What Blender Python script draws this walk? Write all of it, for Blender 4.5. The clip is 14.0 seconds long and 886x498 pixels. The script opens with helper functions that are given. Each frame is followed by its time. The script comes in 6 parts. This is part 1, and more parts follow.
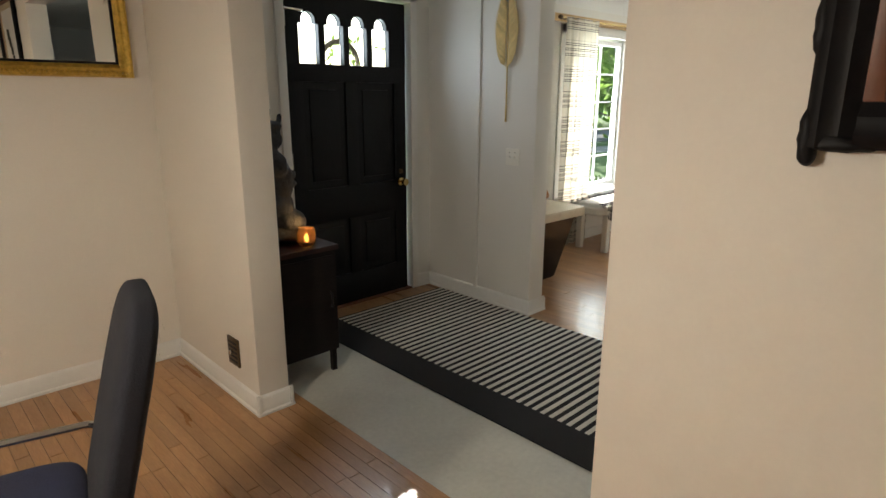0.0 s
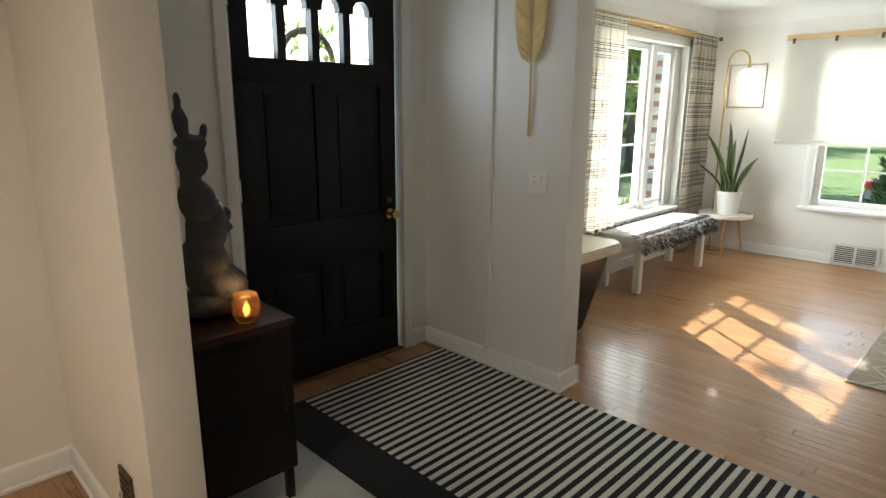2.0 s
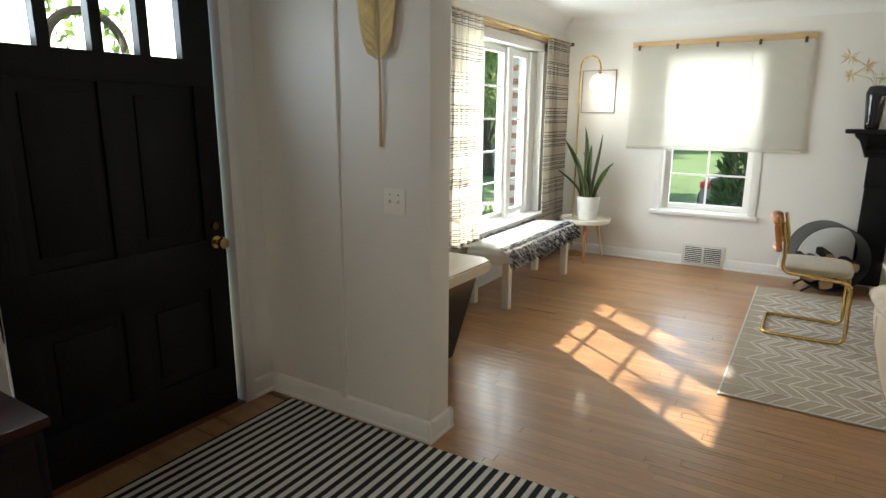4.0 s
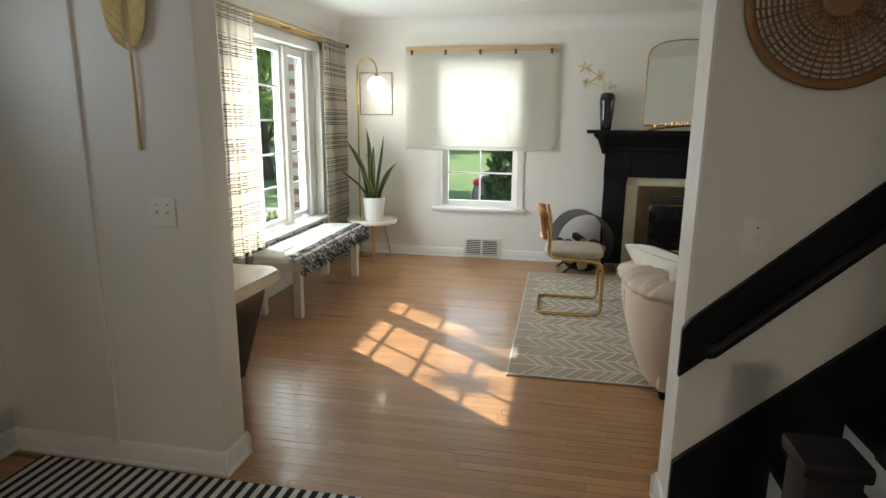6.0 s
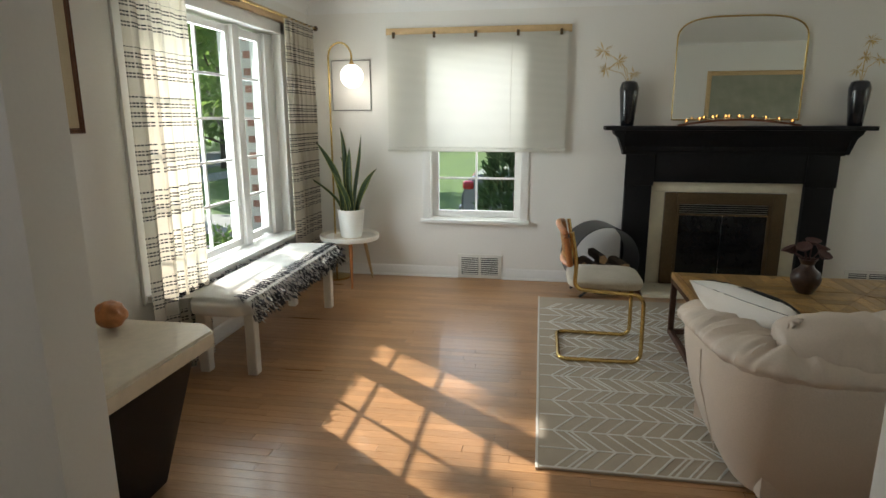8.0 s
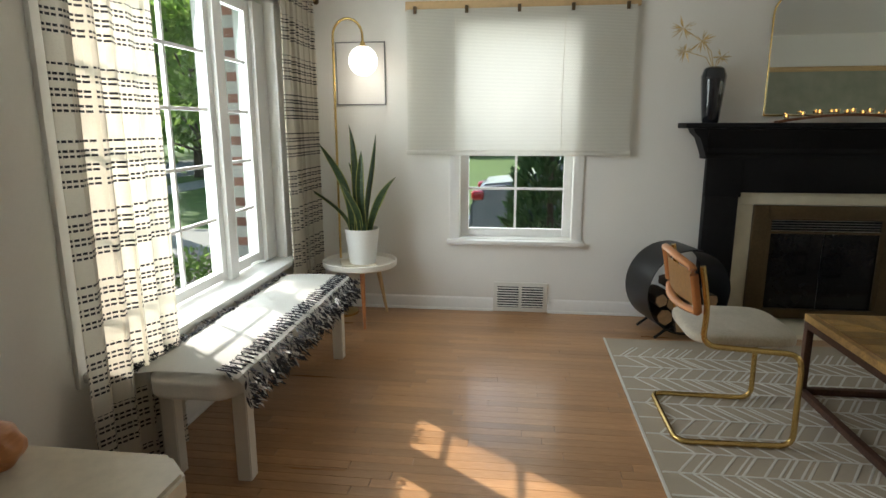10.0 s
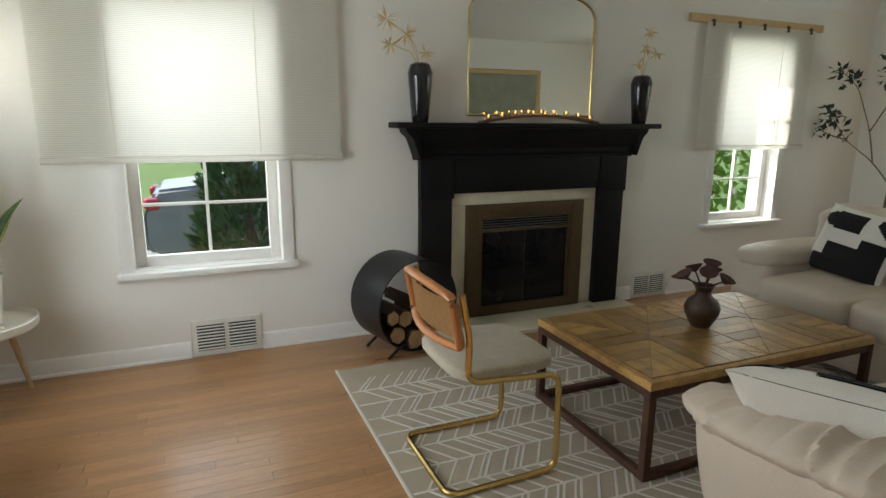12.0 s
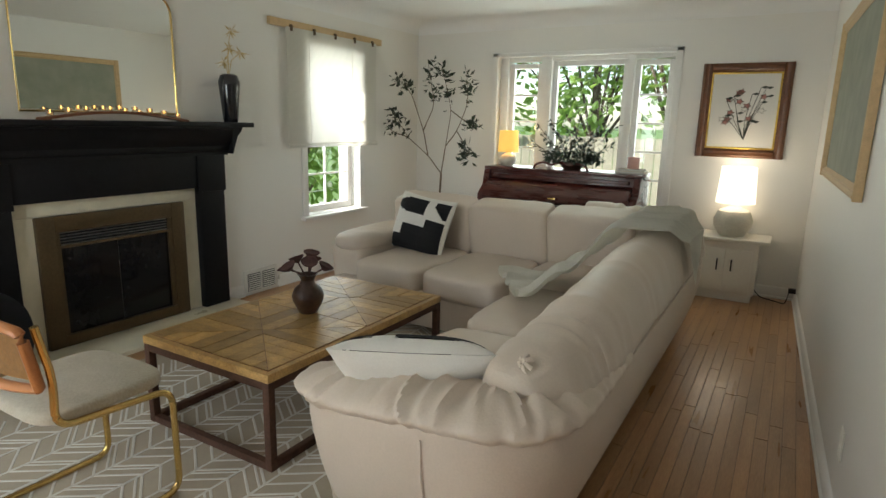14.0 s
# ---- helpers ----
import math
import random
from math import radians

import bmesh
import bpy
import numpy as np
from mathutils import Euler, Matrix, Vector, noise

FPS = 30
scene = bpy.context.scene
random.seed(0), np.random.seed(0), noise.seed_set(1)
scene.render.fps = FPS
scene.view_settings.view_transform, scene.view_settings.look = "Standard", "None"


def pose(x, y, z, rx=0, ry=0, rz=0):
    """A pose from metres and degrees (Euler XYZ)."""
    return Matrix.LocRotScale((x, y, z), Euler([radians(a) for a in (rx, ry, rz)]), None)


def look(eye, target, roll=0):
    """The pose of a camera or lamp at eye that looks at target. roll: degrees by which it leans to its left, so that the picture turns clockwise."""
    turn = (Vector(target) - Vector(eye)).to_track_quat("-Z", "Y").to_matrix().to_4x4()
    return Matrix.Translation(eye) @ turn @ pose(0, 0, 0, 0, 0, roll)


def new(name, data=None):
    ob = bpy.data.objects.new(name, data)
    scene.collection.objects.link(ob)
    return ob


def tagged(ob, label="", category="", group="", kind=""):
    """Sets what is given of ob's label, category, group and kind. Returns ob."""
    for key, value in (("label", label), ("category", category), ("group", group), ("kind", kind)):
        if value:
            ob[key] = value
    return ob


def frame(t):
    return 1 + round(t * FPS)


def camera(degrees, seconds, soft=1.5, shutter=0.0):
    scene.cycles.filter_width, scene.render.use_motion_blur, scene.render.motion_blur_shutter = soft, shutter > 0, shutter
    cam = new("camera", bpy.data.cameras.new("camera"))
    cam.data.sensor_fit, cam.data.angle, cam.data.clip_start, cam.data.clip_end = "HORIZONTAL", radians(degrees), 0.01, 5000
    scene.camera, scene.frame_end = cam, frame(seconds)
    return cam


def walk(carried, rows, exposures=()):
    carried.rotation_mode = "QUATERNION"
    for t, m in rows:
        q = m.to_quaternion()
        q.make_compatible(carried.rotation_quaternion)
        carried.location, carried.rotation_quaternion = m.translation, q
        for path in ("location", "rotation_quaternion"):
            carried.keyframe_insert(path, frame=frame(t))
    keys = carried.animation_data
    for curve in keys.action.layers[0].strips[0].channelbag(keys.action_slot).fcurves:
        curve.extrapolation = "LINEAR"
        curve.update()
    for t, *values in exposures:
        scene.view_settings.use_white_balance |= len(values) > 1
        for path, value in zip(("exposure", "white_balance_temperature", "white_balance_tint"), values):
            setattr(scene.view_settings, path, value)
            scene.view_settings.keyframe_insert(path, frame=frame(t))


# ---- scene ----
cam = camera(73.7, 14.0)
PATH = [
    (0, (0.057, -0.061, 1.539), (1.404, 1.329, 1.034), 0.2),
    (0.5, (0.245, 0.100, 1.529), (1.598, 1.485, 1.021), 0.5),
    (1, (0.439, 0.28, 1.519), (1.797, 1.664, 1.029), 0.6),
    (1.5, (0.604, 0.537, 1.512), (1.981, 1.907, 1.035), 0.5),
    (2, (0.758, 0.75, 1.488), (2.135, 2.127, 1.032), 0.2),
    (2.2, (0.823, 0.829, 1.482), (2.199, 2.209, 1.033), 0.0),
    (4.3, (1.205, 1.032, 1.5), (2.94, 1.922, 1.057), 0.6),
    (4.5, (1.203, 1.023, 1.507), (2.987, 1.81, 1.062), 0.8),
    (5, (1.2, 1.012, 1.501), (3.064, 1.59, 1.064), 0.7),
    (5.5, (1.201, 1.037, 1.499), (3.102, 1.483, 1.068), 0.6),
    (6, (1.262, 1.074, 1.483), (3.18, 1.448, 1.056), 0.5),
    (6.5, (1.46, 1.092, 1.478), (3.384, 1.433, 1.048), 0.2),
    (7, (1.701, 1.138, 1.481), (3.626, 1.462, 1.048), 0.0),
    (7.5, (1.958, 1.244, 1.476), (3.886, 1.555, 1.043), 0.0),
    (8, (2.251, 1.351, 1.47), (4.178, 1.665, 1.035), -0.1),
    (8.2, (2.375, 1.396, 1.463), (4.302, 1.713, 1.033), -0.2),
    (10.3, (3.365, 1.987, 1.378), (5.315, 2.185, 0.977), -0.2),
    (10.5, (3.45, 2.01, 1.378), (5.404, 2.165, 0.978), -0.5),
    (11, (3.682, 2.017, 1.424), (5.635, 1.985, 0.994), -0.6),
    (11.5, (3.828, 1.977, 1.425), (5.751, 1.642, 0.993), -0.2),
    (12, (3.907, 2.004, 1.421), (5.704, 1.237, 0.991), 0.5),
    (12.5, (3.891, 1.981, 1.405), (5.477, 0.839, 0.982), 0.7),
    (13, (3.835, 1.966, 1.425), (5.204, 0.573, 0.996), 1.1),
    (13.5, (3.828, 1.968, 1.438), (4.999, 0.404, 1.01), 1.5),
    (14, (3.84, 1.981, 1.44), (4.823, 0.291, 1.019), 1.4),
]
walk(cam, [(t, look(eye, target, roll)) for t, eye, target, roll in PATH],
     exposures=[(0, 1.55), (2, 1.55), (4.5, 1.4), (6, 1.2), (8, 0.85), (10.5, 0.75), (12, 0.9), (14, 1.25)])

# ---- light ----
world = bpy.data.worlds.new("world")
scene.world = world
world.use_nodes = True
wn = world.node_tree.nodes
sky = wn.new("ShaderNodeTexSky")
sky.sky_type = "NISHITA"
sky.sun_disc = False
SUN_DIR = Vector((0.60 * 0.82, 0.80 * 0.82, 0.574))
sky.sun_elevation = math.asin(SUN_DIR.normalized().z)
sky.sun_rotation = math.atan2(SUN_DIR.x, SUN_DIR.y)
world.node_tree.links.new(sky.outputs[0], wn["Background"].inputs[0])
wn["Background"].inputs[1].default_value = 0.15


def lamp(name, kind, m, energy, color, **more):
    data = bpy.data.lights.new(name, kind)
    data.energy, data.color = energy, color
    if "size" in more:
        data.shape, data.size, data.size_y = "RECTANGLE", more["size"], more["size_y"]
    if "radius" in more:
        data.shadow_soft_size = more["radius"]
    ob = new(name, data)
    ob.matrix_world = m
    return ob


sun = lamp("sun", "SUN", look(SUN_DIR * 30, (0, 0, 0)), 5.0, (1.0, 0.95, 0.88))
sun.data.angle = radians(0.55)
# daylight of the window openings
lamp("front_window_daylight", "AREA", look((6.0, 3.64, 1.35), (6.0, 0, 0.9)), 34, (0.90, 0.97, 1.0), size=1.75, size_y=1.5)
lamp("back_window_daylight", "AREA", look((5.70, -4.02, 1.35), (5.7, 0, 0.9)), 12, (0.92, 1.0, 0.94), size=1.6, size_y=1.3)
lamp("side_window_daylight", "AREA", look((7.72, 1.925, 1.3), (0, 1.925, 1.0)), 4.4, (0.95, 0.98, 1.0), size=0.8, size_y=1.4)
lamp("side_window_daylight", "AREA", look((7.72, -2.365, 1.3), (0, -2.365, 1.0)), 4.6, (0.95, 0.98, 1.0), size=0.8, size_y=1.4)
lamp("door_light_daylight", "AREA", look((2.55, 3.56, 1.90), (2.75, 0, 1.1)), 3.4, (0.80, 0.91, 1.0), size=0.76, size_y=0.26)


# ---- materials ----
def mat(name, color, rough=0.6, vary=0.08, scale=6.0, bump=0.15, grain=60.0, metal=0.0, spec=0.5, stretch=(1, 1, 1), coat=0.0,
        per_piece=0.0, emit=None, power=0.0, transmit=0.0, sheen=0.0, second=None):
    """A surface: base colour with broad variation and fine grain, relief, and optional change from piece to piece."""
    m = bpy.data.materials.new(name)
    m.use_nodes = True
    n, l = m.node_tree.nodes, m.node_tree.links
    b = n["Principled BSDF"]
    tc, mp = n.new("ShaderNodeTexCoord"), n.new("ShaderNodeMapping")
    mp.inputs["Scale"].default_value = stretch
    l.new(tc.outputs["Object"], mp.inputs[0])
    big, fine = n.new("ShaderNodeTexNoise"), n.new("ShaderNodeTexNoise")
    big.inputs["Scale"].default_value, fine.inputs["Scale"].default_value = scale, grain
    big.inputs["Detail"].default_value, fine.inputs["Detail"].default_value = 4, 6
    l.new(mp.outputs[0], big.inputs[0]), l.new(mp.outputs[0], fine.inputs[0])
    add = n.new("ShaderNodeMath")
    add.operation = "ADD"
    l.new(big.outputs[0], add.inputs[0]), l.new(fine.outputs[0], add.inputs[1])
    ramp = n.new("ShaderNodeMapRange")
    ramp.inputs[1].default_value, ramp.inputs[2].default_value = 0.6, 1.4
    l.new(add.outputs[0], ramp.inputs[0])
    mix = n.new("ShaderNodeMix")
    mix.data_type = "RGBA"
    lo = [c * (1 - vary) for c in color]
    hi = list(second) if second else [min(1, c * (1 + vary)) for c in color]
    mix.inputs["A"].default_value, mix.inputs["B"].default_value = (*lo, 1), (*hi, 1)
    l.new(ramp.outputs[0], mix.inputs["Factor"])
    out = mix.outputs["Result"]
    if per_piece:
        info, geo, sm = n.new("ShaderNodeObjectInfo"), n.new("ShaderNodeNewGeometry"), n.new("ShaderNodeMath")
        sm.operation = "ADD"
        l.new(info.outputs["Random"], sm.inputs[0]), l.new(geo.outputs["Random Per Island"], sm.inputs[1])
        fr = n.new("ShaderNodeMath")
        fr.operation = "FRACT"
        l.new(sm.outputs[0], fr.inputs[0])
        mr = n.new("ShaderNodeMapRange")
        mr.inputs[3].default_value, mr.inputs[4].default_value = 1 - per_piece, 1 + per_piece
        l.new(fr.outputs[0], mr.inputs[0])
        hsv = n.new("ShaderNodeHueSaturation")
        l.new(mr.outputs[0], hsv.inputs["Value"]), l.new(out, hsv.inputs["Color"])
        out = hsv.outputs[0]
    l.new(out, b.inputs["Base Color"])
    rr = n.new("ShaderNodeMapRange")
    rr.inputs[3].default_value, rr.inputs[4].default_value = max(0.02, rough - 0.08), min(1, rough + 0.08)
    l.new(big.outputs[0], rr.inputs[0]), l.new(rr.outputs[0], b.inputs["Roughness"])
    b.inputs["Metallic"].default_value = metal
    b.inputs["Specular IOR Level"].default_value = spec
    b.inputs["Coat Weight"].default_value = coat
    b.inputs["Transmission Weight"].default_value = transmit
    b.inputs["Sheen Weight"].default_value = sheen
    if bump:
        bp = n.new("ShaderNodeBump")
        bp.inputs["Strength"].default_value, bp.inputs["Distance"].default_value = bump, 0.004
        l.new(add.outputs[0], bp.inputs["Height"]), l.new(bp.outputs[0], b.inputs["Normal"])
    if emit:
        b.inputs["Emission Color"].default_value, b.inputs["Emission Strength"].default_value = (*emit, 1), power
    return m


def pane_glass(name):
    m = bpy.data.materials.new(name)
    m.use_nodes = True
    n, l = m.node_tree.nodes, m.node_tree.links
    n.remove(n["Principled BSDF"])
    tr, gl, mx = n.new("ShaderNodeBsdfTransparent"), n.new("ShaderNodeBsdfGlossy"), n.new("ShaderNodeMixShader")
    mx.inputs[0].default_value = 0.035
    gl.inputs["Roughness"].default_value = 0.02
    tr.inputs[0].default_value = (0.95, 0.97, 0.96, 1)
    l.new(tr.outputs[0], mx.inputs[1]), l.new(gl.outputs[0], mx.inputs[2])
    l.new(mx.outputs[0], n["Material Output"].inputs[0])
    return m


def cloth_screen(name, color, through_light, lines):
    """Thin woven blind: lets light glow through, with fine horizontal slats."""
    m = mat(name, color, 0.8, 0.05, 5, 0.2, 90)
    n, l = m.node_tree.nodes, m.node_tree.links
    b = n["Principled BSDF"]
    tl, tr = n.new("ShaderNodeBsdfTranslucent"), n.new("ShaderNodeBsdfTransparent")
    tl.inputs[0].default_value = (*color, 1)
    a, c = n.new("ShaderNodeMixShader"), n.new("ShaderNodeMixShader")
    a.inputs[0].default_value = through_light
    l.new(b.outputs[0], a.inputs[1]), l.new(tl.outputs[0], a.inputs[2])
    tc, wv, mr = n.new("ShaderNodeTexCoord"), n.new("ShaderNodeTexWave"), n.new("ShaderNodeMapRange")
    wv.bands_direction = "Z"
    wv.inputs["Scale"].default_value = lines
    wv.inputs["Distortion"].default_value = 0.3
    mr.inputs[3].default_value, mr.inputs[4].default_value = 0.0, 0.22
    l.new(tc.outputs["Object"], wv.inputs[0]), l.new(wv.outputs[1], mr.inputs[0]), l.new(mr.outputs[0], c.inputs[0])
    l.new(a.outputs[0], c.inputs[1]), l.new(tr.outputs[0], c.inputs[2])
    l.new(c.outputs[0], n["Material Output"].inputs[0])
    return m


def striped_cloth(name):
    """Cream cotton with groups of dashed black woven lines."""
    m = mat(name, (0.72, 0.67, 0.58), 0.9, 0.06, 9, 0.3, 220, sheen=0.2)
    n, l = m.node_tree.nodes, m.node_tree.links
    b = n["Principled BSDF"]
    base = b.inputs["Base Color"].links[0].from_socket

    def calc(op, a, v):
        k = n.new("ShaderNodeMath")
        k.operation = op
        l.new(a, k.inputs[0])
        if v is not None:
            k.inputs[1].default_value = v
        return k.outputs[0]
    tc, sp = n.new("ShaderNodeTexCoord"), n.new("ShaderNodeSeparateXYZ")
    l.new(tc.outputs["Object"], sp.inputs[0])
    band = calc("LESS_THAN", calc("FRACT", calc("DIVIDE", sp.outputs[2], 0.235), None), 0.70)
    step = calc("FRACT", calc("DIVIDE", sp.outputs[2], 0.0475), None)
    pair = n.new("ShaderNodeMath")
    pair.operation = "ADD"
    l.new(calc("LESS_THAN", step, 0.17), pair.inputs[0])
    l.new(calc("LESS_THAN", calc("ABSOLUTE", calc("SUBTRACT", step, 0.44), None), 0.085), pair.inputs[1])
    line = pair.outputs[0]
    dash = calc("LESS_THAN", calc("FRACT", calc("DIVIDE", sp.outputs[0], 0.019), None), 0.76)
    k1, k2 = n.new("ShaderNodeMath"), n.new("ShaderNodeMath")
    k1.operation = k2.operation = "MULTIPLY"
    l.new(band, k1.inputs[0]), l.new(line, k1.inputs[1]), l.new(k1.outputs[0], k2.inputs[0]), l.new(dash, k2.inputs[1])
    mx = n.new("ShaderNodeMix")
    mx.data_type = "RGBA"
    mx.inputs["B"].default_value = (0.03, 0.03, 0.035, 1)
    l.new(base, mx.inputs["A"]), l.new(k2.outputs[0], mx.inputs["Factor"]), l.new(mx.outputs["Result"], b.inputs["Base Color"])
    tl, ms = n.new("ShaderNodeBsdfTranslucent"), n.new("ShaderNodeMixShader")
    l.new(mx.outputs["Result"], tl.inputs[0])
    ms.inputs[0].default_value = 0.22
    l.new(b.outputs[0], ms.inputs[1]), l.new(tl.outputs[0], ms.inputs[2]), l.new(ms.outputs[0], n["Material Output"].inputs[0])
    return m


WALL = mat("wall_paint", (0.80, 0.785, 0.74), 0.55, 0.02, 1.2, 0.12, 90)
# white wall paint again, the dining side's warm light put into its colour
WALL_WARMCAST = mat("wall_paint_warm_cast", (0.80, 0.755, 0.68), 0.55, 0.02, 1.2, 0.12, 90)
CEIL = mat("ceiling_paint", (0.84, 0.84, 0.82), 0.8, 0.02, 2, 0.2, 70)
TRIM = mat("white_trim_paint", (0.80, 0.79, 0.76), 0.35, 0.03, 3, 0.08, 40)
OAK = mat("oak_boards", (0.37, 0.178, 0.070), 0.30, 0.22, 2.0, 0.12, 26, stretch=(9, 0.7, 9), per_piece=0.13, coat=0.12, second=(0.50, 0.285, 0.135))
SUBFLOOR = mat("floor_joint", (0.20, 0.10, 0.045), 0.6)
VINYL = mat("pale_floor_tile", (0.56, 0.55, 0.49), 0.45, 0.1, 5, 0.15, 40)
BLACK = mat("black_paint", (0.008, 0.008, 0.009), 0.5, 0.3, 3, 0.2, 30, spec=0.18)
BLACKDOOR = mat("black_door_paint", (0.009, 0.009, 0.010), 0.45, 0.3, 2, 0.25, 25, spec=0.18, stretch=(4, 4, 1))
DARKWOOD = mat("espresso_wood", (0.010, 0.007, 0.006), 0.45, 0.5, 3, 0.2, 30, spec=0.2, stretch=(1, 6, 6))
DARKTOP = mat("dark_red_stained_wood", (0.030, 0.010, 0.007), 0.4, 0.4, 3, 0.15, 30, stretch=(6, 1, 6), spec=0.3)
PEWTER = mat("grey_pewter", (0.30, 0.30, 0.30), 0.45, 0.1, 5, 0.05, 60, metal=0.4)
MARBLE = mat("cream_marble", (0.70, 0.65, 0.50), 0.3, 0.10, 4, 0.03, 14, coat=0.1)
BRONZE = mat("antique_bronze", (0.10, 0.066, 0.032), 0.45, 0.25, 5, 0.1, 60, metal=0.5)
DARKGLASS = mat("dark_fire_glass", (0.008, 0.008, 0.009), 0.12, 0.3, 4, 0.0, 30, spec=0.3)
BRASS = mat("polished_brass", (0.66, 0.47, 0.18), 0.22, 0.12, 6, 0.02, 60, metal=1.0)
GOLD = mat("gilded_wood", (0.62, 0.42, 0.09), 0.33, 0.35, 25, 0.5, 70, metal=0.85)
CHROME = mat("chrome", (0.75, 0.75, 0.75), 0.1, 0.05, 5, 0.0, 60, metal=1.0)
MIRROR = mat("mirror_silver", (0.86, 0.88, 0.86), 0.02, 0.0, 1, 0.0, 10, metal=1.0)
MIRROR.node_tree.nodes["Principled BSDF"].inputs["Roughness"].default_value = 0.0
for k in list(MIRROR.node_tree.nodes["Principled BSDF"].inputs["Roughness"].links):
    MIRROR.node_tree.links.remove(k)
GLASS = pane_glass("window_glass")
BLIND = cloth_screen("woven_blind", (0.84, 0.83, 0.78), 0.62, 34)
CURTAIN = striped_cloth("striped_curtain_cotton")
LIGHTWOOD = mat("light_pine", (0.60, 0.42, 0.22), 0.5, 0.15, 4, 0.2, 30, stretch=(1, 8, 8))
WHITEPAINT = mat("white_furniture_paint", (0.80, 0.77, 0.69), 0.4, 0.04, 4, 0.1, 50)
COTTON = mat("white_cotton", (0.80, 0.78, 0.73), 0.92, 0.05, 8, 0.5, 160, sheen=0.2)
FRINGE = mat("black_white_yarn", (0.03, 0.03, 0.036), 0.95, 0.3, 30, 0.4, 180, per_piece=0.4)
PALEFRINGE = mat("white_yarn", (0.70, 0.68, 0.64), 0.95, 0.1, 30, 0.4, 180)
STONETOP = mat("cream_travertine", (0.66, 0.58, 0.45), 0.4, 0.12, 6, 0.2, 30)
LACQUER = mat("black_lacquer", (0.012, 0.010, 0.010), 0.16, 0.2, 3, 0.02, 30, spec=0.15)
LEATHER = mat("cream_leather", (0.67, 0.575, 0.485), 0.44, 0.06, 3, 0.25, 130, spec=0.4)
KNIT = mat("cream_chenille", (0.88, 0.86, 0.78), 0.95, 0.06, 8, 0.35, 110)
RUGBASE = mat("greige_wool", (0.40, 0.34, 0.26), 0.98, 0.12, 5, 0.8, 240)
RUGLINE = mat("ivory_wool", (0.66, 0.64, 0.59), 0.98, 0.08, 6, 0.8, 240)
BLACKWOOL = mat("black_cotton_weave", (0.012, 0.012, 0.014), 0.98, 0.3, 10, 0.7, 260)
WHITEWOOL = mat("ivory_cotton_weave", (0.66, 0.64, 0.58), 0.98, 0.08, 10, 0.7, 260)
PARQUET = mat("worn_parquet_wood", (0.36, 0.20, 0.06), 0.35, 0.3, 6, 0.3, 40, stretch=(3, 3, 3), per_piece=0.34, coat=0.1, second=(0.60, 0.38, 0.14))
RUST = mat("rusty_steel", (0.10, 0.048, 0.030), 0.65, 0.4, 12, 0.4, 70, metal=0.35)
CHAIRWOOD = mat("orange_beech", (0.48, 0.19, 0.065), 0.35, 0.15, 5, 0.1, 30, stretch=(1, 6, 6))
CANE = mat("woven_cane", (0.52, 0.30, 0.12), 0.6, 0.2, 60, 0.9, 260)
SUEDE = mat("beige_cowhide", (0.42, 0.37, 0.27), 0.85, 0.12, 9, 0.5, 120, sheen=0.3, second=(0.55, 0.50, 0.40))
BLACKSTEEL = mat("black_steel", (0.016, 0.017, 0.019), 0.38, 0.2, 4, 0.05, 60, metal=0.5)
BARK = mat("log_bark", (0.07, 0.045, 0.03), 0.9, 0.4, 14, 1.0, 50)
CUTWOOD = mat("split_log_wood", (0.36, 0.22, 0.11), 0.8, 0.25, 12, 0.5, 50)
CERAMIC = mat("white_ceramic", (0.80, 0.79, 0.75), 0.4, 0.04, 5, 0.1, 60)
STONEWARE = mat("textured_white_stoneware", (0.66, 0.63, 0.55), 0.7, 0.12, 18, 0.9, 80)
BLACKCERAMIC = mat("glazed_black_ceramic", (0.010, 0.011, 0.015), 0.12, 0.3, 8, 0.2, 30, coat=0.4)
BROWNCERAMIC = mat("brown_carved_vase", (0.055, 0.028, 0.018), 0.35, 0.4, 14, 0.6, 60)
LOTUS = mat("dried_lotus_pod", (0.075, 0.032, 0.028), 0.8, 0.35, 20, 0.6, 80)
MAHOGANY = mat("red_mahogany", (0.075, 0.014, 0.010), 0.28, 0.3, 4, 0.1, 30, stretch=(1, 7, 7), coat=0.2)
LEAFGREEN = mat("snake_plant_green", (0.035, 0.075, 0.03), 0.4, 0.45, 18, 0.1, 40, stretch=(1, 1, 3), second=(0.09, 0.15, 0.05))
LEAFEDGE = mat("snake_plant_yellow_edge", (0.40, 0.40, 0.12), 0.45, 0.15, 8, 0.1, 40)
TWIG = mat("grey_brown_twig", (0.16, 0.12, 0.08), 0.8, 0.25, 20, 0.4, 60)
DARKLEAF = mat("dark_green_leaf", (0.022, 0.038, 0.018), 0.5, 0.3, 10, 0.1, 40, per_piece=0.35)
DRYLEAF = mat("dried_palm_straw", (0.62, 0.46, 0.20), 0.8, 0.15, 10, 0.3, 60, per_piece=0.15)
RATTAN = mat("woven_rattan", (0.26, 0.125, 0.055), 0.7, 0.3, 14, 0.6, 90, per_piece=0.25)
SHADEWHITE = mat("lit_linen_shade", (0.85, 0.80, 0.70), 0.9, 0.03, 5, 0.2, 160, emit=(1.0, 0.88, 0.70), power=0.65)
SHADEAMBER = mat("lit_amber_shade", (0.75, 0.48, 0.12), 0.9, 0.03, 5, 0.2, 160, emit=(1.0, 0.60, 0.13), power=0.34)
GLOBE = mat("lit_opal_globe", (0.9, 0.88, 0.82), 0.3, 0.02, 4, 0.0, 40, emit=(1.0, 0.93, 0.82), power=1.4)
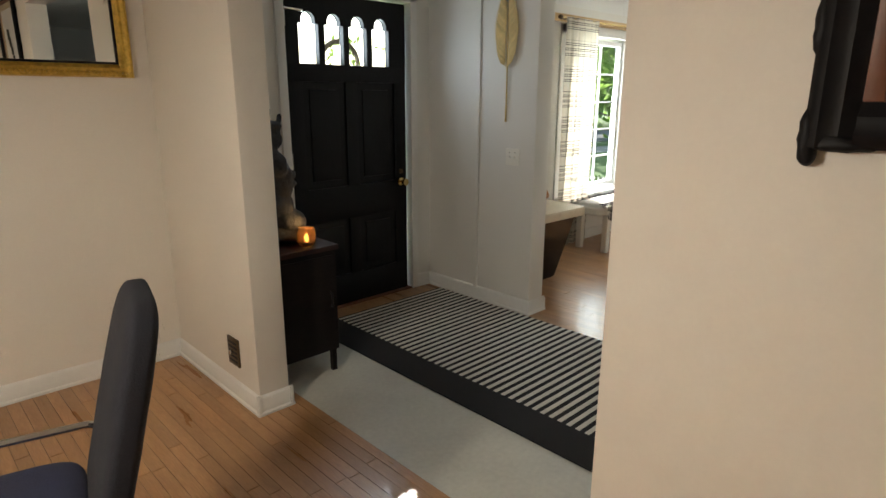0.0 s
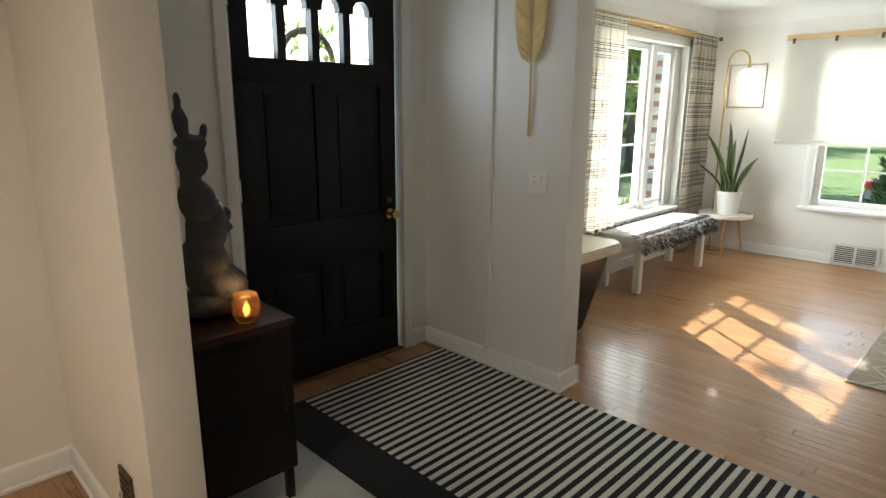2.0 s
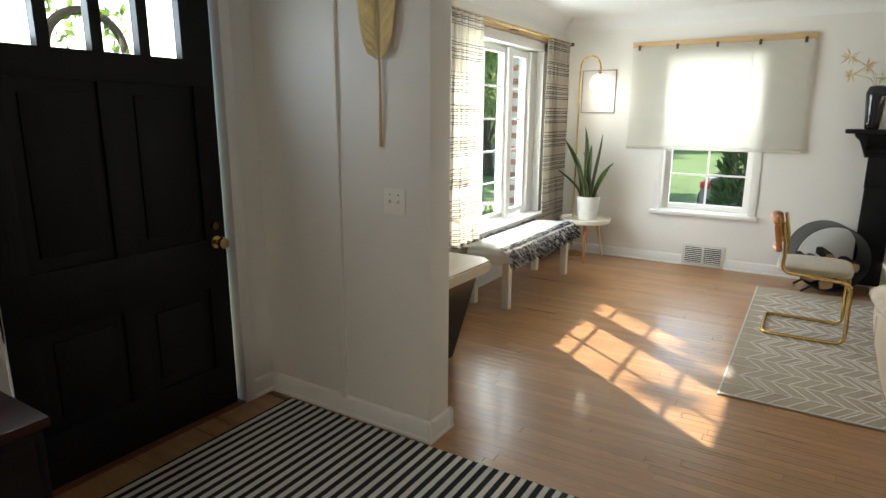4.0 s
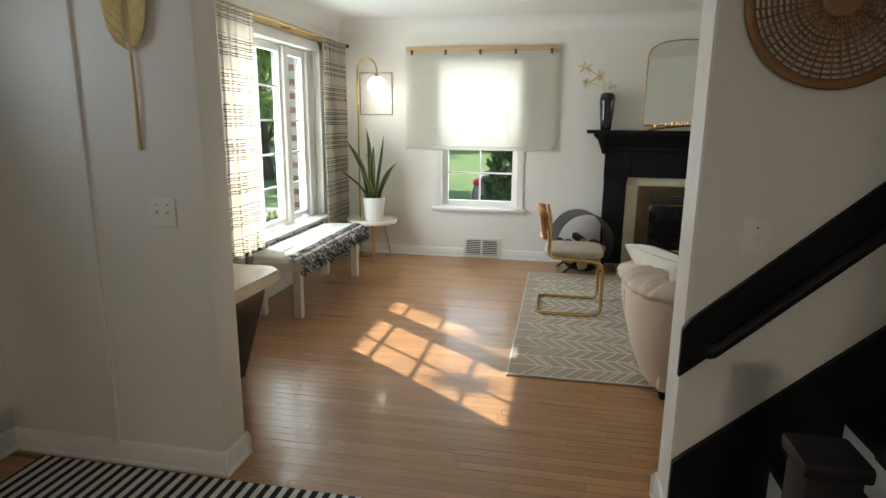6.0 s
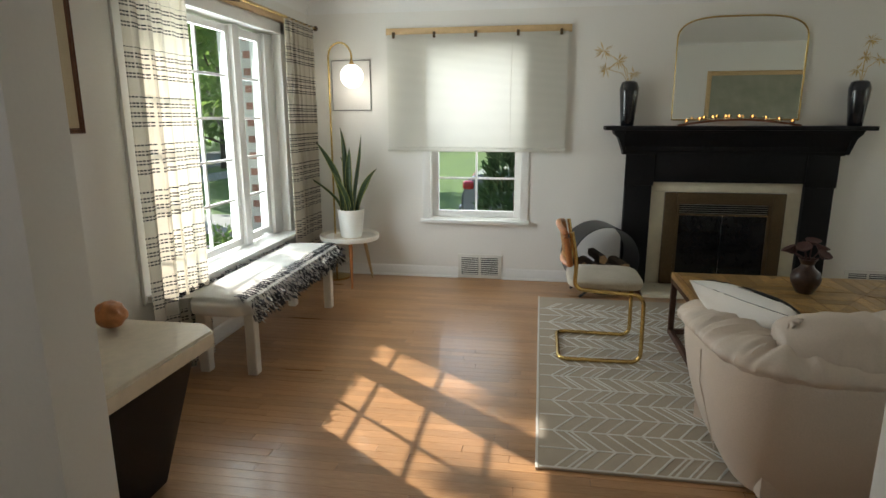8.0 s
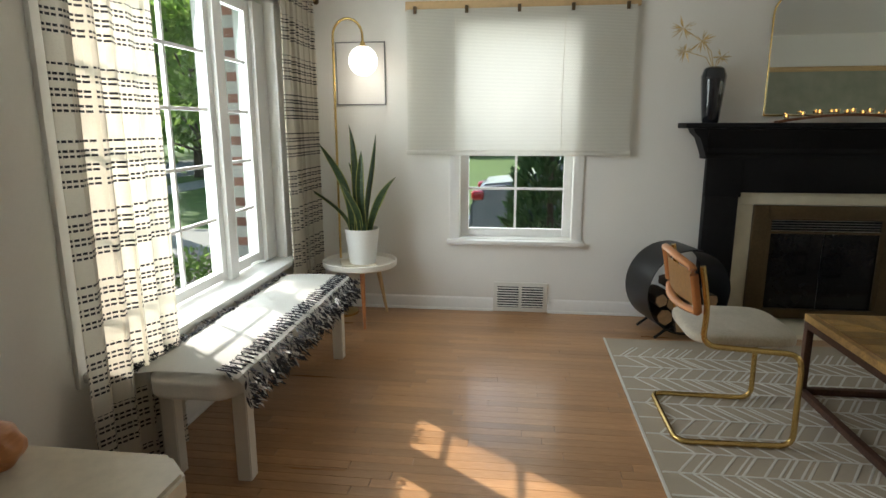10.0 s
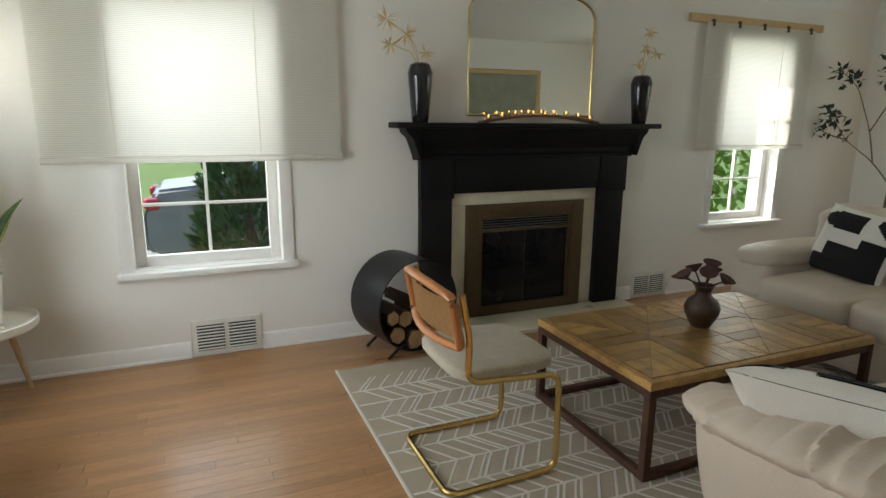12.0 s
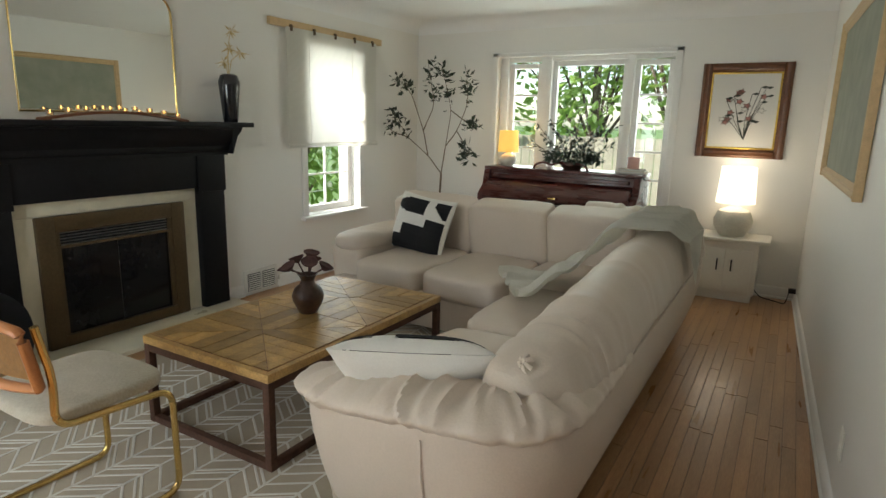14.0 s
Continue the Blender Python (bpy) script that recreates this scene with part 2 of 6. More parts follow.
FLAME = mat("candle_flame", (1.0, 0.6, 0.2), 0.6, 0.0, 4, 0.0, 40, emit=(1.0, 0.55, 0.16), power=2.6)
CANDLEGLASS = mat("clear_candle_glass", (0.85, 0.75, 0.6), 0.12, 0.05, 6, 0.0, 40, transmit=0.85)
AMBERGLASS = mat("amber_mercury_glass", (0.80, 0.55, 0.28), 0.15, 0.25, 30, 0.5, 60, transmit=0.85)
CANDLEWOOD = mat("red_brown_wood", (0.16, 0.055, 0.022), 0.4, 0.2, 6, 0.15, 40)
STATUE = mat("weathered_grey_stone", (0.045, 0.05, 0.058), 0.75, 0.45, 16, 1.0, 60)
PAPER = mat("white_art_paper", (0.72, 0.71, 0.68), 0.8, 0.02, 3, 0.05, 60)
LANDSCAPE = mat("faded_green_painting", (0.26, 0.28, 0.21), 0.75, 0.15, 2.0, 0.05, 7, second=(0.34, 0.34, 0.27))
PINK = mat("dusty_pink", (0.42, 0.19, 0.17), 0.7, 0.2, 12, 0.1, 60)
INK = mat("dark_ink", (0.035, 0.045, 0.035), 0.7, 0.2, 12, 0.1, 60)
WALNUT = mat("walnut_frame", (0.13, 0.05, 0.02), 0.35, 0.35, 8, 0.2, 40, coat=0.2)
LINEN = mat("linen_liner", (0.52, 0.44, 0.30), 0.9, 0.08, 10, 0.4, 200)
VENTSTEEL = mat("painted_vent_steel", (0.70, 0.68, 0.62), 0.4, 0.05, 6, 0.05, 60)
# near-black that stands for the shade inside vent openings
VENTSHADE = mat("vent_shade", (0.03, 0.03, 0.03), 0.8)
PLASTIC = mat("ivory_switch_plastic", (0.86, 0.84, 0.77), 0.35, 0.03, 6, 0.0, 40)
FABRICBLUE = mat("navy_seat_fabric", (0.012, 0.016, 0.045), 0.9, 0.3, 10, 0.4, 200)
FABRICDOT = mat("dark_dotted_fabric", (0.012, 0.013, 0.020), 0.9, 0.3, 10, 0.4, 220)
DOT = mat("tan_woven_dot", (0.22, 0.16, 0.10), 0.9)
GRASS = mat("lawn", (0.09, 0.17, 0.035), 0.9, 0.3, 1.5, 1.0, 30, second=(0.16, 0.26, 0.06))
ASPHALT = mat("street_asphalt", (0.16, 0.16, 0.155), 0.9, 0.15, 2, 0.4, 60)
CONCRETE = mat("driveway_concrete", (0.36, 0.35, 0.32), 0.9, 0.12, 2, 0.4, 60)
LEAVES = mat("sunlit_leaves", (0.10, 0.18, 0.04), 0.55, 0.3, 5, 0.1, 30, per_piece=0.4, second=(0.17, 0.28, 0.07))
CYPRESS = mat("evergreen_needles", (0.055, 0.105, 0.045), 0.7, 0.3, 5, 0.1, 30, per_piece=0.35)
FLOWER = mat("white_pink_petals", (0.70, 0.58, 0.60), 0.7, 0.1, 9, 0.1, 30, per_piece=0.2)
TRUNK = mat("tree_bark", (0.09, 0.065, 0.045), 0.9, 0.35, 8, 1.0, 30)
BRICK = mat("red_brick", (0.26, 0.12, 0.085), 0.85, 0.2, 8, 0.6, 60, per_piece=0.25)
MORTAR = mat("pale_mortar", (0.50, 0.48, 0.44), 0.95, 0.1, 10, 0.5, 60)
CARPAINT = mat("silver_grey_car_paint", (0.24, 0.245, 0.26), 0.25, 0.05, 2, 0.0, 60, metal=0.2, coat=0.6)
CARGLASS = mat("dark_car_glass", (0.02, 0.025, 0.03), 0.06, 0.1, 3, 0.0, 30, coat=0.5)
TYRE = mat("tyre_rubber", (0.015, 0.015, 0.016), 0.8)
REDLENS = mat("red_tail_lens", (0.45, 0.015, 0.02), 0.15, 0.1, 6, 0.0, 30, coat=0.5)
FENCEWOOD = mat("grey_fence_wood", (0.24, 0.22, 0.17), 0.9, 0.2, 4, 0.5, 40, per_piece=0.15)


for leaf_mat in (LEAVES, CYPRESS):
    n, l = leaf_mat.node_tree.nodes, leaf_mat.node_tree.links
    b = n["Principled BSDF"]
    tl, mx = n.new("ShaderNodeBsdfTranslucent"), n.new("ShaderNodeMixShader")
    mx.inputs[0].default_value = 0.6
    tl.inputs[0].default_value = (0.30, 0.46, 0.10, 1) if leaf_mat is LEAVES else (0.12, 0.22, 0.08, 1)
    l.new(b.outputs[0], mx.inputs[1]), l.new(tl.outputs[0], mx.inputs[2]), l.new(mx.outputs[0], n["Material Output"].inputs[0])


# ---- mesh helpers ----
def box(bm, x0, x1, y0, y1, z0, z1, bev=0.0):
    vs = bmesh.ops.create_cube(bm, size=1.0)["verts"]
    sx, sy, sz = x1 - x0, y1 - y0, z1 - z0
    for v in vs:
        v.co = Vector((x0 + (v.co.x + 0.5) * sx, y0 + (v.co.y + 0.5) * sy, z0 + (v.co.z + 0.5) * sz))
    if bev:
        es = {e for v in vs for e in v.link_edges}
        bmesh.ops.bevel(bm, geom=list(es), offset=bev, segments=2, affect="EDGES", profile=0.6)
    return bm


def cube(x0, x1, y0, y1, z0, z1, bev=0.004):
    return box(bmesh.new(), x0, x1, y0, y1, z0, z1, bev)


def lathe(profile, seg=28, cx=0, cy=0, cz=0):
    """A turned shape from (radius, height) pairs."""
    bm = bmesh.new()
    rings = []
    for r, z in profile:
        if r < 1e-5:
            rings.append([bm.verts.new((cx, cy, cz + z))])
        else:
            rings.append([bm.verts.new((cx + r * math.cos(2 * math.pi * i / seg), cy + r * math.sin(2 * math.pi * i / seg), cz + z)) for i in range(seg)])
    for a, b in zip(rings, rings[1:]):
        for i in range(seg):
            j = (i + 1) % seg
            if len(a) == 1 and len(b) == 1:
                continue
            if len(a) == 1:
                bm.faces.new((a[0], b[j], b[i]))
            elif len(b) == 1:
                bm.faces.new((a[i], a[j], b[0]))
            else:
                bm.faces.new((a[i], a[j], b[j], b[i]))
    bmesh.ops.recalc_face_normals(bm, faces=bm.faces)
    return bm


def sweep(points, r, seg=10, bm=None, flat=1.0, taper=1.0):
    """A rod along points; r its radius, taper the end's share of it."""
    bm = bm or bmesh.new()
    pts = [Vector(p) for p in points]
    rings = []
    ref = Vector((0.13, 0.21, 0.97))
    for i, p in enumerate(pts):
        d = (pts[min(i + 1, len(pts) - 1)] - pts[max(i - 1, 0)]).normalized()
        a = d.cross(ref)
        if a.length < 0.05:
            a = d.cross(Vector((1, 0, 0)))
        a.normalize()
        b = d.cross(a)
        k = r * (1 + (taper - 1) * i / max(1, len(pts) - 1))
        rings.append([bm.verts.new(p + a * k * math.cos(2 * math.pi * j / seg) + b * k * flat * math.sin(2 * math.pi * j / seg)) for j in range(seg)])
    for a, b in zip(rings, rings[1:]):
        for j in range(seg):
            bm.faces.new((a[j], a[(j + 1) % seg], b[(j + 1) % seg], b[j]))
    bm.faces.new(rings[0][::-1])
    bm.faces.new(rings[-1])
    return bm


def rounded(points, radius, steps=6):
    """The points of a path with its corners rounded."""
    pts = [Vector(p) for p in points]
    out = [pts[0]]
    for a, b, c in zip(pts, pts[1:], pts[2:]):
        k1, k2 = min(radius, (a - b).length / 2), min(radius, (c - b).length / 2)
        p, q = b + (a - b).normalized() * k1, b + (c - b).normalized() * k2
        out += [p * (1 - t) ** 2 + b * 2 * t * (1 - t) + q * t * t for t in [i / steps for i in range(steps + 1)]]
    return out + [pts[-1]]


def prism(outline, axis, lo, hi, bev=0.0, bm=None):
    """An outline of two coordinates carried along the axis from lo to hi."""
    bm = bm or bmesh.new()
    put = {"x": lambda a, b, c: (c, a, b), "y": lambda a, b, c: (a, c, b), "z": lambda a, b, c: (a, b, c)}[axis]
    f0 = [bm.verts.new(put(a, b, lo)) for a, b in outline]
    f1 = [bm.verts.new(put(a, b, hi)) for a, b in outline]
    k = len(outline)
    faces = [bm.faces.new(f0), bm.faces.new(f1)] + [bm.faces.new((f0[i], f0[(i + 1) % k], f1[(i + 1) % k], f1[i])) for i in range(k)]
    bmesh.ops.recalc_face_normals(bm, faces=faces)
    if bev:
        bmesh.ops.bevel(bm, geom=list({e for f in faces for e in f.edges}), offset=bev, segments=2, affect="EDGES")
    return bm


def puff(cx, cy, cz, sx, sy, sz, n=5.0, cuts=14, wrinkle=0.0, freq=9.0, stretch=(1, 1, 1), turn=None):
    """A stuffed, rounded block of half sizes sx, sy, sz, with creases."""
    bm = bmesh.new()
    bmesh.ops.create_cube(bm, size=2.0)
    bmesh.ops.subdivide_edges(bm, edges=bm.edges[:], cuts=cuts, use_grid_fill=True)
    off = Vector((cx * 3.1, cy * 2.3, cz * 1.7))
    for v in bm.verts:
        p = v.co
        k = max(abs(p.x), abs(p.y), abs(p.z)) / (abs(p.x) ** n + abs(p.y) ** n + abs(p.z) ** n) ** (1 / n)
        q = Vector((p.x * k * sx, p.y * k * sy, p.z * k * sz))
        if wrinkle:
            w = noise.noise(Vector((q.x * stretch[0], q.y * stretch[1], q.z * stretch[2])) * freq + off)
            w2 = noise.noise(q * freq * 0.4 + off)
            q += p.normalized() * wrinkle * (w2 - abs(w) * 1.2)
        if turn:
            q = turn @ q
        v.co = q + Vector((cx, cy, cz))
    return bm


def leafy(count, place, length, width, seed, bm=None, droop=0.4):
    """Small folded leaves; place(rng) gives a point and an outward direction."""
    rng = random.Random(seed)
    vs, fs = [], []
    for _ in range(count):
        p, d = place(rng)
        d = (Vector(d) + Vector((rng.uniform(-1, 1), rng.uniform(-1, 1), rng.uniform(-1, 1) - droop)) * 0.7).normalized()
        s = d.cross(Vector((rng.uniform(-1, 1), rng.uniform(-1, 1), 1))).normalized()
        u = d.cross(s)
        k = rng.uniform(0.6, 1.2)
        a, p = len(vs), Vector(p)
        vs += [p, p + d * length * k * 0.5 + s * width * k + u * width * 0.3, p + d * length * k, p + d * length * k * 0.5 - s * width * k + u * width * 0.3]
        fs += [(a, a + 1, a + 2), (a, a + 2, a + 3)]
    return vs, fs


def link(name, bm, material, parent=None, label="", smooth=True, where=None):
    me = bpy.data.meshes.new(name)
    if isinstance(bm, tuple):
        me.from_pydata(*[[tuple(v) for v in bm[0]], [], bm[1]])
    else:
        bm.to_mesh(me)
        bm.free()
    for m in material if isinstance(material, (list, tuple)) else [material]:
        me.materials.append(m)
    if smooth and not isinstance(bm, tuple):
        me.shade_smooth()
        me.set_sharp_from_angle(angle=radians(38))
    ob = new(name, me)
    if parent is not None:
        ob.parent = parent
    if where is not None:
        ob.matrix_basis = where
    if label:
        ob["label"] = label
    return ob


def part(name, bm, material, parent, label="", where=None):
    return link(name, bm, material, parent, label, True, where)


def thing(name, m, label, category, group=""):
    ob = new(name)
    ob.empty_display_size = 0.1
    ob.matrix_basis = m
    return tagged(ob, label, category, group)


def setting(name, bm, material, label, category):
    return tagged(link(name, bm, material), label, category, kind="structure")


# ---- structure ----
CEILING = 2.50


def wall_with_holes(axis, p0, p1, lo, hi, z0, z1, holes):
    """A wall slab between the planes p0 and p1, from lo to hi, with (a, b, za, zb) openings."""
    bm = bmesh.new()

    def slab(a, b, za, zb):
        if b - a > 1e-4 and zb - za > 1e-4:
            if axis == "x":
                box(bm, p0, p1, a, b, za, zb)
            else:
                box(bm, a, b, p0, p1, za, zb)
    at = lo
    for a, b, za, zb in sorted(holes):
        slab(at, a, z0, z1), slab(a, b, z0, za), slab(a, b, zb, z1)
        at = b
    slab(at, hi, z0, z1)
    return bm


WIN = (5.09, 6.95, 0.52, 2.12)
DOORH = (2.06, 3.10, 0.0, 2.19)
setting("wall_north", wall_with_holes("y", 3.45, 3.70, 1.33, 7.84, 0, 2.7, [WIN, DOORH]), WALL, "white painted front wall with door and picture window", "wall")
setting("wall_east", wall_with_holes("x", 7.58, 7.84, -4.06, 3.45, 0, 2.7, [(1.515, 2.335, 0.56, 2.05), (-2.735, -1.995, 0.58, 2.05)]), WALL, "white painted wall with fireplace and two windows", "wall")
setting("wall_south", wall_with_holes("y", -4.06, -3.80, 3.31, 7.58, 0, 2.7, [(4.85, 6.59, 0.60, 2.10)]), WALL, "white painted back wall with triple window", "wall")
setting("wall_west", prism([(3.30, -3.80), (3.68, -3.80), (3.51, 0.63), (3.30, 0.63)], "z", 0, 2.7, 0.006), WALL, "white painted wall beside the stairs", "wall")
setting("wall_stub", cube(3.30, 3.46, 2.40, 3.45, 0, 2.7, 0.006), WALL, "white painted wall stub beside the entrance", "wall")
bm = cube(3.285, 3.31, 2.90, 2.935, 0.09, 2.5, 0.004)
setting("trim_strip", bm, WALL, "painted vertical wall strip in the entrance", "trim")
setting("wall_dining_north", cube(-3.2, 1.33, 3.45, 3.70, 0, 2.7, 0), WALL_WARMCAST, "white dining room wall with warm light in its tint", "wall")
bm = bmesh.new()
box(bm, 1.24, 1.40, 2.45, 3.45, 0, 2.7, 0.006)
box(bm, 1.24, 1.40, -3.8, 0.615, 0, 2.7, 0.006)
box(bm, 1.242, 1.398, 0.60, 2.46, 2.28, 2.7, 0)
setting("wall_dining_east", bm, WALL_WARMCAST, "white partition with a wide opening, warm light in its tint", "wall")
setting("wall_dining_west", cube(-3.4, -3.2, -3.8, 3.45, 0, 2.7, 0), WALL_WARMCAST, "white dining room wall with warm light in its tint", "wall")
setting("wall_dining_south", cube(-3.4, 3.31, -4.06, -3.8, 0, 2.7, 0), WALL_WARMCAST, "white back wall with warm light in its tint", "wall")
setting("ceiling", cube(-3.4, 7.84, -4.06, 3.70, CEILING, 2.62, 0), CEIL, "white plaster ceiling", "ceiling")
# coved joint of walls and ceiling in the living room
arc = [(0.0, 0.0)] + [(0.16 - 0.16 * math.sin(a), 0.16 - 0.16 * math.cos(a)) for a in [i * math.pi / 16 for i in range(9)]]
bm = bmesh.new()
prism([(7.582 - v, CEILING + 0.002 - u) for u, v in arc], "y", -3.80, 3.45, 0, bm)
prism([(3.452 - v, CEILING + 0.002 - u) for u, v in arc], "x", 3.46, 7.58, 0, bm)
prism([(-3.802 + v, CEILING + 0.002 - u) for u, v in arc], "x", 3.57, 7.58, 0, bm)
prism([(3.50 + v, CEILING + 0.002 - u) for u, v in arc], "y", -3.80, 0.63, 0, bm)
setting("trim_cove", bm, CEIL, "white plaster cove under the ceiling", "cove")
setting("floor", cube(-3.4, 7.60, -4.0, 3.46, -0.12, -0.006, 0), SUBFLOOR, "dark joints under the oak floor", "floor")


# baseboards: board, cap and shoe in one profile
def baseboard(axis, face, side, lo, hi):
    prof = [(0, 0), (0.022, 0), (0.022, 0.012), (0.014, 0.02), (0.014, 0.088), (0.008, 0.098), (0, 0.104)]
    return prism([(face + side * a, b) for a, b in prof], "y" if axis == "x" else "x", lo, hi)


for axis, face, side, lo, hi in [("x", 7.581, -1, -3.80, -1.585), ("x", 7.581, -1, -1.22, -1.03), ("x", 7.581, -1, 0.63, 1.668), ("x", 7.581, -1, 2.077, 3.45),
                                 ("y", 3.451, -1, 3.46, 7.58), ("y", -3.801, 1, 3.57, 7.58), ("x", 3.299, -1, 2.38, 3.45),
                                 ("x", 3.461, 1, 2.38, 3.45), ("y", 2.401, -1, 3.28, 3.48), ("y", 0.629, 1, 3.28, 3.53), ("y", 3.451, -1, 3.14, 3.30),
                                 ("y", 3.451, -1, -3.2, 1.24), ("x", 1.241, -1, 2.43, 3.45), ("y", 2.451, -1, 1.22, 1.42), ("x", 1.241, -1, -3.8, 0.63),
                                 ("x", 1.399, 1, 2.43, 3.45), ("x", 1.399, 1, -3.8, 0.63)]:
    setting("baseboard", baseboard(axis, face, side, lo, hi), TRIM, "white painted moulded baseboard", "baseboard")
setting("baseboard", baseboard("x", 0, 1, -4.40, 0.02), TRIM, "white painted moulded baseboard", "baseboard").matrix_basis = pose(3.509, 0.63, 0, 0, 0, 2.2)


# ---- windows ----
def sash(parent, axis, plane, a0, a1, z0, z1, cols, rows, frame_w=0.05, depth=0.045, bar=0.018, rails=()):
    """A glazed sash with its frame, glass and glazing bars; plane: the middle of its thickness."""
    def at(a, b, za, zb, d0, d1, bev=0.004):
        return cube(plane + d0, plane + d1, a, b, za, zb, bev) if axis == "x" else cube(a, b, plane + d0, plane + d1, za, zb, bev)
    h = depth / 2
    for a, b, za, zb in ((a0, a0 + frame_w, z0, z1), (a1 - frame_w, a1, z0, z1), (a0 + frame_w, a1 - frame_w, z0, z0 + frame_w), (a0 + frame_w, a1 - frame_w, z1 - frame_w, z1)):
        part("window_frame", at(a, b, za, zb, -h, h), TRIM, parent)
    g0, g1, h0, h1 = a0 + frame_w, a1 - frame_w, z0 + frame_w, z1 - frame_w
    pane = part("pane", at(g0, g1, h0, h1, -0.003, 0.003, 0), GLASS, parent, "clear window glass")
    pane.visible_shadow = False
    for i in range(1, cols):
        m = g0 + (g1 - g0) * i / cols
        part("glazing_bar", at(m - bar / 2, m + bar / 2, h0, h1, -0.011, 0.011, 0.003), TRIM, parent)
    for i in range(1, rows):
        m = h0 + (h1 - h0) * i / rows
        part("glazing_bar", at(g0, g1, m - bar / 2, m + bar / 2, -0.009, 0.009, 0.003), TRIM, parent)
    for m in rails:
        part("meeting_rail", at(g0, g1, m - 0.025, m + 0.025, -0.024, 0.024, 0.004), TRIM, parent)


def window_set(name, label):
    ob = thing(name, Matrix(), label, "window")
    ob["kind"] = "structure"
    return ob


w1 = window_set("window_1", "white picture window with grid bars between two casements")
sash(w1, "y", 3.55, 5.14, 6.31, 0.54, 2.10, 3, 5)
sash(w1, "y", 3.55, 6.40, 6.80, 0.54, 2.10, 1, 5, 0.06)
for a, b in ((5.09, 5.14), (6.31, 6.40), (6.80, 6.95)):
    part("mullion", cube(a + 0.001, b - 0.001, 3.50, 3.62, 0.53, 2.11, 0.006), TRIM, w1)
part("window_sill", cube(5.03, 7.02, 3.36, 3.56, 0.485, 0.522, 0.008), TRIM, w1, "white painted sill board")
part("casement_crank", sweep(rounded([(6.56, 3.50, 0.56), (6.56, 3.46, 0.58), (6.62, 3.44, 0.57)], 0.02), 0.007), TRIM, w1)
for a, b, za, zb in ((5.01, 5.09, 0.47, 2.20), (6.95, 7.03, 0.47, 2.20), (5.01, 7.03, 2.12, 2.20)):
    part("casing", cube(a + 0.001, b - 0.001, 3.430, 3.452, za, zb - 0.001, 0.006), TRIM, w1)

for nm, lab, y0, y1, zs in (("window_2", "white double hung window with grid bars, half shaded", 1.515, 2.335, 0.56), ("window_3", "white double hung window beside the fireplace, half shaded", -2.735, -1.995, 0.58)):
    w = window_set(nm, lab)
    sash(w, "x", 7.70, y0, y1, zs, 1.28, 2, 2, 0.06)
    sash(w, "x", 7.735, y0, y1, 1.26, 2.05, 2, 2, 0.05)
    part("window_sill", cube(7.52, 7.66, y0 - 0.09, y1 + 0.09, zs - 0.04, zs - 0.006, 0.008), TRIM, w)
    for a, b, za, zb in ((y0 - 0.07, y0, zs - 0.005, 2.12), (y1, y1 + 0.07, zs - 0.005, 2.12), (y0, y1, 2.05, 2.12)):
        part("casing", cube(7.565, 7.582, a, b, za, zb, 0.005), TRIM, w)

w4 = window_set("window_4", "white triple window behind the piano")
sash(w4, "y", -3.93, 6.14, 6.50, 0.62, 2.04, 1, 5, 0.05)
sash(w4, "y", -3.93, 5.28, 6.03, 0.62, 2.06, 1, 1, 0.05)
sash(w4, "y", -3.93, 4.87, 5.22, 0.62, 2.05, 1, 5, 0.05)
for a, b in ((6.03, 6.14), (5.22, 5.28), (6.50, 6.588), (4.852, 4.87)):
    part("mullion", cube(a, b, -4.0, -3.86, 0.605, 2.095, 0.006), TRIM, w4)
part("window_head", cube(4.852, 6.588, -3.99, -3.87, 2.06, 2.098, 0.005), TRIM, w4)
part("window_sill", cube(4.80, 6.64, -3.90, -3.74, 0.57, 0.602, 0.006), TRIM, w4)
for a, b, za, zb in ((4.79, 4.85, 0.60, 2.14), (6.59, 6.65, 0.60, 2.14), (4.79, 6.65, 2.10, 2.14)):
    part("casing", cube(a + 0.001, b - 0.001, -3.802, -3.785, za, zb - 0.001, 0.005), TRIM, w4)


# ---- front door ----
door = thing("door_1", Matrix(), "closed black panelled front door with four arched lights", "door")
door["kind"] = "structure"
DY0, DY1 = 3.47, 3.515
X0, X1 = 2.085, 3.075
lites = [(2.18 + 0.197 * i, 2.18 + 0.197 * i + 0.150) for i in range(4)]
bm = bmesh.new()
box(bm, X0, X1, DY0, DY1, 0.012, 0.24, 0.004), box(bm, X0, X1, DY0, DY1, 0.66, 0.90, 0.004), box(bm, X0, X1, DY0, DY1, 1.62, 1.735, 0.004)
for a, b in ((X0, X0 + 0.11), (X1 - 0.11, X1), (2.53, 2.63)):
    box(bm, a, b, DY0 + 0.001, DY1 - 0.001, 0.02, 1.72, 0.004)
part("leaf", bm, BLACKDOOR, door)
# head of the leaf, cut round by stepped arches
prev = X0
bm = bmesh.new()
for a, b in lites + [(X1, X1)]:
    box(bm, prev, a, DY0, DY1, 1.73, 2.175, 0)
    if b > a:
        c, r = (a + b) / 2, 0.052
        top = [(a, 1.985), (c - r, 1.985), (c - r, 2.005)] + [(c - r * math.cos(t), 2.005 + r * math.sin(t)) for t in [k * math.pi / 10 for k in range(1, 10)]] + [(c + r, 2.005), (c + r, 1.985), (b, 1.985), (b, 2.175), (a, 2.175)]
        prism(top, "y", DY0, DY1, 0, bm)
    prev = b
part("door_head", bm, BLACKDOOR, door)
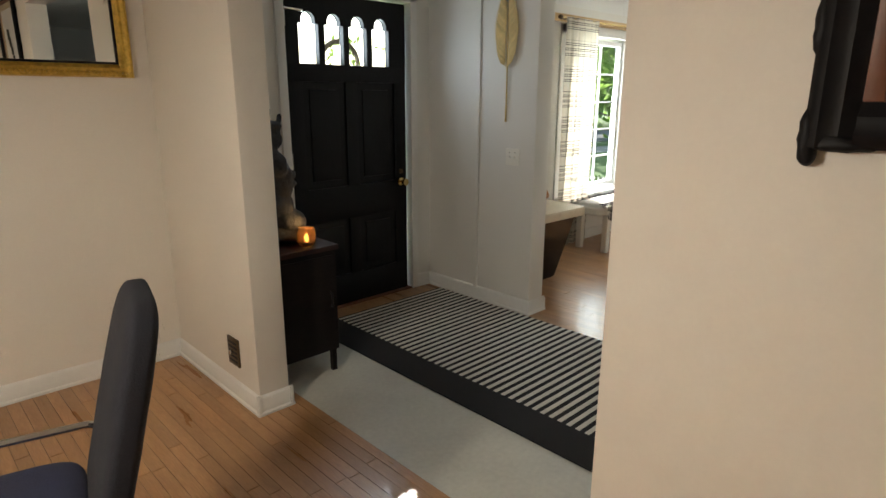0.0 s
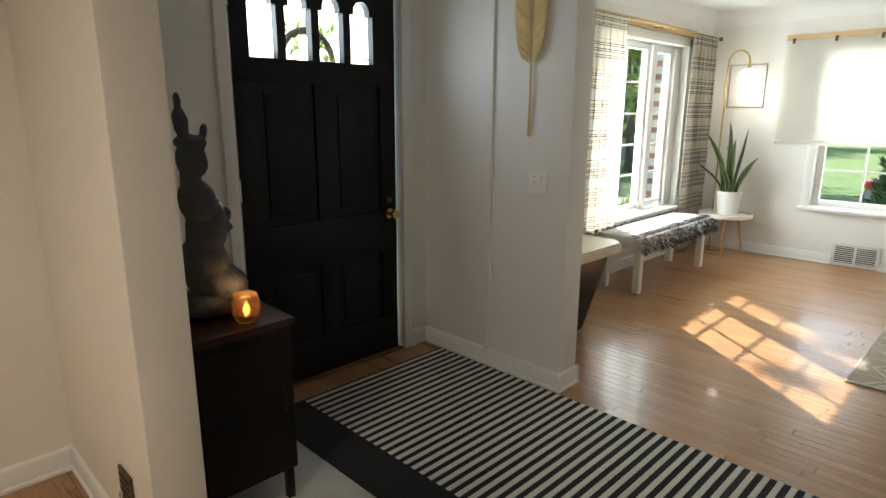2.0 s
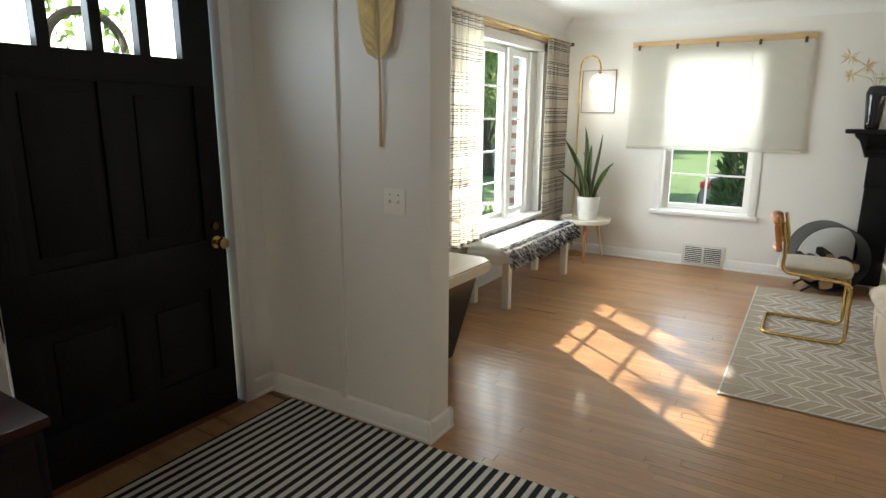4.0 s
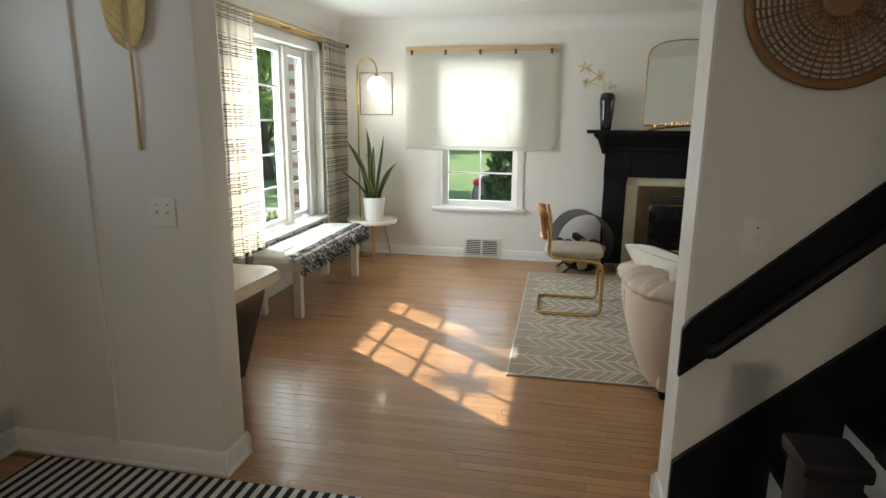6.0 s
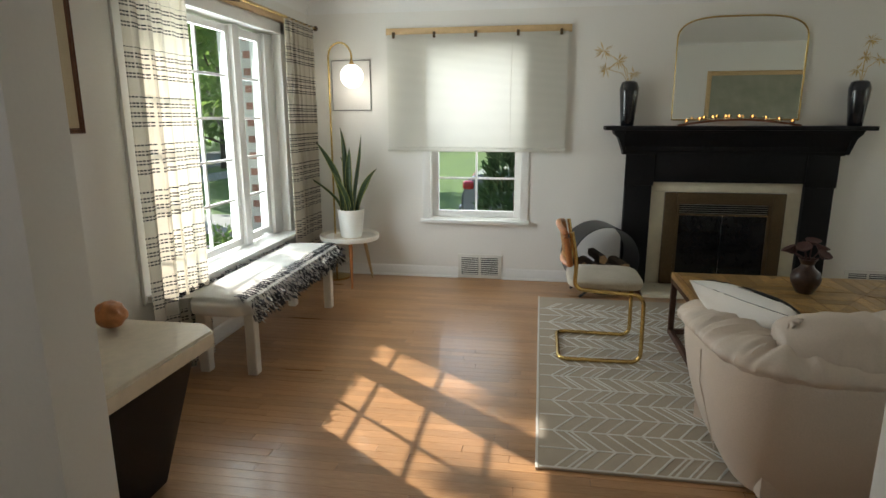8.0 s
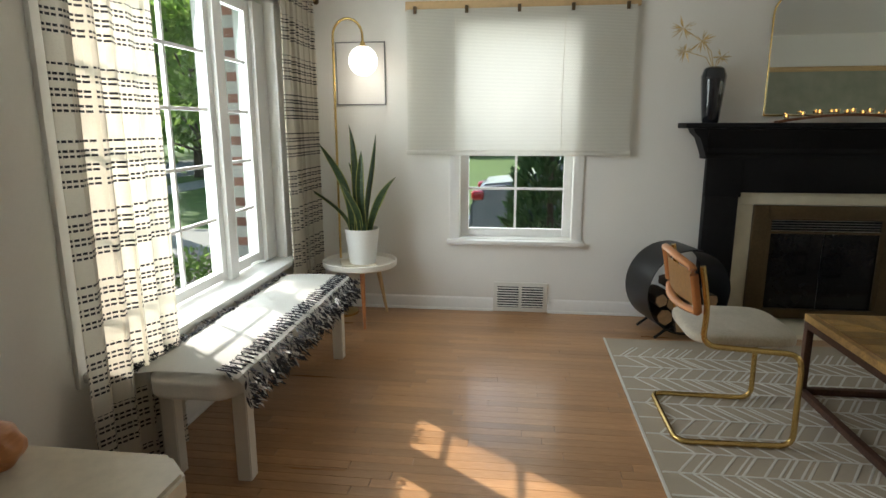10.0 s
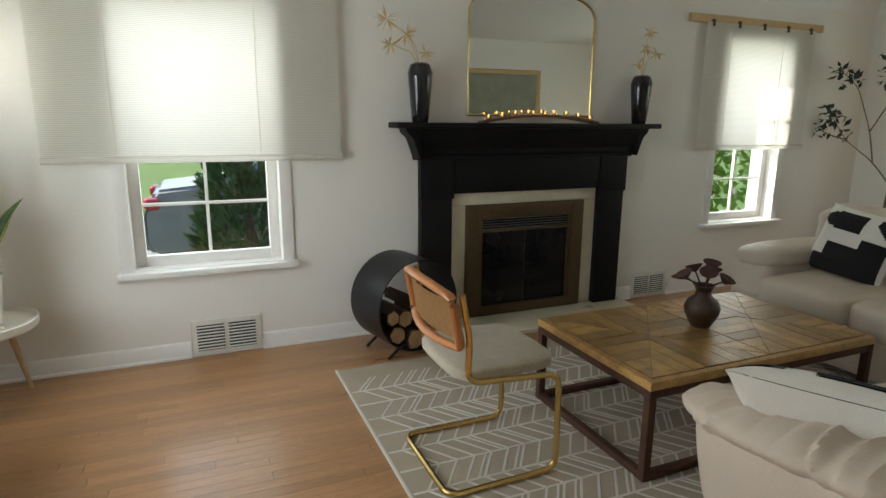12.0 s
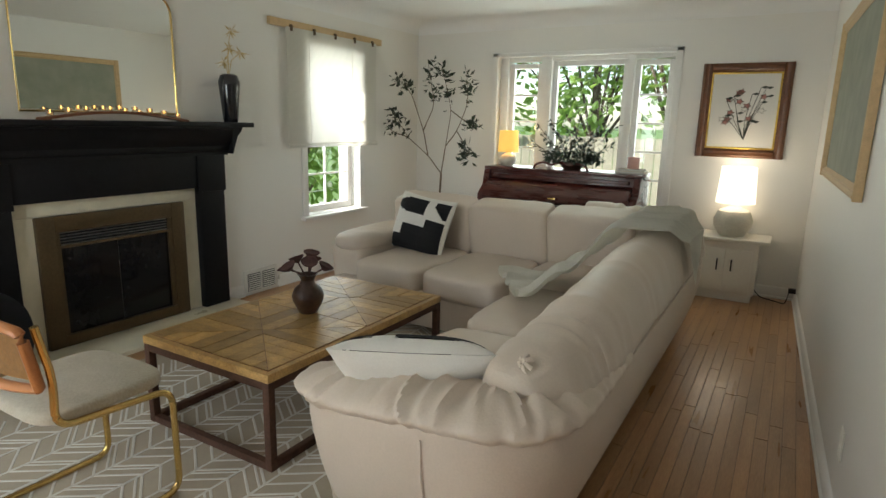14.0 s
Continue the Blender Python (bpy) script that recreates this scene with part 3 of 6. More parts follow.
for a, b in lites:
    p = part("pane", cube(a - 0.002, b + 0.002, 3.491, 3.496, 1.733, 2.06, 0), GLASS, door, "clear arched door light")
    p.visible_shadow = False
for a, b, za, zb in ((2.195, 2.53, 0.24, 0.66), (2.63, 2.965, 0.24, 0.66), (2.195, 2.53, 0.90, 1.62), (2.63, 2.965, 0.90, 1.62)):
    bm = cube(a - 0.01, b + 0.01, DY0 + 0.016, DY1 - 0.016, za - 0.01, zb + 0.01, 0)
    box(bm, a + 0.05, b - 0.05, DY0 + 0.008, DY1 - 0.008, za + 0.05, zb - 0.05, 0.007)
    part("panel", bm, BLACKDOOR, door)
for a, b, za, zb in ((2.00, 2.062, 0, 2.26), (3.098, 3.16, 0, 2.26), (2.00, 3.16, 2.188, 2.26)):
    part("door_casing", cube(a, b, 3.428, 3.60, za, zb - 0.001, 0.006), TRIM, door, "white painted door casing")
part("threshold", cube(2.06, 3.10, 3.44, 3.62, -0.004, 0.010, 0.003), CANDLEWOOD, door)
knob = part("door_knob", lathe([(0, 0), (0.030, 0.002), (0.030, 0.008), (0.012, 0.014), (0.011, 0.034), (0.024, 0.042), (0.030, 0.055), (0.026, 0.068), (0, 0.073)], 24), BRASS, door, "brass knob", pose(3.015, DY0, 0.885, 90, 0, 0))
part("lock_cylinder", lathe([(0, 0), (0.018, 0.001), (0.018, 0.012), (0, 0.014)], 18), BRONZE, door, "", pose(3.015, DY0, 0.965, 90, 0, 0))
for z in (0.3, 1.05, 1.95):
    part("hinge", sweep([(2.073, 3.455, z), (2.073, 3.455, z + 0.11)], 0.009), CHROME, door)
part("door_closer", sweep([(2.06, 3.44, 2.06), (2.20, 3.44, 2.055)], 0.008), CHROME, door)

# ---- entrance ----
setting("floor_entrance", cube(1.48, 3.262, -3.8, 3.25, -0.03, 0.001, 0), VINYL, "pale stone-look entrance floor", "floor")
rug = thing("entrance_rug", pose(0, 0, 0.001), "black and ivory striped flatweave entrance rug", "rug")
part("rug_base", cube(2.02, 3.255, 0.45, 3.27, 0, 0.009, 0.003), BLACKWOOL, rug)
y = 3.25
while y > 0.48:
    part("stripe", cube(2.245, 3.25, y - 0.024, y, 0.008, 0.0112, 0.001), WHITEWOOL, rug)
    y -= 0.0515

cab = thing("entrance_cabinet", pose(1.44, 2.61, 0), "dark espresso wooden cabinet on short legs beside the door", "cabinet")
part("body", cube(0, 0.38, 0, 0.42, 0.13, 0.715, 0.005), DARKWOOD, cab)
part("top", cube(-0.008, 0.395, -0.012, 0.43, 0.7155, 0.745, 0.006), DARKTOP, cab)
for a in (0.02, 0.35):
    for b in (0.02, 0.39):
        part("leg", prism([(a - 0.014, b - 0.014), (a + 0.014, b - 0.014), (a + 0.014, b + 0.014), (a - 0.014, b + 0.014)], "z", 0, 0.131), DARKWOOD, cab)
dr = part("door", cube(0.025, 0.355, -0.010, 0.0, 0.16, 0.69, 0.005), DARKWOOD, cab)
part("handle", sweep(rounded([(0.33, -0.008, 0.40), (0.33, -0.028, 0.40), (0.33, -0.028, 0.48), (0.33, -0.008, 0.48)], 0.01), 0.005), BLACKSTEEL, dr)

# carved stone kneeling figure, kept to one plain weathered mesh
bm = bmesh.new()
for cx, cz, sx, sy, sz, lean in ((0.02, 0.05, 0.145, 0.10, 0.05, 0), (0.035, 0.13, 0.115, 0.095, 0.075, 24), (-0.01, 0.21, 0.085, 0.085, 0.085, 0), (0.01, 0.33, 0.068, 0.072, 0.12, 8),
                                 (-0.012, 0.43, 0.058, 0.085, 0.075, 0), (-0.03, 0.50, 0.036, 0.036, 0.05, 0), (-0.02, 0.575, 0.052, 0.050, 0.068, 0), (-0.02, 0.635, 0.054, 0.056, 0.026, 0),
                                 (0.030, 0.665, 0.012, 0.020, 0.034, 14), (-0.045, 0.70, 0.026, 0.026, 0.052, -6), (-0.05, 0.76, 0.014, 0.014, 0.045, 0), (0.085, 0.37, 0.022, 0.026, 0.028, 0), (0.06, 0.31, 0.05, 0.03, 0.026, -28)):
    m2 = puff(0, 0, 0, sx, sy, sz, 2.4, 9, 0.007, 26, (1, 1, 1), Euler((0, radians(lean), 0)).to_matrix())
    for v in m2.verts:
        v.co += Vector((cx, 0, cz))
    me2 = bpy.data.meshes.new("lump")
    m2.to_mesh(me2)
    m2.free()
    bm.from_mesh(me2)
    bpy.data.meshes.remove(me2)
raw = link("statue", bm, STATUE, None, "", True, pose(1.62, 2.83, 0.745))
skin = raw.modifiers.new("skin", "REMESH")
skin.mode, skin.voxel_size, skin.use_smooth_shade = "VOXEL", 0.007, True
bpy.context.view_layer.update()
solid = bpy.data.meshes.new_from_object(raw.evaluated_get(bpy.context.evaluated_depsgraph_get()))
raw.modifiers.clear()
raw.data = solid
tagged(raw, "weathered dark grey carved stone statue on the cabinet", "statue")


def votive(x, y, z, h=0.085, r=0.042):
    v = thing("votive_candle", pose(x, y, z), "lit candle in an amber quilted glass holder", "candle holder", "votives in the entrance")
    part("glass", lathe([(0, 0), (r * 0.7, 0), (r, h * 0.25), (r * 1.02, h * 0.7), (r * 0.86, h), (r * 0.82, h), (r * 0.96, h * 0.68), (r * 0.93, h * 0.28), (0, 0.008)], 26), AMBERGLASS, v)
    part("flame", lathe([(0, 0), (0.010, 0.010), (0.012, 0.024), (0.005, 0.042), (0, 0.052)], 12, 0, 0, 0.022), FLAME, v)


votive(1.69, 2.685, 0.745, 0.10, 0.05)
votive(1.56, 2.90, 0.745, 0.09, 0.046)
lamp("votive_light", "POINT", pose(1.69, 2.685, 0.87), 0.16, (1.0, 0.55, 0.2), radius=0.02)

# dried palm spear on the stub wall
palm = thing("palm_spear", pose(3.292, 2.65, 1.36), "dried straw palm leaf spear hung on the wall", "wall decoration")
part("stem", sweep([(0, 0.008, 0), (-0.006, 0, 0.2), (-0.004, 0.004, 0.42), (0, 0.006, 0.80)], 0.007, 8, None, 1, 0.5), DRYLEAF, palm)
rng = random.Random(3)
for i in range(30):
    t = i / 29
    z = 0.36 + 0.40 * t
    L = 0.185 * (0.55 + 0.45 * math.sin(min(1.0, t * 1.7) * math.pi / 2)) * (1.0 - 0.62 * t)
    for s in (-1, 1):
        a = Vector((-0.006, 0.004, z))
        tip = a + Vector((-0.012, s * L * 0.82, L * 0.95))
        side = Vector((0, -0.6, s * 0.5)).normalized() * 0.013
        mid = a.lerp(tip, 0.5) + Vector((-0.006, 0, -0.008))
        b2 = bmesh.new()
        vs = [b2.verts.new(p) for p in (a, mid + side, tip, mid - side, mid + Vector((-0.004, 0, 0)))]
        for f in ((0, 1, 4), (1, 2, 4), (2, 3, 4), (3, 0, 4)):
            b2.faces.new([vs[k] for k in f])
        part("leaflet", b2, DRYLEAF, palm)

def switch_plate(m, w, toggles, label):
    s = thing("light_switch", m, label, "light switch")
    part("plate", cube(-w / 2, w / 2, -0.006, 0.0, -0.0585, 0.0585, 0.003), PLASTIC, s)
    for k in range(toggles):
        x = (k - (toggles - 1) / 2) * 0.046
        part("toggle", prism([(-0.006, -0.008), (-0.018, 0.004), (-0.016, 0.010), (-0.006, 0.008)], "x", x - 0.005, x + 0.005), PLASTIC, s)
        part("screw", cube(x - 0.003, x + 0.003, -0.0075, -0.005, 0.028, 0.034, 0.001), BRONZE, s)
    return s


switch_plate(pose(3.299, 2.588, 1.12, 0, 0, -90), 0.118, 2, "ivory double light switch plate on white wall")
switch_plate(pose(3.299, 0.44, 1.122, 0, 0, -90), 0.085, 1, "ivory single light switch plate above handrail")


# ---- stairs ----
st = thing("staircase", Matrix(), "black painted stair with white risers rising along the wall", "staircase")
RISE, RUN = 0.188, 0.205
for i in range(9):
    y1 = 0.52 - RUN * i
    part("riser", cube(2.36, 3.268, y1 - 0.02, y1, RISE * i + 0.002, RISE * (i + 1) - 0.028, 0.002), TRIM, st, "white painted riser")
    part("tread", cube(2.36, 3.268, y1 - RUN - 0.02, y1 + 0.025, RISE * (i + 1) - 0.028, RISE * (i + 1), 0.008), BLACK, st, "black painted tread")
    part("runner", cube(2.62, 3.02, y1 - RUN - 0.015, y1 + 0.03, RISE * (i + 1) - 0.03, RISE * (i + 1) + 0.006, 0.005), BLACKWOOL, st)
SL = 0.92
part("wall_stringer", prism([(0.63, 0.0), (0.63, 0.30), (-1.5, 0.30 + 2.13 * SL), (-1.5, 1.3), (0.3, 0.0)], "x", 3.27, 3.30, 0.003), BLACK, st, "black wall stringer")
part("open_stringer", prism([(0.60, 0.0), (0.60, 0.20), (-1.5, 0.20 + 2.1 * SL), (-1.5, 1.35), (0.22, 0.0)], "x", 2.33, 2.36, 0.003), BLACK, st)
bm = cube(2.255, 2.345, 0.55, 0.64, 0, 0.90, 0.006)
box(bm, 2.245, 2.355, 0.54, 0.65, 0.9005, 0.93, 0.008)
part("newel_post", bm, BLACK, st)
hand = thing("handrail", Matrix(), "black painted board handrail fixed to the stair wall", "handrail")
part("backboard", prism([(0.64, 0.625), (0.64, 0.80), (0.615, 0.835), (-1.5, 0.835 + 2.115 * SL), (-1.5, 0.625 + 2.14 * SL)], "x", 3.268, 3.299, 0.004), BLACK, hand)
part("grip", sweep(rounded([(3.27, 0.56, 0.735), (3.225, 0.56, 0.735), (3.225, 0.56 - 2.0, 0.765 + 2.0 * SL)], 0.03), 0.021, 12), BLACK, hand)

# woven basket tray over the switch
bk = thing("wall_basket", pose(3.285, 0.30, 1.84, 0, -90, 0), "round woven rattan basket tray hung on the wall", "basket")
for k in range(13):
    r = 0.035 + 0.0165 * k
    part("coil", sweep([(r * math.cos(a), r * math.sin(a), 0.02 - 0.02 * (r / 0.25) + 0.02 * (r / 0.25) ** 3) for a in [2 * math.pi * j / 36 for j in range(37)]], 0.0035 if k < 12 else 0.004, 6), RATTAN, bk)
bm = bmesh.new()
for j in range(48):
    a = 2 * math.pi * j / 48
    sweep([(r * math.cos(a), r * math.sin(a), 0.021 - 0.02 * (r / 0.25) + 0.02 * (r / 0.25) ** 3) for r in (0.02, 0.1, 0.18, 0.24)], 0.0028, 5, bm)
part("spokes", bm, RATTAN, bk)
part("rim", sweep([(0.248 * math.cos(a), 0.248 * math.sin(a), 0.022) for a in [2 * math.pi * j / 48 for j in range(49)]], 0.014, 8), RATTAN, bk)
part("centre", lathe([(0, 0.034), (0.03, 0.032), (0.055, 0.026), (0.055, 0.018), (0, 0.016)], 24), RATTAN, bk)


# ---- fireplace ----
fp = thing("fireplace", pose(7.58, -0.20, 0) @ Matrix.Diagonal((1, 0.957, 1, 1)), "black painted wooden mantel with cream marble surround", "fireplace")
for s in (-1, 1):
    part("pilaster", cube(-0.075, -0.001, s * 0.745 - 0.115, s * 0.745 + 0.115, 0.031, 0.93, 0.006), BLACK, fp)
    part("corner_block", cube(-0.085, -0.075, s * 0.745 - 0.125, s * 0.745 + 0.125, 0.90, 1.16, 0.004), BLACK, fp)
    part("marble_jamb", cube(-0.022, -0.001, s * 0.575 - 0.074, s * 0.575 + 0.073, 0.031, 0.843, 0.002), MARBLE, fp, "cream marble slab")
part("frieze", cube(-0.076, -0.001, -0.86, 0.86, 0.931, 1.20, 0.004), BLACK, fp)
part("marble_lintel", cube(-0.023, -0.001, -0.648, 0.648, 0.845, 0.965, 0.002), MARBLE, fp, "cream marble slab")
prof = [(0, 1.16), (-0.088, 1.16), (-0.088, 1.185), (-0.098, 1.195), (-0.098, 1.215), (-0.11, 1.235), (-0.125, 1.265), (-0.15, 1.295), (-0.155, 1.335), (-0.17, 1.35), (-0.17, 1.362), (0, 1.362)]
part("cornice", prism(prof, "y", -0.90, 0.90), BLACK, fp)
part("dentil_band", prism([(-0.10, 1.205), (-0.108, 1.205), (-0.108, 1.228), (-0.10, 1.228)], "y", -0.88, 0.88), BLACK, fp)
part("mantel_shelf", cube(-0.205, -0.001, -1.07, 1.07, 1.363, 1.398, 0.008), BLACK, fp)
for s in (-1, 1):
    part("shelf_bracket", prism([(s * 0.90, 1.17), (s * 0.90, 1.362), (s * 1.0, 1.362), (s * 0.985, 1.33), (s * 0.95, 1.30), (s * 0.93, 1.25)], "x", -0.15, -0.01), BLACK, fp)
part("hearth_slab", cube(-0.40, -0.001, -0.93, 0.70, 0.001, 0.030, 0.005), MARBLE, fp, "cream marble hearth")
ins = part("insert_frame", cube(-0.055, -0.02, -0.505, -0.40, 0.035, 0.842, 0.006), BRONZE, fp, "antique bronze fire screen frame")
part("frame_side", cube(-0.055, -0.02, 0.40, 0.505, 0.035, 0.842, 0.006), BRONZE, ins)
part("frame_top", cube(-0.056, -0.02, -0.40, 0.40, 0.742, 0.842, 0.006), BRONZE, ins)
part("frame_bottom", cube(-0.056, -0.02, -0.40, 0.40, 0.035, 0.105, 0.006), BRONZE, ins)
part("inner_bar", cube(-0.05, -0.03, -0.40, 0.40, 0.645, 0.662, 0.003), BRONZE, ins)
for s in (-1, 1):
    part("inner_bar", cube(-0.046, -0.024, s * 0.385 - 0.014, s * 0.385 + 0.014, 0.105, 0.742, 0.003), BRONZE, ins)
for k in range(4):
    part("louvre", cube(-0.040, -0.028, -0.37, 0.37, 0.668 + 0.018 * k, 0.680 + 0.018 * k, 0.002), BLACKSTEEL, ins)
part("glass_door", cube(-0.030, -0.022, -0.372, -0.002, 0.105, 0.645, 0.002), DARKGLASS, fp, "dark glass door")
part("glass_door", cube(-0.030, -0.022, 0.002, 0.372, 0.105, 0.645, 0.002), DARKGLASS, fp, "dark glass door")

# arched mirror
mr = thing("arched_mirror", pose(7.575, -0.215, 1.446), "brass edged mirror with a curved top above the mantel", "mirror")
W2, HS, HT = 0.492, 0.63, 0.81


def mirror_line(k):
    pts = [(-W2 * k, 0.0 if k == 1 else 0.010), (W2 * k, 0.0 if k == 1 else 0.010)]
    for i in range(25):
        t = i / 24 * math.pi
        c, s = math.cos(t), math.sin(t)
        pts.append((W2 * k * (abs(c) ** 0.55) * (1 if c > 0 else -1), HS + (HT - HS) * k * s ** 0.8))
    return pts


part("mirror_glass", prism(mirror_line(0.985), "x", -0.012, -0.004), MIRROR, mr, "silvered mirror glass")
loop = [Vector((-0.014, a, b)) for a, b in mirror_line(1)]
part("frame", sweep(loop + [loop[0]], 0.0065, 8), BRASS, mr, "thin brass frame")


def tall_vase(y, h, seed):
    v = thing("mantel_vase", pose(7.475, y, 1.398), "tall glossy black faceted vase with dried palm fans", "vase", "mantel vases")
    bm = lathe([(0, 0), (0.048, 0), (0.055, 0.02), (0.075, h * 0.7), (0.078, h * 0.84), (0.062, h * 0.97), (0.045, h), (0.038, h), (0.05, h * 0.9), (0, h * 0.86)], 10)
    part("vase_body", bm, BLACKCERAMIC, v)
    rng = random.Random(seed)
    for k, (dy, dz, sz) in enumerate(((0.10, 0.16, 1.0), (0.20, 0.10, 0.9), (-0.03, 0.06, 0.7), (0.22, 0.24, 1.0)) if seed == 1 else ((-0.02, 0.30, 0.9), (-0.10, 0.16, 0.8), (0.05, 0.08, 0.7), (0.0, 0.18, 0.7))):
        tip = Vector((-0.02, dy, h + dz))
        stem = part("dried_stem", sweep([(0, 0, h * 0.9), (0, dy * 0.3, h + dz * 0.6), tip], 0.0025, 6), DRYLEAF, v)
        def fan(r, t=tip):
            a = r.uniform(0, 2 * math.pi)
            return t, (0.3 * r.uniform(-1, 1), math.cos(a), math.sin(a) * 0.8)
        part("palm_fan", leafy(26, fan, 0.085 * sz, 0.005, seed * 10 + k), DRYLEAF, stem)


tall_vase(0.645, 0.36, 1)
tall_vase(-1.09, 0.345, 2)
cb = thing("candle_tray", pose(7.43, -0.215, 1.399), "arched red-brown wooden tray holding lit tealights", "candle holder")
arc_pts = [(-0.46 + 0.92 * i / 20, 0.012 + 0.045 * math.sin(math.pi * i / 20)) for i in range(21)]
part("tray", prism(arc_pts + [(a, b - 0.016) for a, b in arc_pts[::-1]], "x", -0.035, 0.035, 0.002), CANDLEWOOD, cb)
for y in (-0.43, 0.43):
    part("foot", cube(-0.03, 0.03, y - 0.02, y + 0.02, 0, 0.012, 0.002), CANDLEWOOD, cb)
for i in range(9):
    y = -0.40 + 0.1 * i
    z = 0.014 + 0.045 * math.sin(math.pi * (y + 0.46) / 0.92)
    c = part("tealight_cup", lathe([(0, 0), (0.016, 0), (0.021, 0.028), (0.019, 0.028), (0.015, 0.006), (0, 0.006)], 16, 0, y, z), CANDLEGLASS, cb, "clear glass tealight cup")
    part("flame", lathe([(0, 0), (0.005, 0.006), (0.005, 0.012), (0, 0.024)], 8, 0, y, z + 0.010), FLAME, c)


# ---- floor vents ----
def vent(y0, y1, z0, z1):
    v = thing("floor_vent", pose(7.58, 0, 0), "white painted steel wall register with louvres", "vent", "wall registers")
    part("frame", cube(-0.016, -0.001, y0, y1, z0, z1, 0.004), VENTSTEEL, v)
    m = (y0 + y1) / 2
    for a, b in ((y0 + 0.03, m - 0.012), (m + 0.012, y1 - 0.03)):
        # dark sheet on the closed plate, drawn for the shade behind the louvres
        part("shade_backing", cube(-0.019, -0.0155, a, b, z0 + 0.035, z1 - 0.03, 0), VENTSHADE, v)
        for k in range(8):
            z = z0 + 0.042 + (z1 - z0 - 0.075) * k / 7.6
            part("slat", prism([(-0.026, z), (-0.0175, z + 0.006), (-0.0175, z + 0.008), (-0.026, z + 0.002)], "y", a, b), VENTSTEEL, v)
    part("lever", cube(-0.034, -0.016, y0 - 0.014, y0 - 0.004, z0 + 0.07, z0 + 0.11, 0.002), VENTSTEEL, v)


vent(1.673, 2.072, 0.003, 0.228)
vent(-1.58, -1.225, 0.002, 0.208)


# ---- blinds ----
def blind(y0, y1, zb, r0, r1, label):
    b = thing("woven_blind", pose(7.555, 0, 0), label, "window blind", "blinds on the fireplace wall")
    part("wood_valance", cube(-0.014, 0.020, r0, r1, 2.165, 2.225, 0.004), LIGHTWOOD, b, "pale pine mounting board")
    part("screen", cube(-0.024, -0.0215, y0, y1, zb + 0.03, 2.17, 0), BLIND, b)
    part("bottom_roll", sweep([(-0.022, y0 - 0.005, zb + 0.02), (-0.022, y1 + 0.005, zb + 0.02)], 0.019, 12), BLIND, b)
    k = 5
    for i in range(k):
        y = y0 + 0.06 + (y1 - y0 - 0.12) * i / (k - 1)
        part("clip", cube(-0.032, -0.0145, y - 0.012, y + 0.012, 2.14, 2.19, 0.003), BRONZE, b)
    for y in (y0 + 0.30 * (y1 - y0), y0 + 0.78 * (y1 - y0)):
        part("cord", sweep([(-0.026, y, 2.15), (-0.026, y + 0.005, 1.6), (-0.026, y, zb + 0.04)], 0.0022, 6), WHITEPAINT, b)


blind(1.147, 2.706, 1.17, 1.122, 2.716, "cream woven roll blind half lowered on a pine board")
blind(-2.955, -1.737, 1.19, -3.06, -1.575, "cream woven roll blind lowered over the narrow window")


# ---- curtains ----
def curtain(x0, x1, y, z0, z1, folds, seed, label):
    rng = random.Random(seed)
    nx, nz = folds * 8, 26
    bm = bmesh.new()
    grid = []
    ph = [rng.uniform(-0.5, 0.5) for _ in range(folds + 2)]
    for j in range(nz + 1):
        t = j / nz
        row = []
        for i in range(nx + 1):
            s = i / nx
            a = s * folds * 2 * math.pi
            amp = (0.019 + 0.012 * ph[int(s * folds)]) * (0.45 + 0.55 * min(1, (1 - t) * 2.5))
            row.append(bm.verts.new((x0 + (x1 - x0) * s + 0.010 * math.sin(a * 2 + t * 2), y + amp * math.sin(a + 0.5 * math.sin(2.2 * t + s * 9)), z0 + (z1 - z0) * t)))
        grid.append(row)
    for r0, r1 in zip(grid, grid[1:]):
        for i in range(nx):
            bm.faces.new((r0[i], r0[i + 1], r1[i + 1], r1[i]))
    bmesh.ops.solidify(bm, geom=bm.faces[:], thickness=0.002)
    c = thing("curtain", Matrix(), label, "curtain", "curtains of the picture window")
    part("cloth", bm, CURTAIN, c)


curtain(4.93, 5.47, 3.33, 0.04, 2.245, 5, 1, "cream cotton curtain with dashed black stripes, drawn aside")
curtain(6.85, 7.41, 3.34, 0.04, 2.245, 6, 2, "cream cotton curtain with dashed black stripes in the corner")
rod = thing("curtain_rod", Matrix(), "thin brass curtain rod on a pine board", "curtain rod")
part("rod", sweep([(4.86, 3.345, 2.235), (7.50, 3.345, 2.235)], 0.009), BRASS, rod)
part("backing_board", cube(4.80, 7.10, 3.428, 3.45, 2.215, 2.285, 0.004), LIGHTWOOD, rod, "pale pine board")
for x in (4.85, 7.51):
    part("finial", lathe([(0, -0.02), (0.018, -0.014), (0.022, 0), (0.018, 0.014), (0, 0.02)], 16), BRONZE, rod, "", pose(x, 3.345, 2.235, 0, 90, 0))
for x in (4.95, 6.15, 7.45):
    part("bracket", sweep(rounded([(x, 3.43, 2.235), (x, 3.345, 2.222)], 0.01), 0.006), BRONZE, rod)


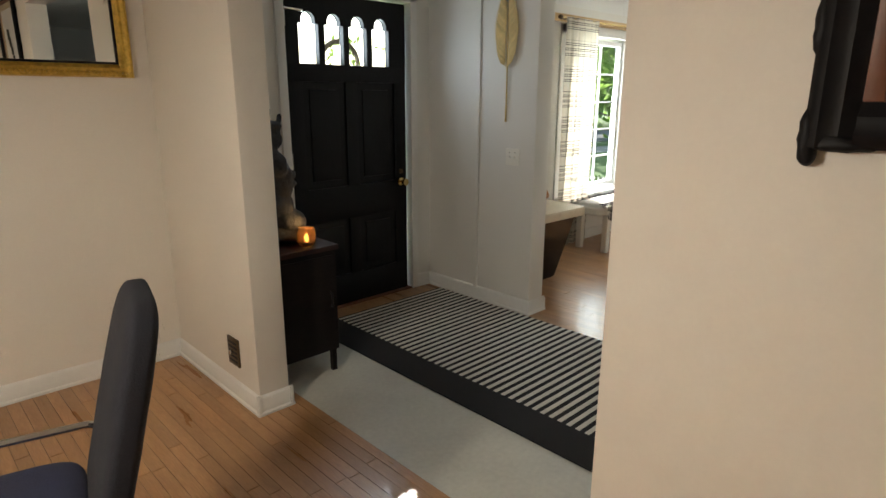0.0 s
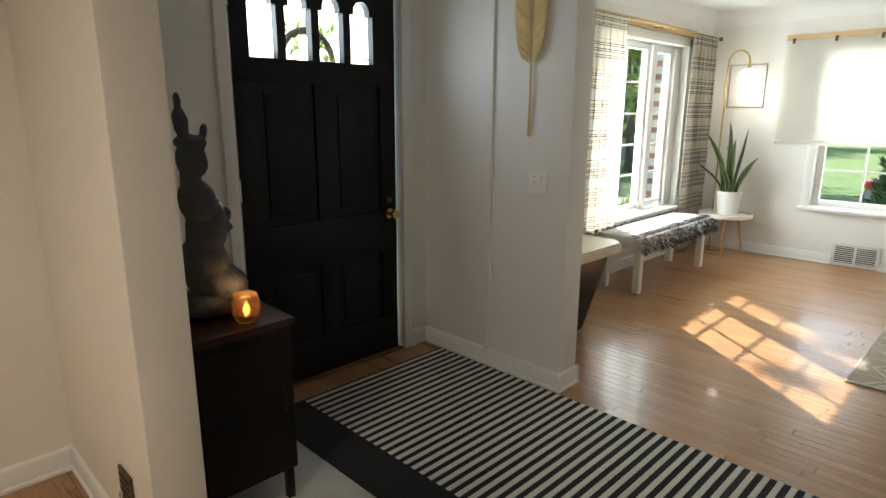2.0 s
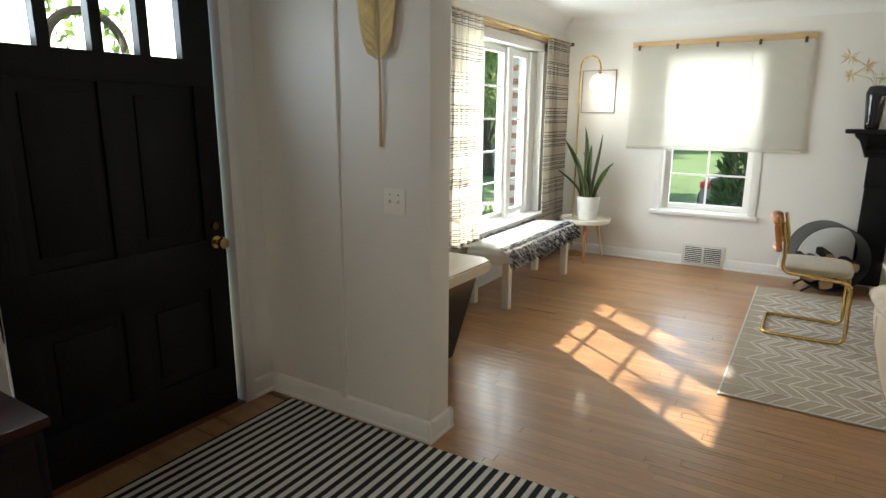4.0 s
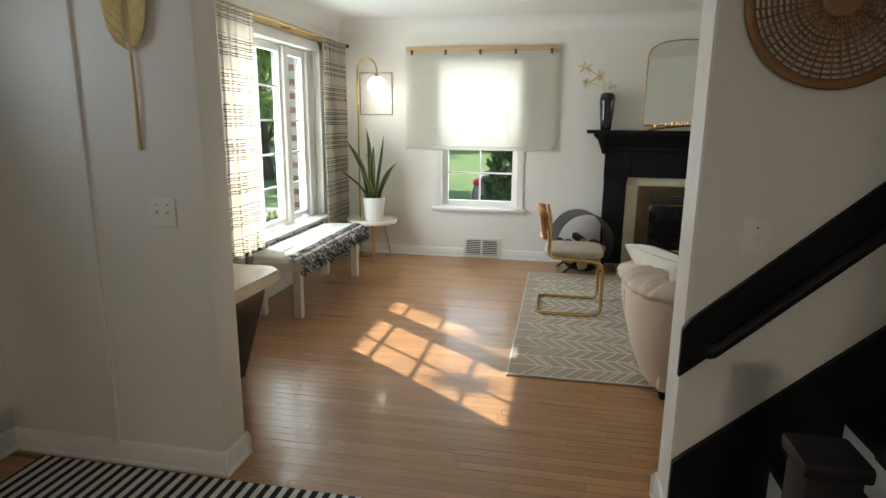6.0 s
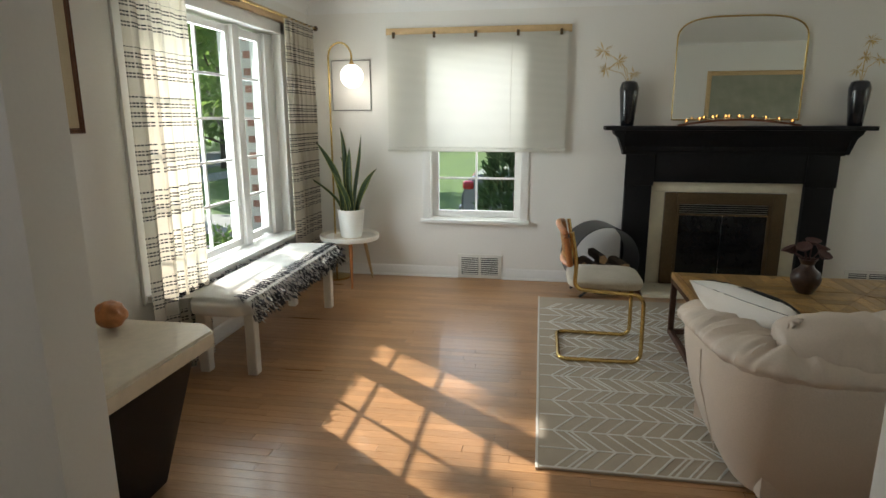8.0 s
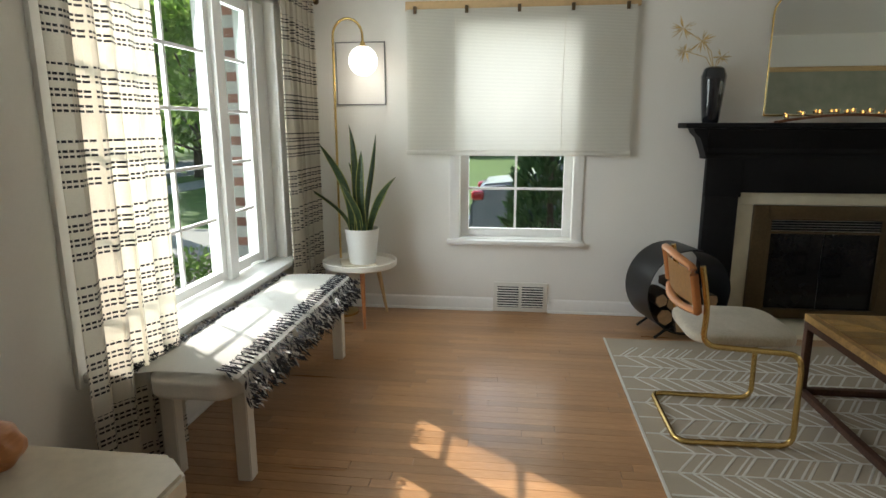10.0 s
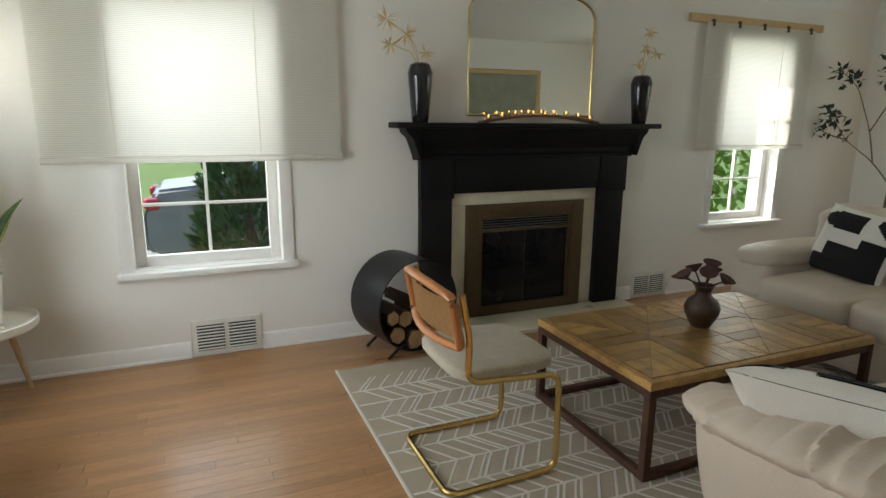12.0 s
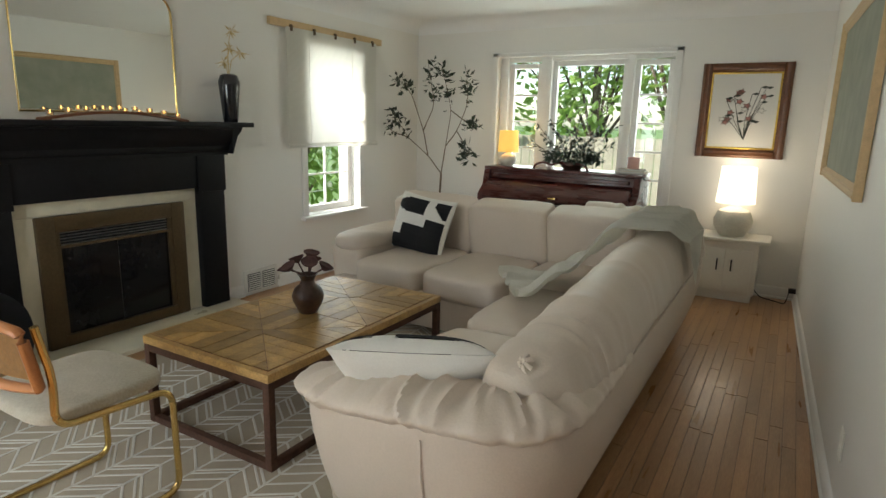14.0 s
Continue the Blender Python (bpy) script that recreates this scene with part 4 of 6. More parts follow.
# ---- window side of the living room ----
bench = thing("bench", pose(5.13, 2.93, 0), "white padded window bench on square legs", "bench")
for a in (0.14, 1.40):
    for b in (0.035, 0.335):
        part("leg", prism([(a - 0.03, b - 0.03), (a + 0.03, b - 0.03), (a + 0.03, b + 0.03), (a - 0.03, b + 0.03)], "z", 0, 0.385, 0.004), WHITEPAINT, bench)
part("seat_pad", puff(0.77, 0.185, 0.425, 0.77, 0.20, 0.06, 6, 14, 0.006, 6), COTTON, bench)
throw = thing("bench_throw", pose(5.13, 2.93, 0), "white throw with black tufted fringe over the bench", "throw")
bm = bmesh.new()
prof = [(0.40, 0.478), (0.30, 0.492), (0.15, 0.494), (0.03, 0.490), (-0.015, 0.478), (-0.032, 0.45), (-0.037, 0.41), (-0.036, 0.38)]
rows = []
for i in range(41):
    x = 0.02 + 1.49 * i / 40
    rows.append([bm.verts.new((x, a, b + 0.004 * noise.noise(Vector((x * 5, a * 9, 0))))) for a, b in prof])
for r0, r1 in zip(rows, rows[1:]):
    for i in range(len(prof) - 1):
        bm.faces.new((r0[i], r0[i + 1], r1[i + 1], r1[i]))
bmesh.ops.solidify(bm, geom=bm.faces[:], thickness=-0.005)
part("cloth", bm, COTTON, throw)


def edge_front(r):
    return (0.02 + 1.49 * r.random(), r.choice((0.075, 0.04, -0.02, -0.036, -0.04, -0.042, -0.044)) + r.uniform(-0.02, 0.0), 0), (r.uniform(-0.4, 0.4), -0.8, -0.5)


def tuft_front(r):
    (x, y, _), d = edge_front(r)
    z = 0.500 if y > 0.0 else (0.49 if y > -0.03 else r.uniform(0.37, 0.48))
    return (x, y, z), d


part("black_fringe", leafy(1500, tuft_front, 0.045, 0.005, 5), FRINGE, throw, "black knotted yarn fringe")["kind"] = "stuff"
part("white_fringe", leafy(420, tuft_front, 0.045, 0.005, 6), PALEFRINGE, throw, "white knotted yarn fringe")["kind"] = "stuff"
for i in range(42):
    x = 0.04 + 1.46 * i / 41
    L = random.uniform(0.05, 0.085)
    part("tuft", sweep([(x, -0.005, 0.492), (x - 0.01, 0.03, 0.503), (x + 0.008, L, 0.499)], 0.006, 6, None, 0.6, 0.5), FRINGE, throw)
part("back_fringe", leafy(420, lambda r: ((0.02 + 1.49 * r.random(), 0.385, 0.490), (0, 0.6, 0.1)), 0.03, 0.004, 8), FRINGE, throw)

# console with stone top and tapered lacquer base
con = thing("console_table", pose(3.47, 2.66, 0), "cream stone topped console with tapered black lacquer base", "console table")
part("stone_top", prism([(0.0, 0.0), (0.88, -0.02), (0.955, 0.06), (0.955, 0.74), (0.0, 0.74)], "z", 0.555, 0.625, 0.010), STONETOP, con)
bm = bmesh.new()
lo = [(0.10, 0.16), (0.74, 0.16), (0.74, 0.60), (0.10, 0.60)]
hi = [(0.02, 0.05), (0.86, 0.05), (0.86, 0.70), (0.02, 0.70)]
vb = [bm.verts.new((a, b, 0.0)) for a, b in lo]
vt = [bm.verts.new((a, b, 0.554)) for a, b in hi]
bm.faces.new(vb), bm.faces.new(vt)
for i in range(4):
    bm.faces.new((vb[i], vb[(i + 1) % 4], vt[(i + 1) % 4], vt[i]))
bmesh.ops.recalc_face_normals(bm, faces=bm.faces)
bmesh.ops.bevel(bm, geom=bm.edges[:], offset=0.012, segments=2, affect="EDGES")
part("base", bm, LACQUER, con, "glossy black tapered base")
bm = bmesh.new()
vs = [bm.verts.new(p) for p in ((0.872, 0.16, 0.552), (0.872, 0.60, 0.552), (0.80, 0.38, 0.16), (0.885, 0.17, 0.552), (0.885, 0.59, 0.552), (0.815, 0.38, 0.17))]
for f in ((0, 1, 2), (3, 5, 4), (0, 3, 4, 1), (1, 4, 5, 2), (2, 5, 3, 0)):
    bm.faces.new([vs[k] for k in f])
part("wedge_panel", bm, BLACK, con, "matt black inlaid wedge")
ball = puff(0, 0, 0.062, 0.062, 0.062, 0.060, 2.2, 12, 0.012, 22)
link_ball = tagged(link("clay_ornament", ball, CHAIRWOOD, None, "", True, pose(4.30, 3.06, 0.625)), "small terracotta carved ball ornament on the console", "ornament")

# side table with plant
pt = thing("plant_table", pose(7.27, 3.02, 0), "round white tray table on tapered wooden legs", "side table")
part("tray_top", lathe([(0, 0.40), (0.25, 0.40), (0.262, 0.41), (0.265, 0.445), (0.255, 0.448), (0.248, 0.422), (0, 0.42)], 40), WHITEPAINT, pt)
for k in range(3):
    a = radians(200 + 120 * k)
    part("leg", sweep([(0.15 * math.cos(a), 0.15 * math.sin(a), 0.40), (0.235 * math.cos(a), 0.235 * math.sin(a), 0.0)], 0.019, 12, None, 1, 0.5), LIGHTWOOD if k else CHAIRWOOD, pt, "tapered beech leg")
book = tagged(link("plant_coaster", cube(-0.12, 0.10, -0.11, 0.13, 0.421, 0.437, 0.004), STONETOP, None, "", True, pose(7.25, 3.02, 0, 0, 0, 20)), "pale stone slab under the plant pot", "coaster")
pl = thing("snake_plant", pose(7.22, 2.985, 0.437), "tall snake plant in a white ceramic pot", "potted plant")
part("pot", lathe([(0, 0), (0.088, 0), (0.092, 0.008), (0.118, 0.235), (0.122, 0.245), (0.113, 0.245), (0.108, 0.21), (0, 0.21)], 36), CERAMIC, pl)
part("soil", lathe([(0, 0.214), (0.107, 0.212), (0.107, 0.205)], 20), BARK, pl)
rng = random.Random(11)
for k, (dy, dx, h, bend) in enumerate(((0.02, 0.0, 0.72, 0.05), (-0.03, 0.02, 0.66, -0.06), (0.06, -0.02, 0.62, 0.16), (-0.05, 0.0, 0.40, -0.17), (0.09, 0.02, 0.36, 0.30), (-0.02, -0.04, 0.55, 0.0), (0.00, 0.05, 0.48, 0.10), (-0.06, 0.03, 0.34, -0.10), (0.05, 0.04, 0.46, -0.03), (0.0, -0.05, 0.36, 0.08))):
    for mat_i, grow, off in ((LEAFEDGE, 1.0, 0.0), (LEAFGREEN, 0.78, -0.0025)):
        bm = bmesh.new()
        rows = []
        for i in range(13):
            t = i / 12
            w = 0.031 * (0.55 + 0.9 * t) * (1 - t ** 3.5) * grow + 0.0008
            c = Vector((dx * (1 + t) + 0.02 * math.sin(t * 3 + k), dy + 1.25 * bend * t * t + 0.012 * math.sin(t * 5 + k), 0.20 + 1.06 * h * t * (1 - 0.25 * abs(bend) * t)))
            tw = 0.5 * math.sin(k * 2.1) + 0.4 * t
            s = Vector((math.sin(tw), math.cos(tw), -bend * t * 0.8)) * w
            n2 = Vector((math.cos(tw), -math.sin(tw), 0))
            rows.append([bm.verts.new(c - s), bm.verts.new(c + n2 * (w * 0.35)), bm.verts.new(c + s)])
        for r0, r1 in zip(rows, rows[1:]):
            for i in range(2):
                bm.faces.new((r0[i], r0[i + 1], r1[i + 1], r1[i]))
        bmesh.ops.solidify(bm, geom=bm.faces[:], thickness=0.002 if grow == 1 else 0.0055)
        if grow == 1.0:
            lf = part("leaf", bm, mat_i, pl, "upright leaf with yellow margin")
        else:
            part("leaf_middle", bm, mat_i, lf)

# brass arc lamp with globe
fl = thing("floor_lamp", pose(7.40, 3.20, 0), "slim brass arc floor lamp with a lit opal globe", "floor lamp")
part("base", lathe([(0, 0), (0.12, 0), (0.12, 0.018), (0.02, 0.028), (0, 0.028)], 32), BRASS, fl)
arc = [(0, 0, 0.02), (0, 0, 1.0), (0, 0, 1.92)] + [(0, -0.105 + 0.105 * math.cos(a), 1.98 + 0.12 * math.sin(a)) for a in [math.pi * i / 14 for i in range(15)]] + [(0, -0.21, 1.94)]
part("stem", sweep(arc, 0.0085, 10), BRASS, fl)
part("socket", lathe([(0, 0.055), (0.012, 0.055), (0.02, 0.03), (0.042, 0.0), (0.04, 0.0), (0, 0.02)], 24, 0, -0.21, 1.895), BRASS, fl)
part("globe", lathe([(0.0, -0.10)] + [(0.10 * math.sin(a), -0.10 * math.cos(a)) for a in [math.pi * i / 14 for i in range(1, 13)]] + [(0.035, 0.095)], 28, 0, -0.21, 1.82), GLOBE, fl, "glowing opal glass globe")
lamp("globe_light", "POINT", pose(7.40, 2.99, 1.82 - 0.13), 0.7, (1.0, 0.92, 0.8), radius=0.06)


def flat_frame(name, m, w, h, fw, depth, fmat, label, category, inner=PAPER, innerlabel="", liner=None, wavy=0.0):
    """A framed picture in its own xz plane, facing -y."""
    f = thing(name, m, label, category)
    for a, b, za, zb in ((-w / 2, -w / 2 + fw, -h / 2, h / 2), (w / 2 - fw, w / 2, -h / 2, h / 2), (-w / 2 + fw, w / 2 - fw, -h / 2, -h / 2 + fw), (-w / 2 + fw, w / 2 - fw, h / 2 - fw, h / 2)):
        bm = bmesh.new()
        if b - a < zb - za:
            s = -1 if a < 0 else 1
            o = w / 2
            prism([(s * (o - u * fw), -d * depth) for u, d in ((0, 0), (0, 0.6), (0.12, 0.9), (0.3, 1.0), (0.5, 0.75), (0.7, 0.8), (0.85, 0.5), (1, 0.35), (1, 0))], "z", za, zb, 0, bm)
        else:
            s = -1 if za < 0 else 1
            o = h / 2
            prism([(-d * depth, s * (o - u * fw)) for u, d in ((0, 0), (0, 0.6), (0.12, 0.9), (0.3, 1.0), (0.5, 0.75), (0.7, 0.8), (0.85, 0.5), (1, 0.35), (1, 0))], "x", a, b, 0, bm)
        part("frame_rail", bm, fmat, f)
    k = fw
    if liner:
        lw = liner[1]
        for a, b, za, zb in ((-w / 2 + k, -w / 2 + k + lw, -h / 2 + k, h / 2 - k), (w / 2 - k - lw, w / 2 - k, -h / 2 + k, h / 2 - k), (-w / 2 + k + lw, w / 2 - k - lw, -h / 2 + k, -h / 2 + k + lw), (-w / 2 + k + lw, w / 2 - k - lw, h / 2 - k - lw, h / 2 - k)):
            part("liner", cube(a, b, -depth * 0.4, 0, za, zb, 0.003), liner[0], f)
        k += lw
    part("picture", cube(-w / 2 + k, w / 2 - k, -depth * 0.2, 0, -h / 2 + k, h / 2 - k, 0), inner, f, innerlabel)
    return f


flat_frame("small_picture", pose(7.579, 3.055, 1.75, 0, 0, -90), 0.365, 0.44, 0.008, 0.014, PEWTER, "pale sketch in a thin grey frame behind the lamp", "picture", PAPER)
sp = bpy.data.objects["small_picture"]
for k in range(9):
    part("sketch_line", cube(-0.15 + 0.01 * (k % 3), 0.13 - 0.012 * (k % 4), -0.0045, -0.003, -0.16 + 0.022 * k, -0.1585 + 0.022 * k, 0), VENTSTEEL, sp)
flat_frame("entry_picture", pose(4.48, 3.449, 1.80), 0.52, 0.80, 0.024, 0.022, WALNUT, "matted dark picture in a thin wooden frame above console", "picture", CANDLEWOOD, liner=(LINEN, 0.095))


# ---- chair, table, rug, logs ----
ch = thing("cane_chair", pose(5.965, 0.95, 0.012), "cantilever chair with brass tube, cane back and hide seat", "chair")
tube = [(-0.235, 0.20, 0.80), (-0.235, 0.165, 0.62), (-0.235, 0.175, 0.455), (-0.235, -0.23, 0.43), (-0.235, -0.235, 0.012), (-0.245, 0.25, 0.012), (0.245, 0.25, 0.012), (0.235, -0.235, 0.012), (0.235, -0.23, 0.43), (0.235, 0.175, 0.455), (0.235, 0.165, 0.62), (0.235, 0.20, 0.80)]
part("tube_frame", sweep(rounded(tube, 0.065, 7), 0.0125, 12), BRASS, ch, "brass tube frame")
part("seat", puff(0, -0.015, 0.475, 0.232, 0.225, 0.032, 5, 12, 0.004, 9), SUEDE, ch, "beige hide seat")
bw = []
for i in range(17):
    t = -1 + 2 * i / 16
    bw.append((t * 0.225, 0.215 - 0.035 * (1 - t * t) * -1))
bm = bmesh.new()
rows = [[bm.verts.new((x, y + 0.012 * k - 0.01, z)) for x, y in bw] for k, z in enumerate((0.625, 0.70, 0.775))]
for r0, r1 in zip(rows, rows[1:]):
    for i in range(16):
        bm.faces.new((r0[i], r0[i + 1], r1[i + 1], r1[i]))
bmesh.ops.solidify(bm, geom=bm.faces[:], thickness=0.004)
part("cane_panel", bm, CANE, ch, "woven cane panel")
bm = bmesh.new()
outl = []
for i in range(17):
    x, y = bw[i]
    outl.append((x * 1.03, y - 0.012, 0.60 - 0.012 * (1 - (x / 0.225) ** 2)))
for i in range(17):
    x, y = bw[16 - i]
    outl.append((x * 1.03, y + 0.022, 0.79 + 0.025 * (1 - (x / 0.225) ** 2)))
part("back_frame", sweep(rounded(outl + [outl[0]], 0.03, 2), 0.019, 10, None, 0.75), CHAIRWOOD, ch, "orange beech back frame")

lr = thing("area_rug", pose(0, 0, 0.001), "greige and ivory chevron patterned wool area rug", "rug")
RX0, RX1, RY0, RY1 = 4.55, 7.04, -1.75, 1.32
part("rug_base", cube(RX0, RX1, RY0, RY1, 0, 0.010, 0.004), RUGBASE, lr)
part("binding", cube(RX0 - 0.006, RX1 + 0.006, RY1 - 0.004, RY1 + 0.008, 0, 0.012, 0.003), RUGLINE, lr)
vs, fs = [], []


def strip(ax, ay, bx, by, w):
    d = Vector((bx - ax, by - ay, 0)).normalized()
    s = Vector((-d.y, d.x, 0)) * w / 2
    p, q, k = Vector((ax, ay, 0.010)), Vector((bx, by, 0.010)), len(vs)
    up = Vector((0, 0, 0.0022))
    vs.extend([p + s, q + s, q - s, p - s, p + s * 0.8 + up, q + s * 0.8 + up, q - s * 0.8 + up, p - s * 0.8 + up])
    fs.extend([tuple(k + i for i in f) for f in ((4, 7, 6, 5), (0, 1, 5, 4), (1, 2, 6, 5), (2, 3, 7, 6), (3, 0, 4, 7))])


rng = random.Random(6)
col, cw = 0, 0.155
x = RX0 + 0.01
while x + cw < RX1:
    strip(x, RY0 + 0.01, x, RY1 - 0.01, 0.011)
    y = RY0 + 0.02
    while y < RY1 - 0.14:
        up = 0.105
        a, b = (y, y + up) if col % 2 else (y + up, y)
        strip(x + 0.004, a, x + cw - 0.004, b, 0.011)
        if rng.random() < 0.22:
            strip(x + 0.004, a + 0.027, x + cw - 0.004, b + 0.027, 0.010)
        y += 0.082
    x += cw
    col += 1
lines = part("chevron_weave", (vs, fs), RUGLINE, lr, "raised ivory chevron lines")
lines["kind"] = "stuff"

ct = thing("coffee_table", pose(5.52, -0.90, 0.0125), "parquet topped coffee table on a rusty steel frame", "coffee table")
CW, CL = 0.81, 1.345
for a in (0.02, CW - 0.02):
    for b in (0.02, CL - 0.02):
        part("leg", cube(a - 0.0175, a + 0.0175, b - 0.0175, b + 0.0175, 0, 0.392, 0.003), RUST, ct)
for b in (0.02, CL - 0.02):
    part("floor_rail", cube(0.0375, CW - 0.0375, b - 0.0165, b + 0.0165, 0.001, 0.034, 0.003), RUST, ct)
    part("top_rail", cube(0.0375, CW - 0.0375, b - 0.0165, b + 0.0165, 0.357, 0.391, 0.003), RUST, ct)
for a in (0.02, CW - 0.02):
    part("floor_rail", cube(a - 0.0165, a + 0.0165, 0.0375, CL - 0.0375, 0.001, 0.034, 0.003), RUST, ct)
    part("top_rail", cube(a - 0.0165, a + 0.0165, 0.0375, CL - 0.0375, 0.357, 0.391, 0.003), RUST, ct)
part("tabletop", cube(0, CW, 0, CL, 0.3925, 0.430, 0.004), PARQUET, ct)
part("joint_bed", cube(0.028, CW - 0.028, 0.028, CL - 0.028, 0.429, 0.4318, 0), CANDLEWOOD, ct, "dark joints between the staves")
# parquet: worn staves running out from the diagonals of each of two fields
rng = random.Random(21)
for fy in (0.03, CL / 2 + 0.005):
    fl_, fw_ = CL / 2 - 0.035, CW - 0.06
    cx, cy = 0.03 + fw_ / 2, fy + fl_ / 2
    n = 9
    for q in range(4):
        half_b, half_a = (fl_ / 2, fw_ / 2) if q % 2 == 0 else (fw_ / 2, fl_ / 2)
        sgn = 1 if q < 2 else -1
        for i in range(n):
            o0, o1 = -1 + 2 * i / n + 0.005, -1 + 2 * (i + 1) / n - 0.005
            cuts = [o0] + ([0.0] if o0 < 0 < o1 else []) + [o1]
            outl = [(abs(o) + 0.006, o) for o in cuts] + [(1.0, o1), (1.0, o0)]
            pts = []
            for a, o in outl:
                a = min(1.0, a) * half_a * sgn
                o = o * half_b
                pts.append((cx + a, cy + o) if q % 2 == 0 else (cx + o, cy + a))
            part("stave", prism(pts, "z", 0.4305, 0.4335 + rng.uniform(0, 0.0022)), PARQUET, ct)
bv = thing("bud_vase", pose(5.93, -0.225, 0.4475), "dark brown carved vase with dried lotus pods", "vase")
part("vase_body", lathe([(0, 0), (0.042, 0), (0.05, 0.01), (0.078, 0.065), (0.083, 0.095), (0.070, 0.13), (0.040, 0.155), (0.034, 0.175), (0.045, 0.20), (0.052, 0.207), (0.045, 0.207), (0.028, 0.175), (0, 0.17)], 30), BROWNCERAMIC, bv)
for k, (a, e, h) in enumerate(((0, 0.07, 0.27), (70, 0.10, 0.25), (140, 0.09, 0.28), (210, 0.09, 0.24), (290, 0.08, 0.26), (20, 0.12, 0.225), (180, 0.03, 0.31))):
    c = Vector((e * math.cos(radians(a)), e * math.sin(radians(a)), h))
    stem = part("stem", sweep([(0, 0, 0.17), (c.x * 0.4, c.y * 0.4, 0.21), c], 0.004, 6), LOTUS, bv)
    ax = Vector((c.x, c.y, 0.16)).normalized().to_track_quat("Z", "Y").to_matrix().to_4x4()
    part("seed_pod", lathe([(0, -0.018), (0.012, -0.012), (0.038, 0.012), (0.042, 0.018), (0.036, 0.020), (0.022, 0.014), (0, 0.017)], 18), LOTUS, stem, "", Matrix.Translation(c) @ ax)

lh = thing("log_holder", pose(7.27, 0.83, 0, 0, 0, 14), "round black steel log holder filled with split logs", "log holder")
R = 0.285
bm = bmesh.new()
rings = []
for r, x in ((R, -0.17), (R, 0.17), (R - 0.006, 0.17), (R - 0.006, -0.17)):
    rings.append([bm.verts.new((x, r * math.cos(2 * math.pi * i / 48), R + 0.03 + r * math.sin(2 * math.pi * i / 48))) for i in range(48)])
for k in range(4):
    a, b = rings[k], rings[(k + 1) % 4]
    for i in range(48):
        bm.faces.new((a[i], a[(i + 1) % 48], b[(i + 1) % 48], b[i]))
bmesh.ops.recalc_face_normals(bm, faces=bm.faces)
part("drum", bm, BLACKSTEEL, lh)
for x in (-0.13, 0.13):
    part("foot", sweep(rounded([(x, -0.20, 0.006), (x, -0.10, 0.075), (x, 0.10, 0.075), (x, 0.20, 0.006)], 0.03), 0.010, 8), BLACKSTEEL, lh)
rng = random.Random(8)
spots = [(-0.12, 0.14, 0.07), (0.02, 0.10, 0.075), (0.14, 0.15, 0.065), (-0.05, 0.22, 0.065), (0.09, 0.25, 0.06), (-0.17, 0.25, 0.055), (0.19, 0.27, 0.05), (0.01, 0.32, 0.05)]
for k, (y, z, r) in enumerate(spots):
    n = rng.choice((5, 6, 7))
    out = [(y + r * rng.uniform(0.75, 1.05) * math.cos(2 * math.pi * i / n + k), z + r * rng.uniform(0.75, 1.05) * math.sin(2 * math.pi * i / n + k)) for i in range(n)]
    e = rng.uniform(-0.03, 0.03)
    lg = thing("fire_log", lh.matrix_basis.copy(), "split firewood log with pale cut end", "log", "logs in the holder")
    part("log_body", prism(out, "x", -0.15 + e, 0.15 + e, 0.004), BARK, lg)
    part("cut_end", prism([(y + (a - y) * 0.93, z + (b - z) * 0.93) for a, b in out], "x", -0.153 + e, -0.149 + e), CUTWOOD, lg, "pale split wood")


# ---- sectional sofa ----
sf = thing("sectional_sofa", Matrix(), "cream leather L-shaped sectional sofa with puffed cushions", "sofa")
BX = 4.28
# outer shells lean out towards the top
def shell(x0, x1, y0, y1, z0, z1, n, lean, wr=0.004):
    bm = puff((x0 + x1) / 2, (y0 + y1) / 2, (z0 + z1) / 2, (x1 - x0) / 2, (y1 - y0) / 2, (z1 - z0) / 2, n, 16, wr, 3)
    for v in bm.verts:
        t = (v.co.z - z0) / (z1 - z0)
        v.co.x += lean[0] * (t - 0.3)
        v.co.y += lean[1] * (t - 0.3)
    return bm


part("short_back_shell", shell(BX + 0.25, 6.78, -2.46, -2.14, 0.05, 0.74, 10, (0, -0.05)), LEATHER, sf)
part("far_arm_shell", shell(6.50, 6.80, -2.40, -1.40, 0.05, 0.53, 8, (0.03, 0), 0.002), LEATHER, sf)
part("long_base", cube(BX + 0.1, 5.16, -2.3, 0.5, 0.05, 0.30, 0.03), LEATHER, sf)
part("short_base", cube(4.9, 6.70, -2.3, -1.30, 0.05, 0.30, 0.03), LEATHER, sf)


def resample(pts, step):
    """Points at even steps along a path, with the length walked to each."""
    pts = [Vector(p) for p in pts]
    out, walked, left = [(pts[0].copy(), 0.0)], 0.0, step
    for a, b in zip(pts, pts[1:]):
        n, at = (b - a).length, 0.0
        while n - at >= left:
            at += left
            walked += left
            out.append((a.lerp(b, at / n), walked))
            left = step
        left -= n - at
    return out


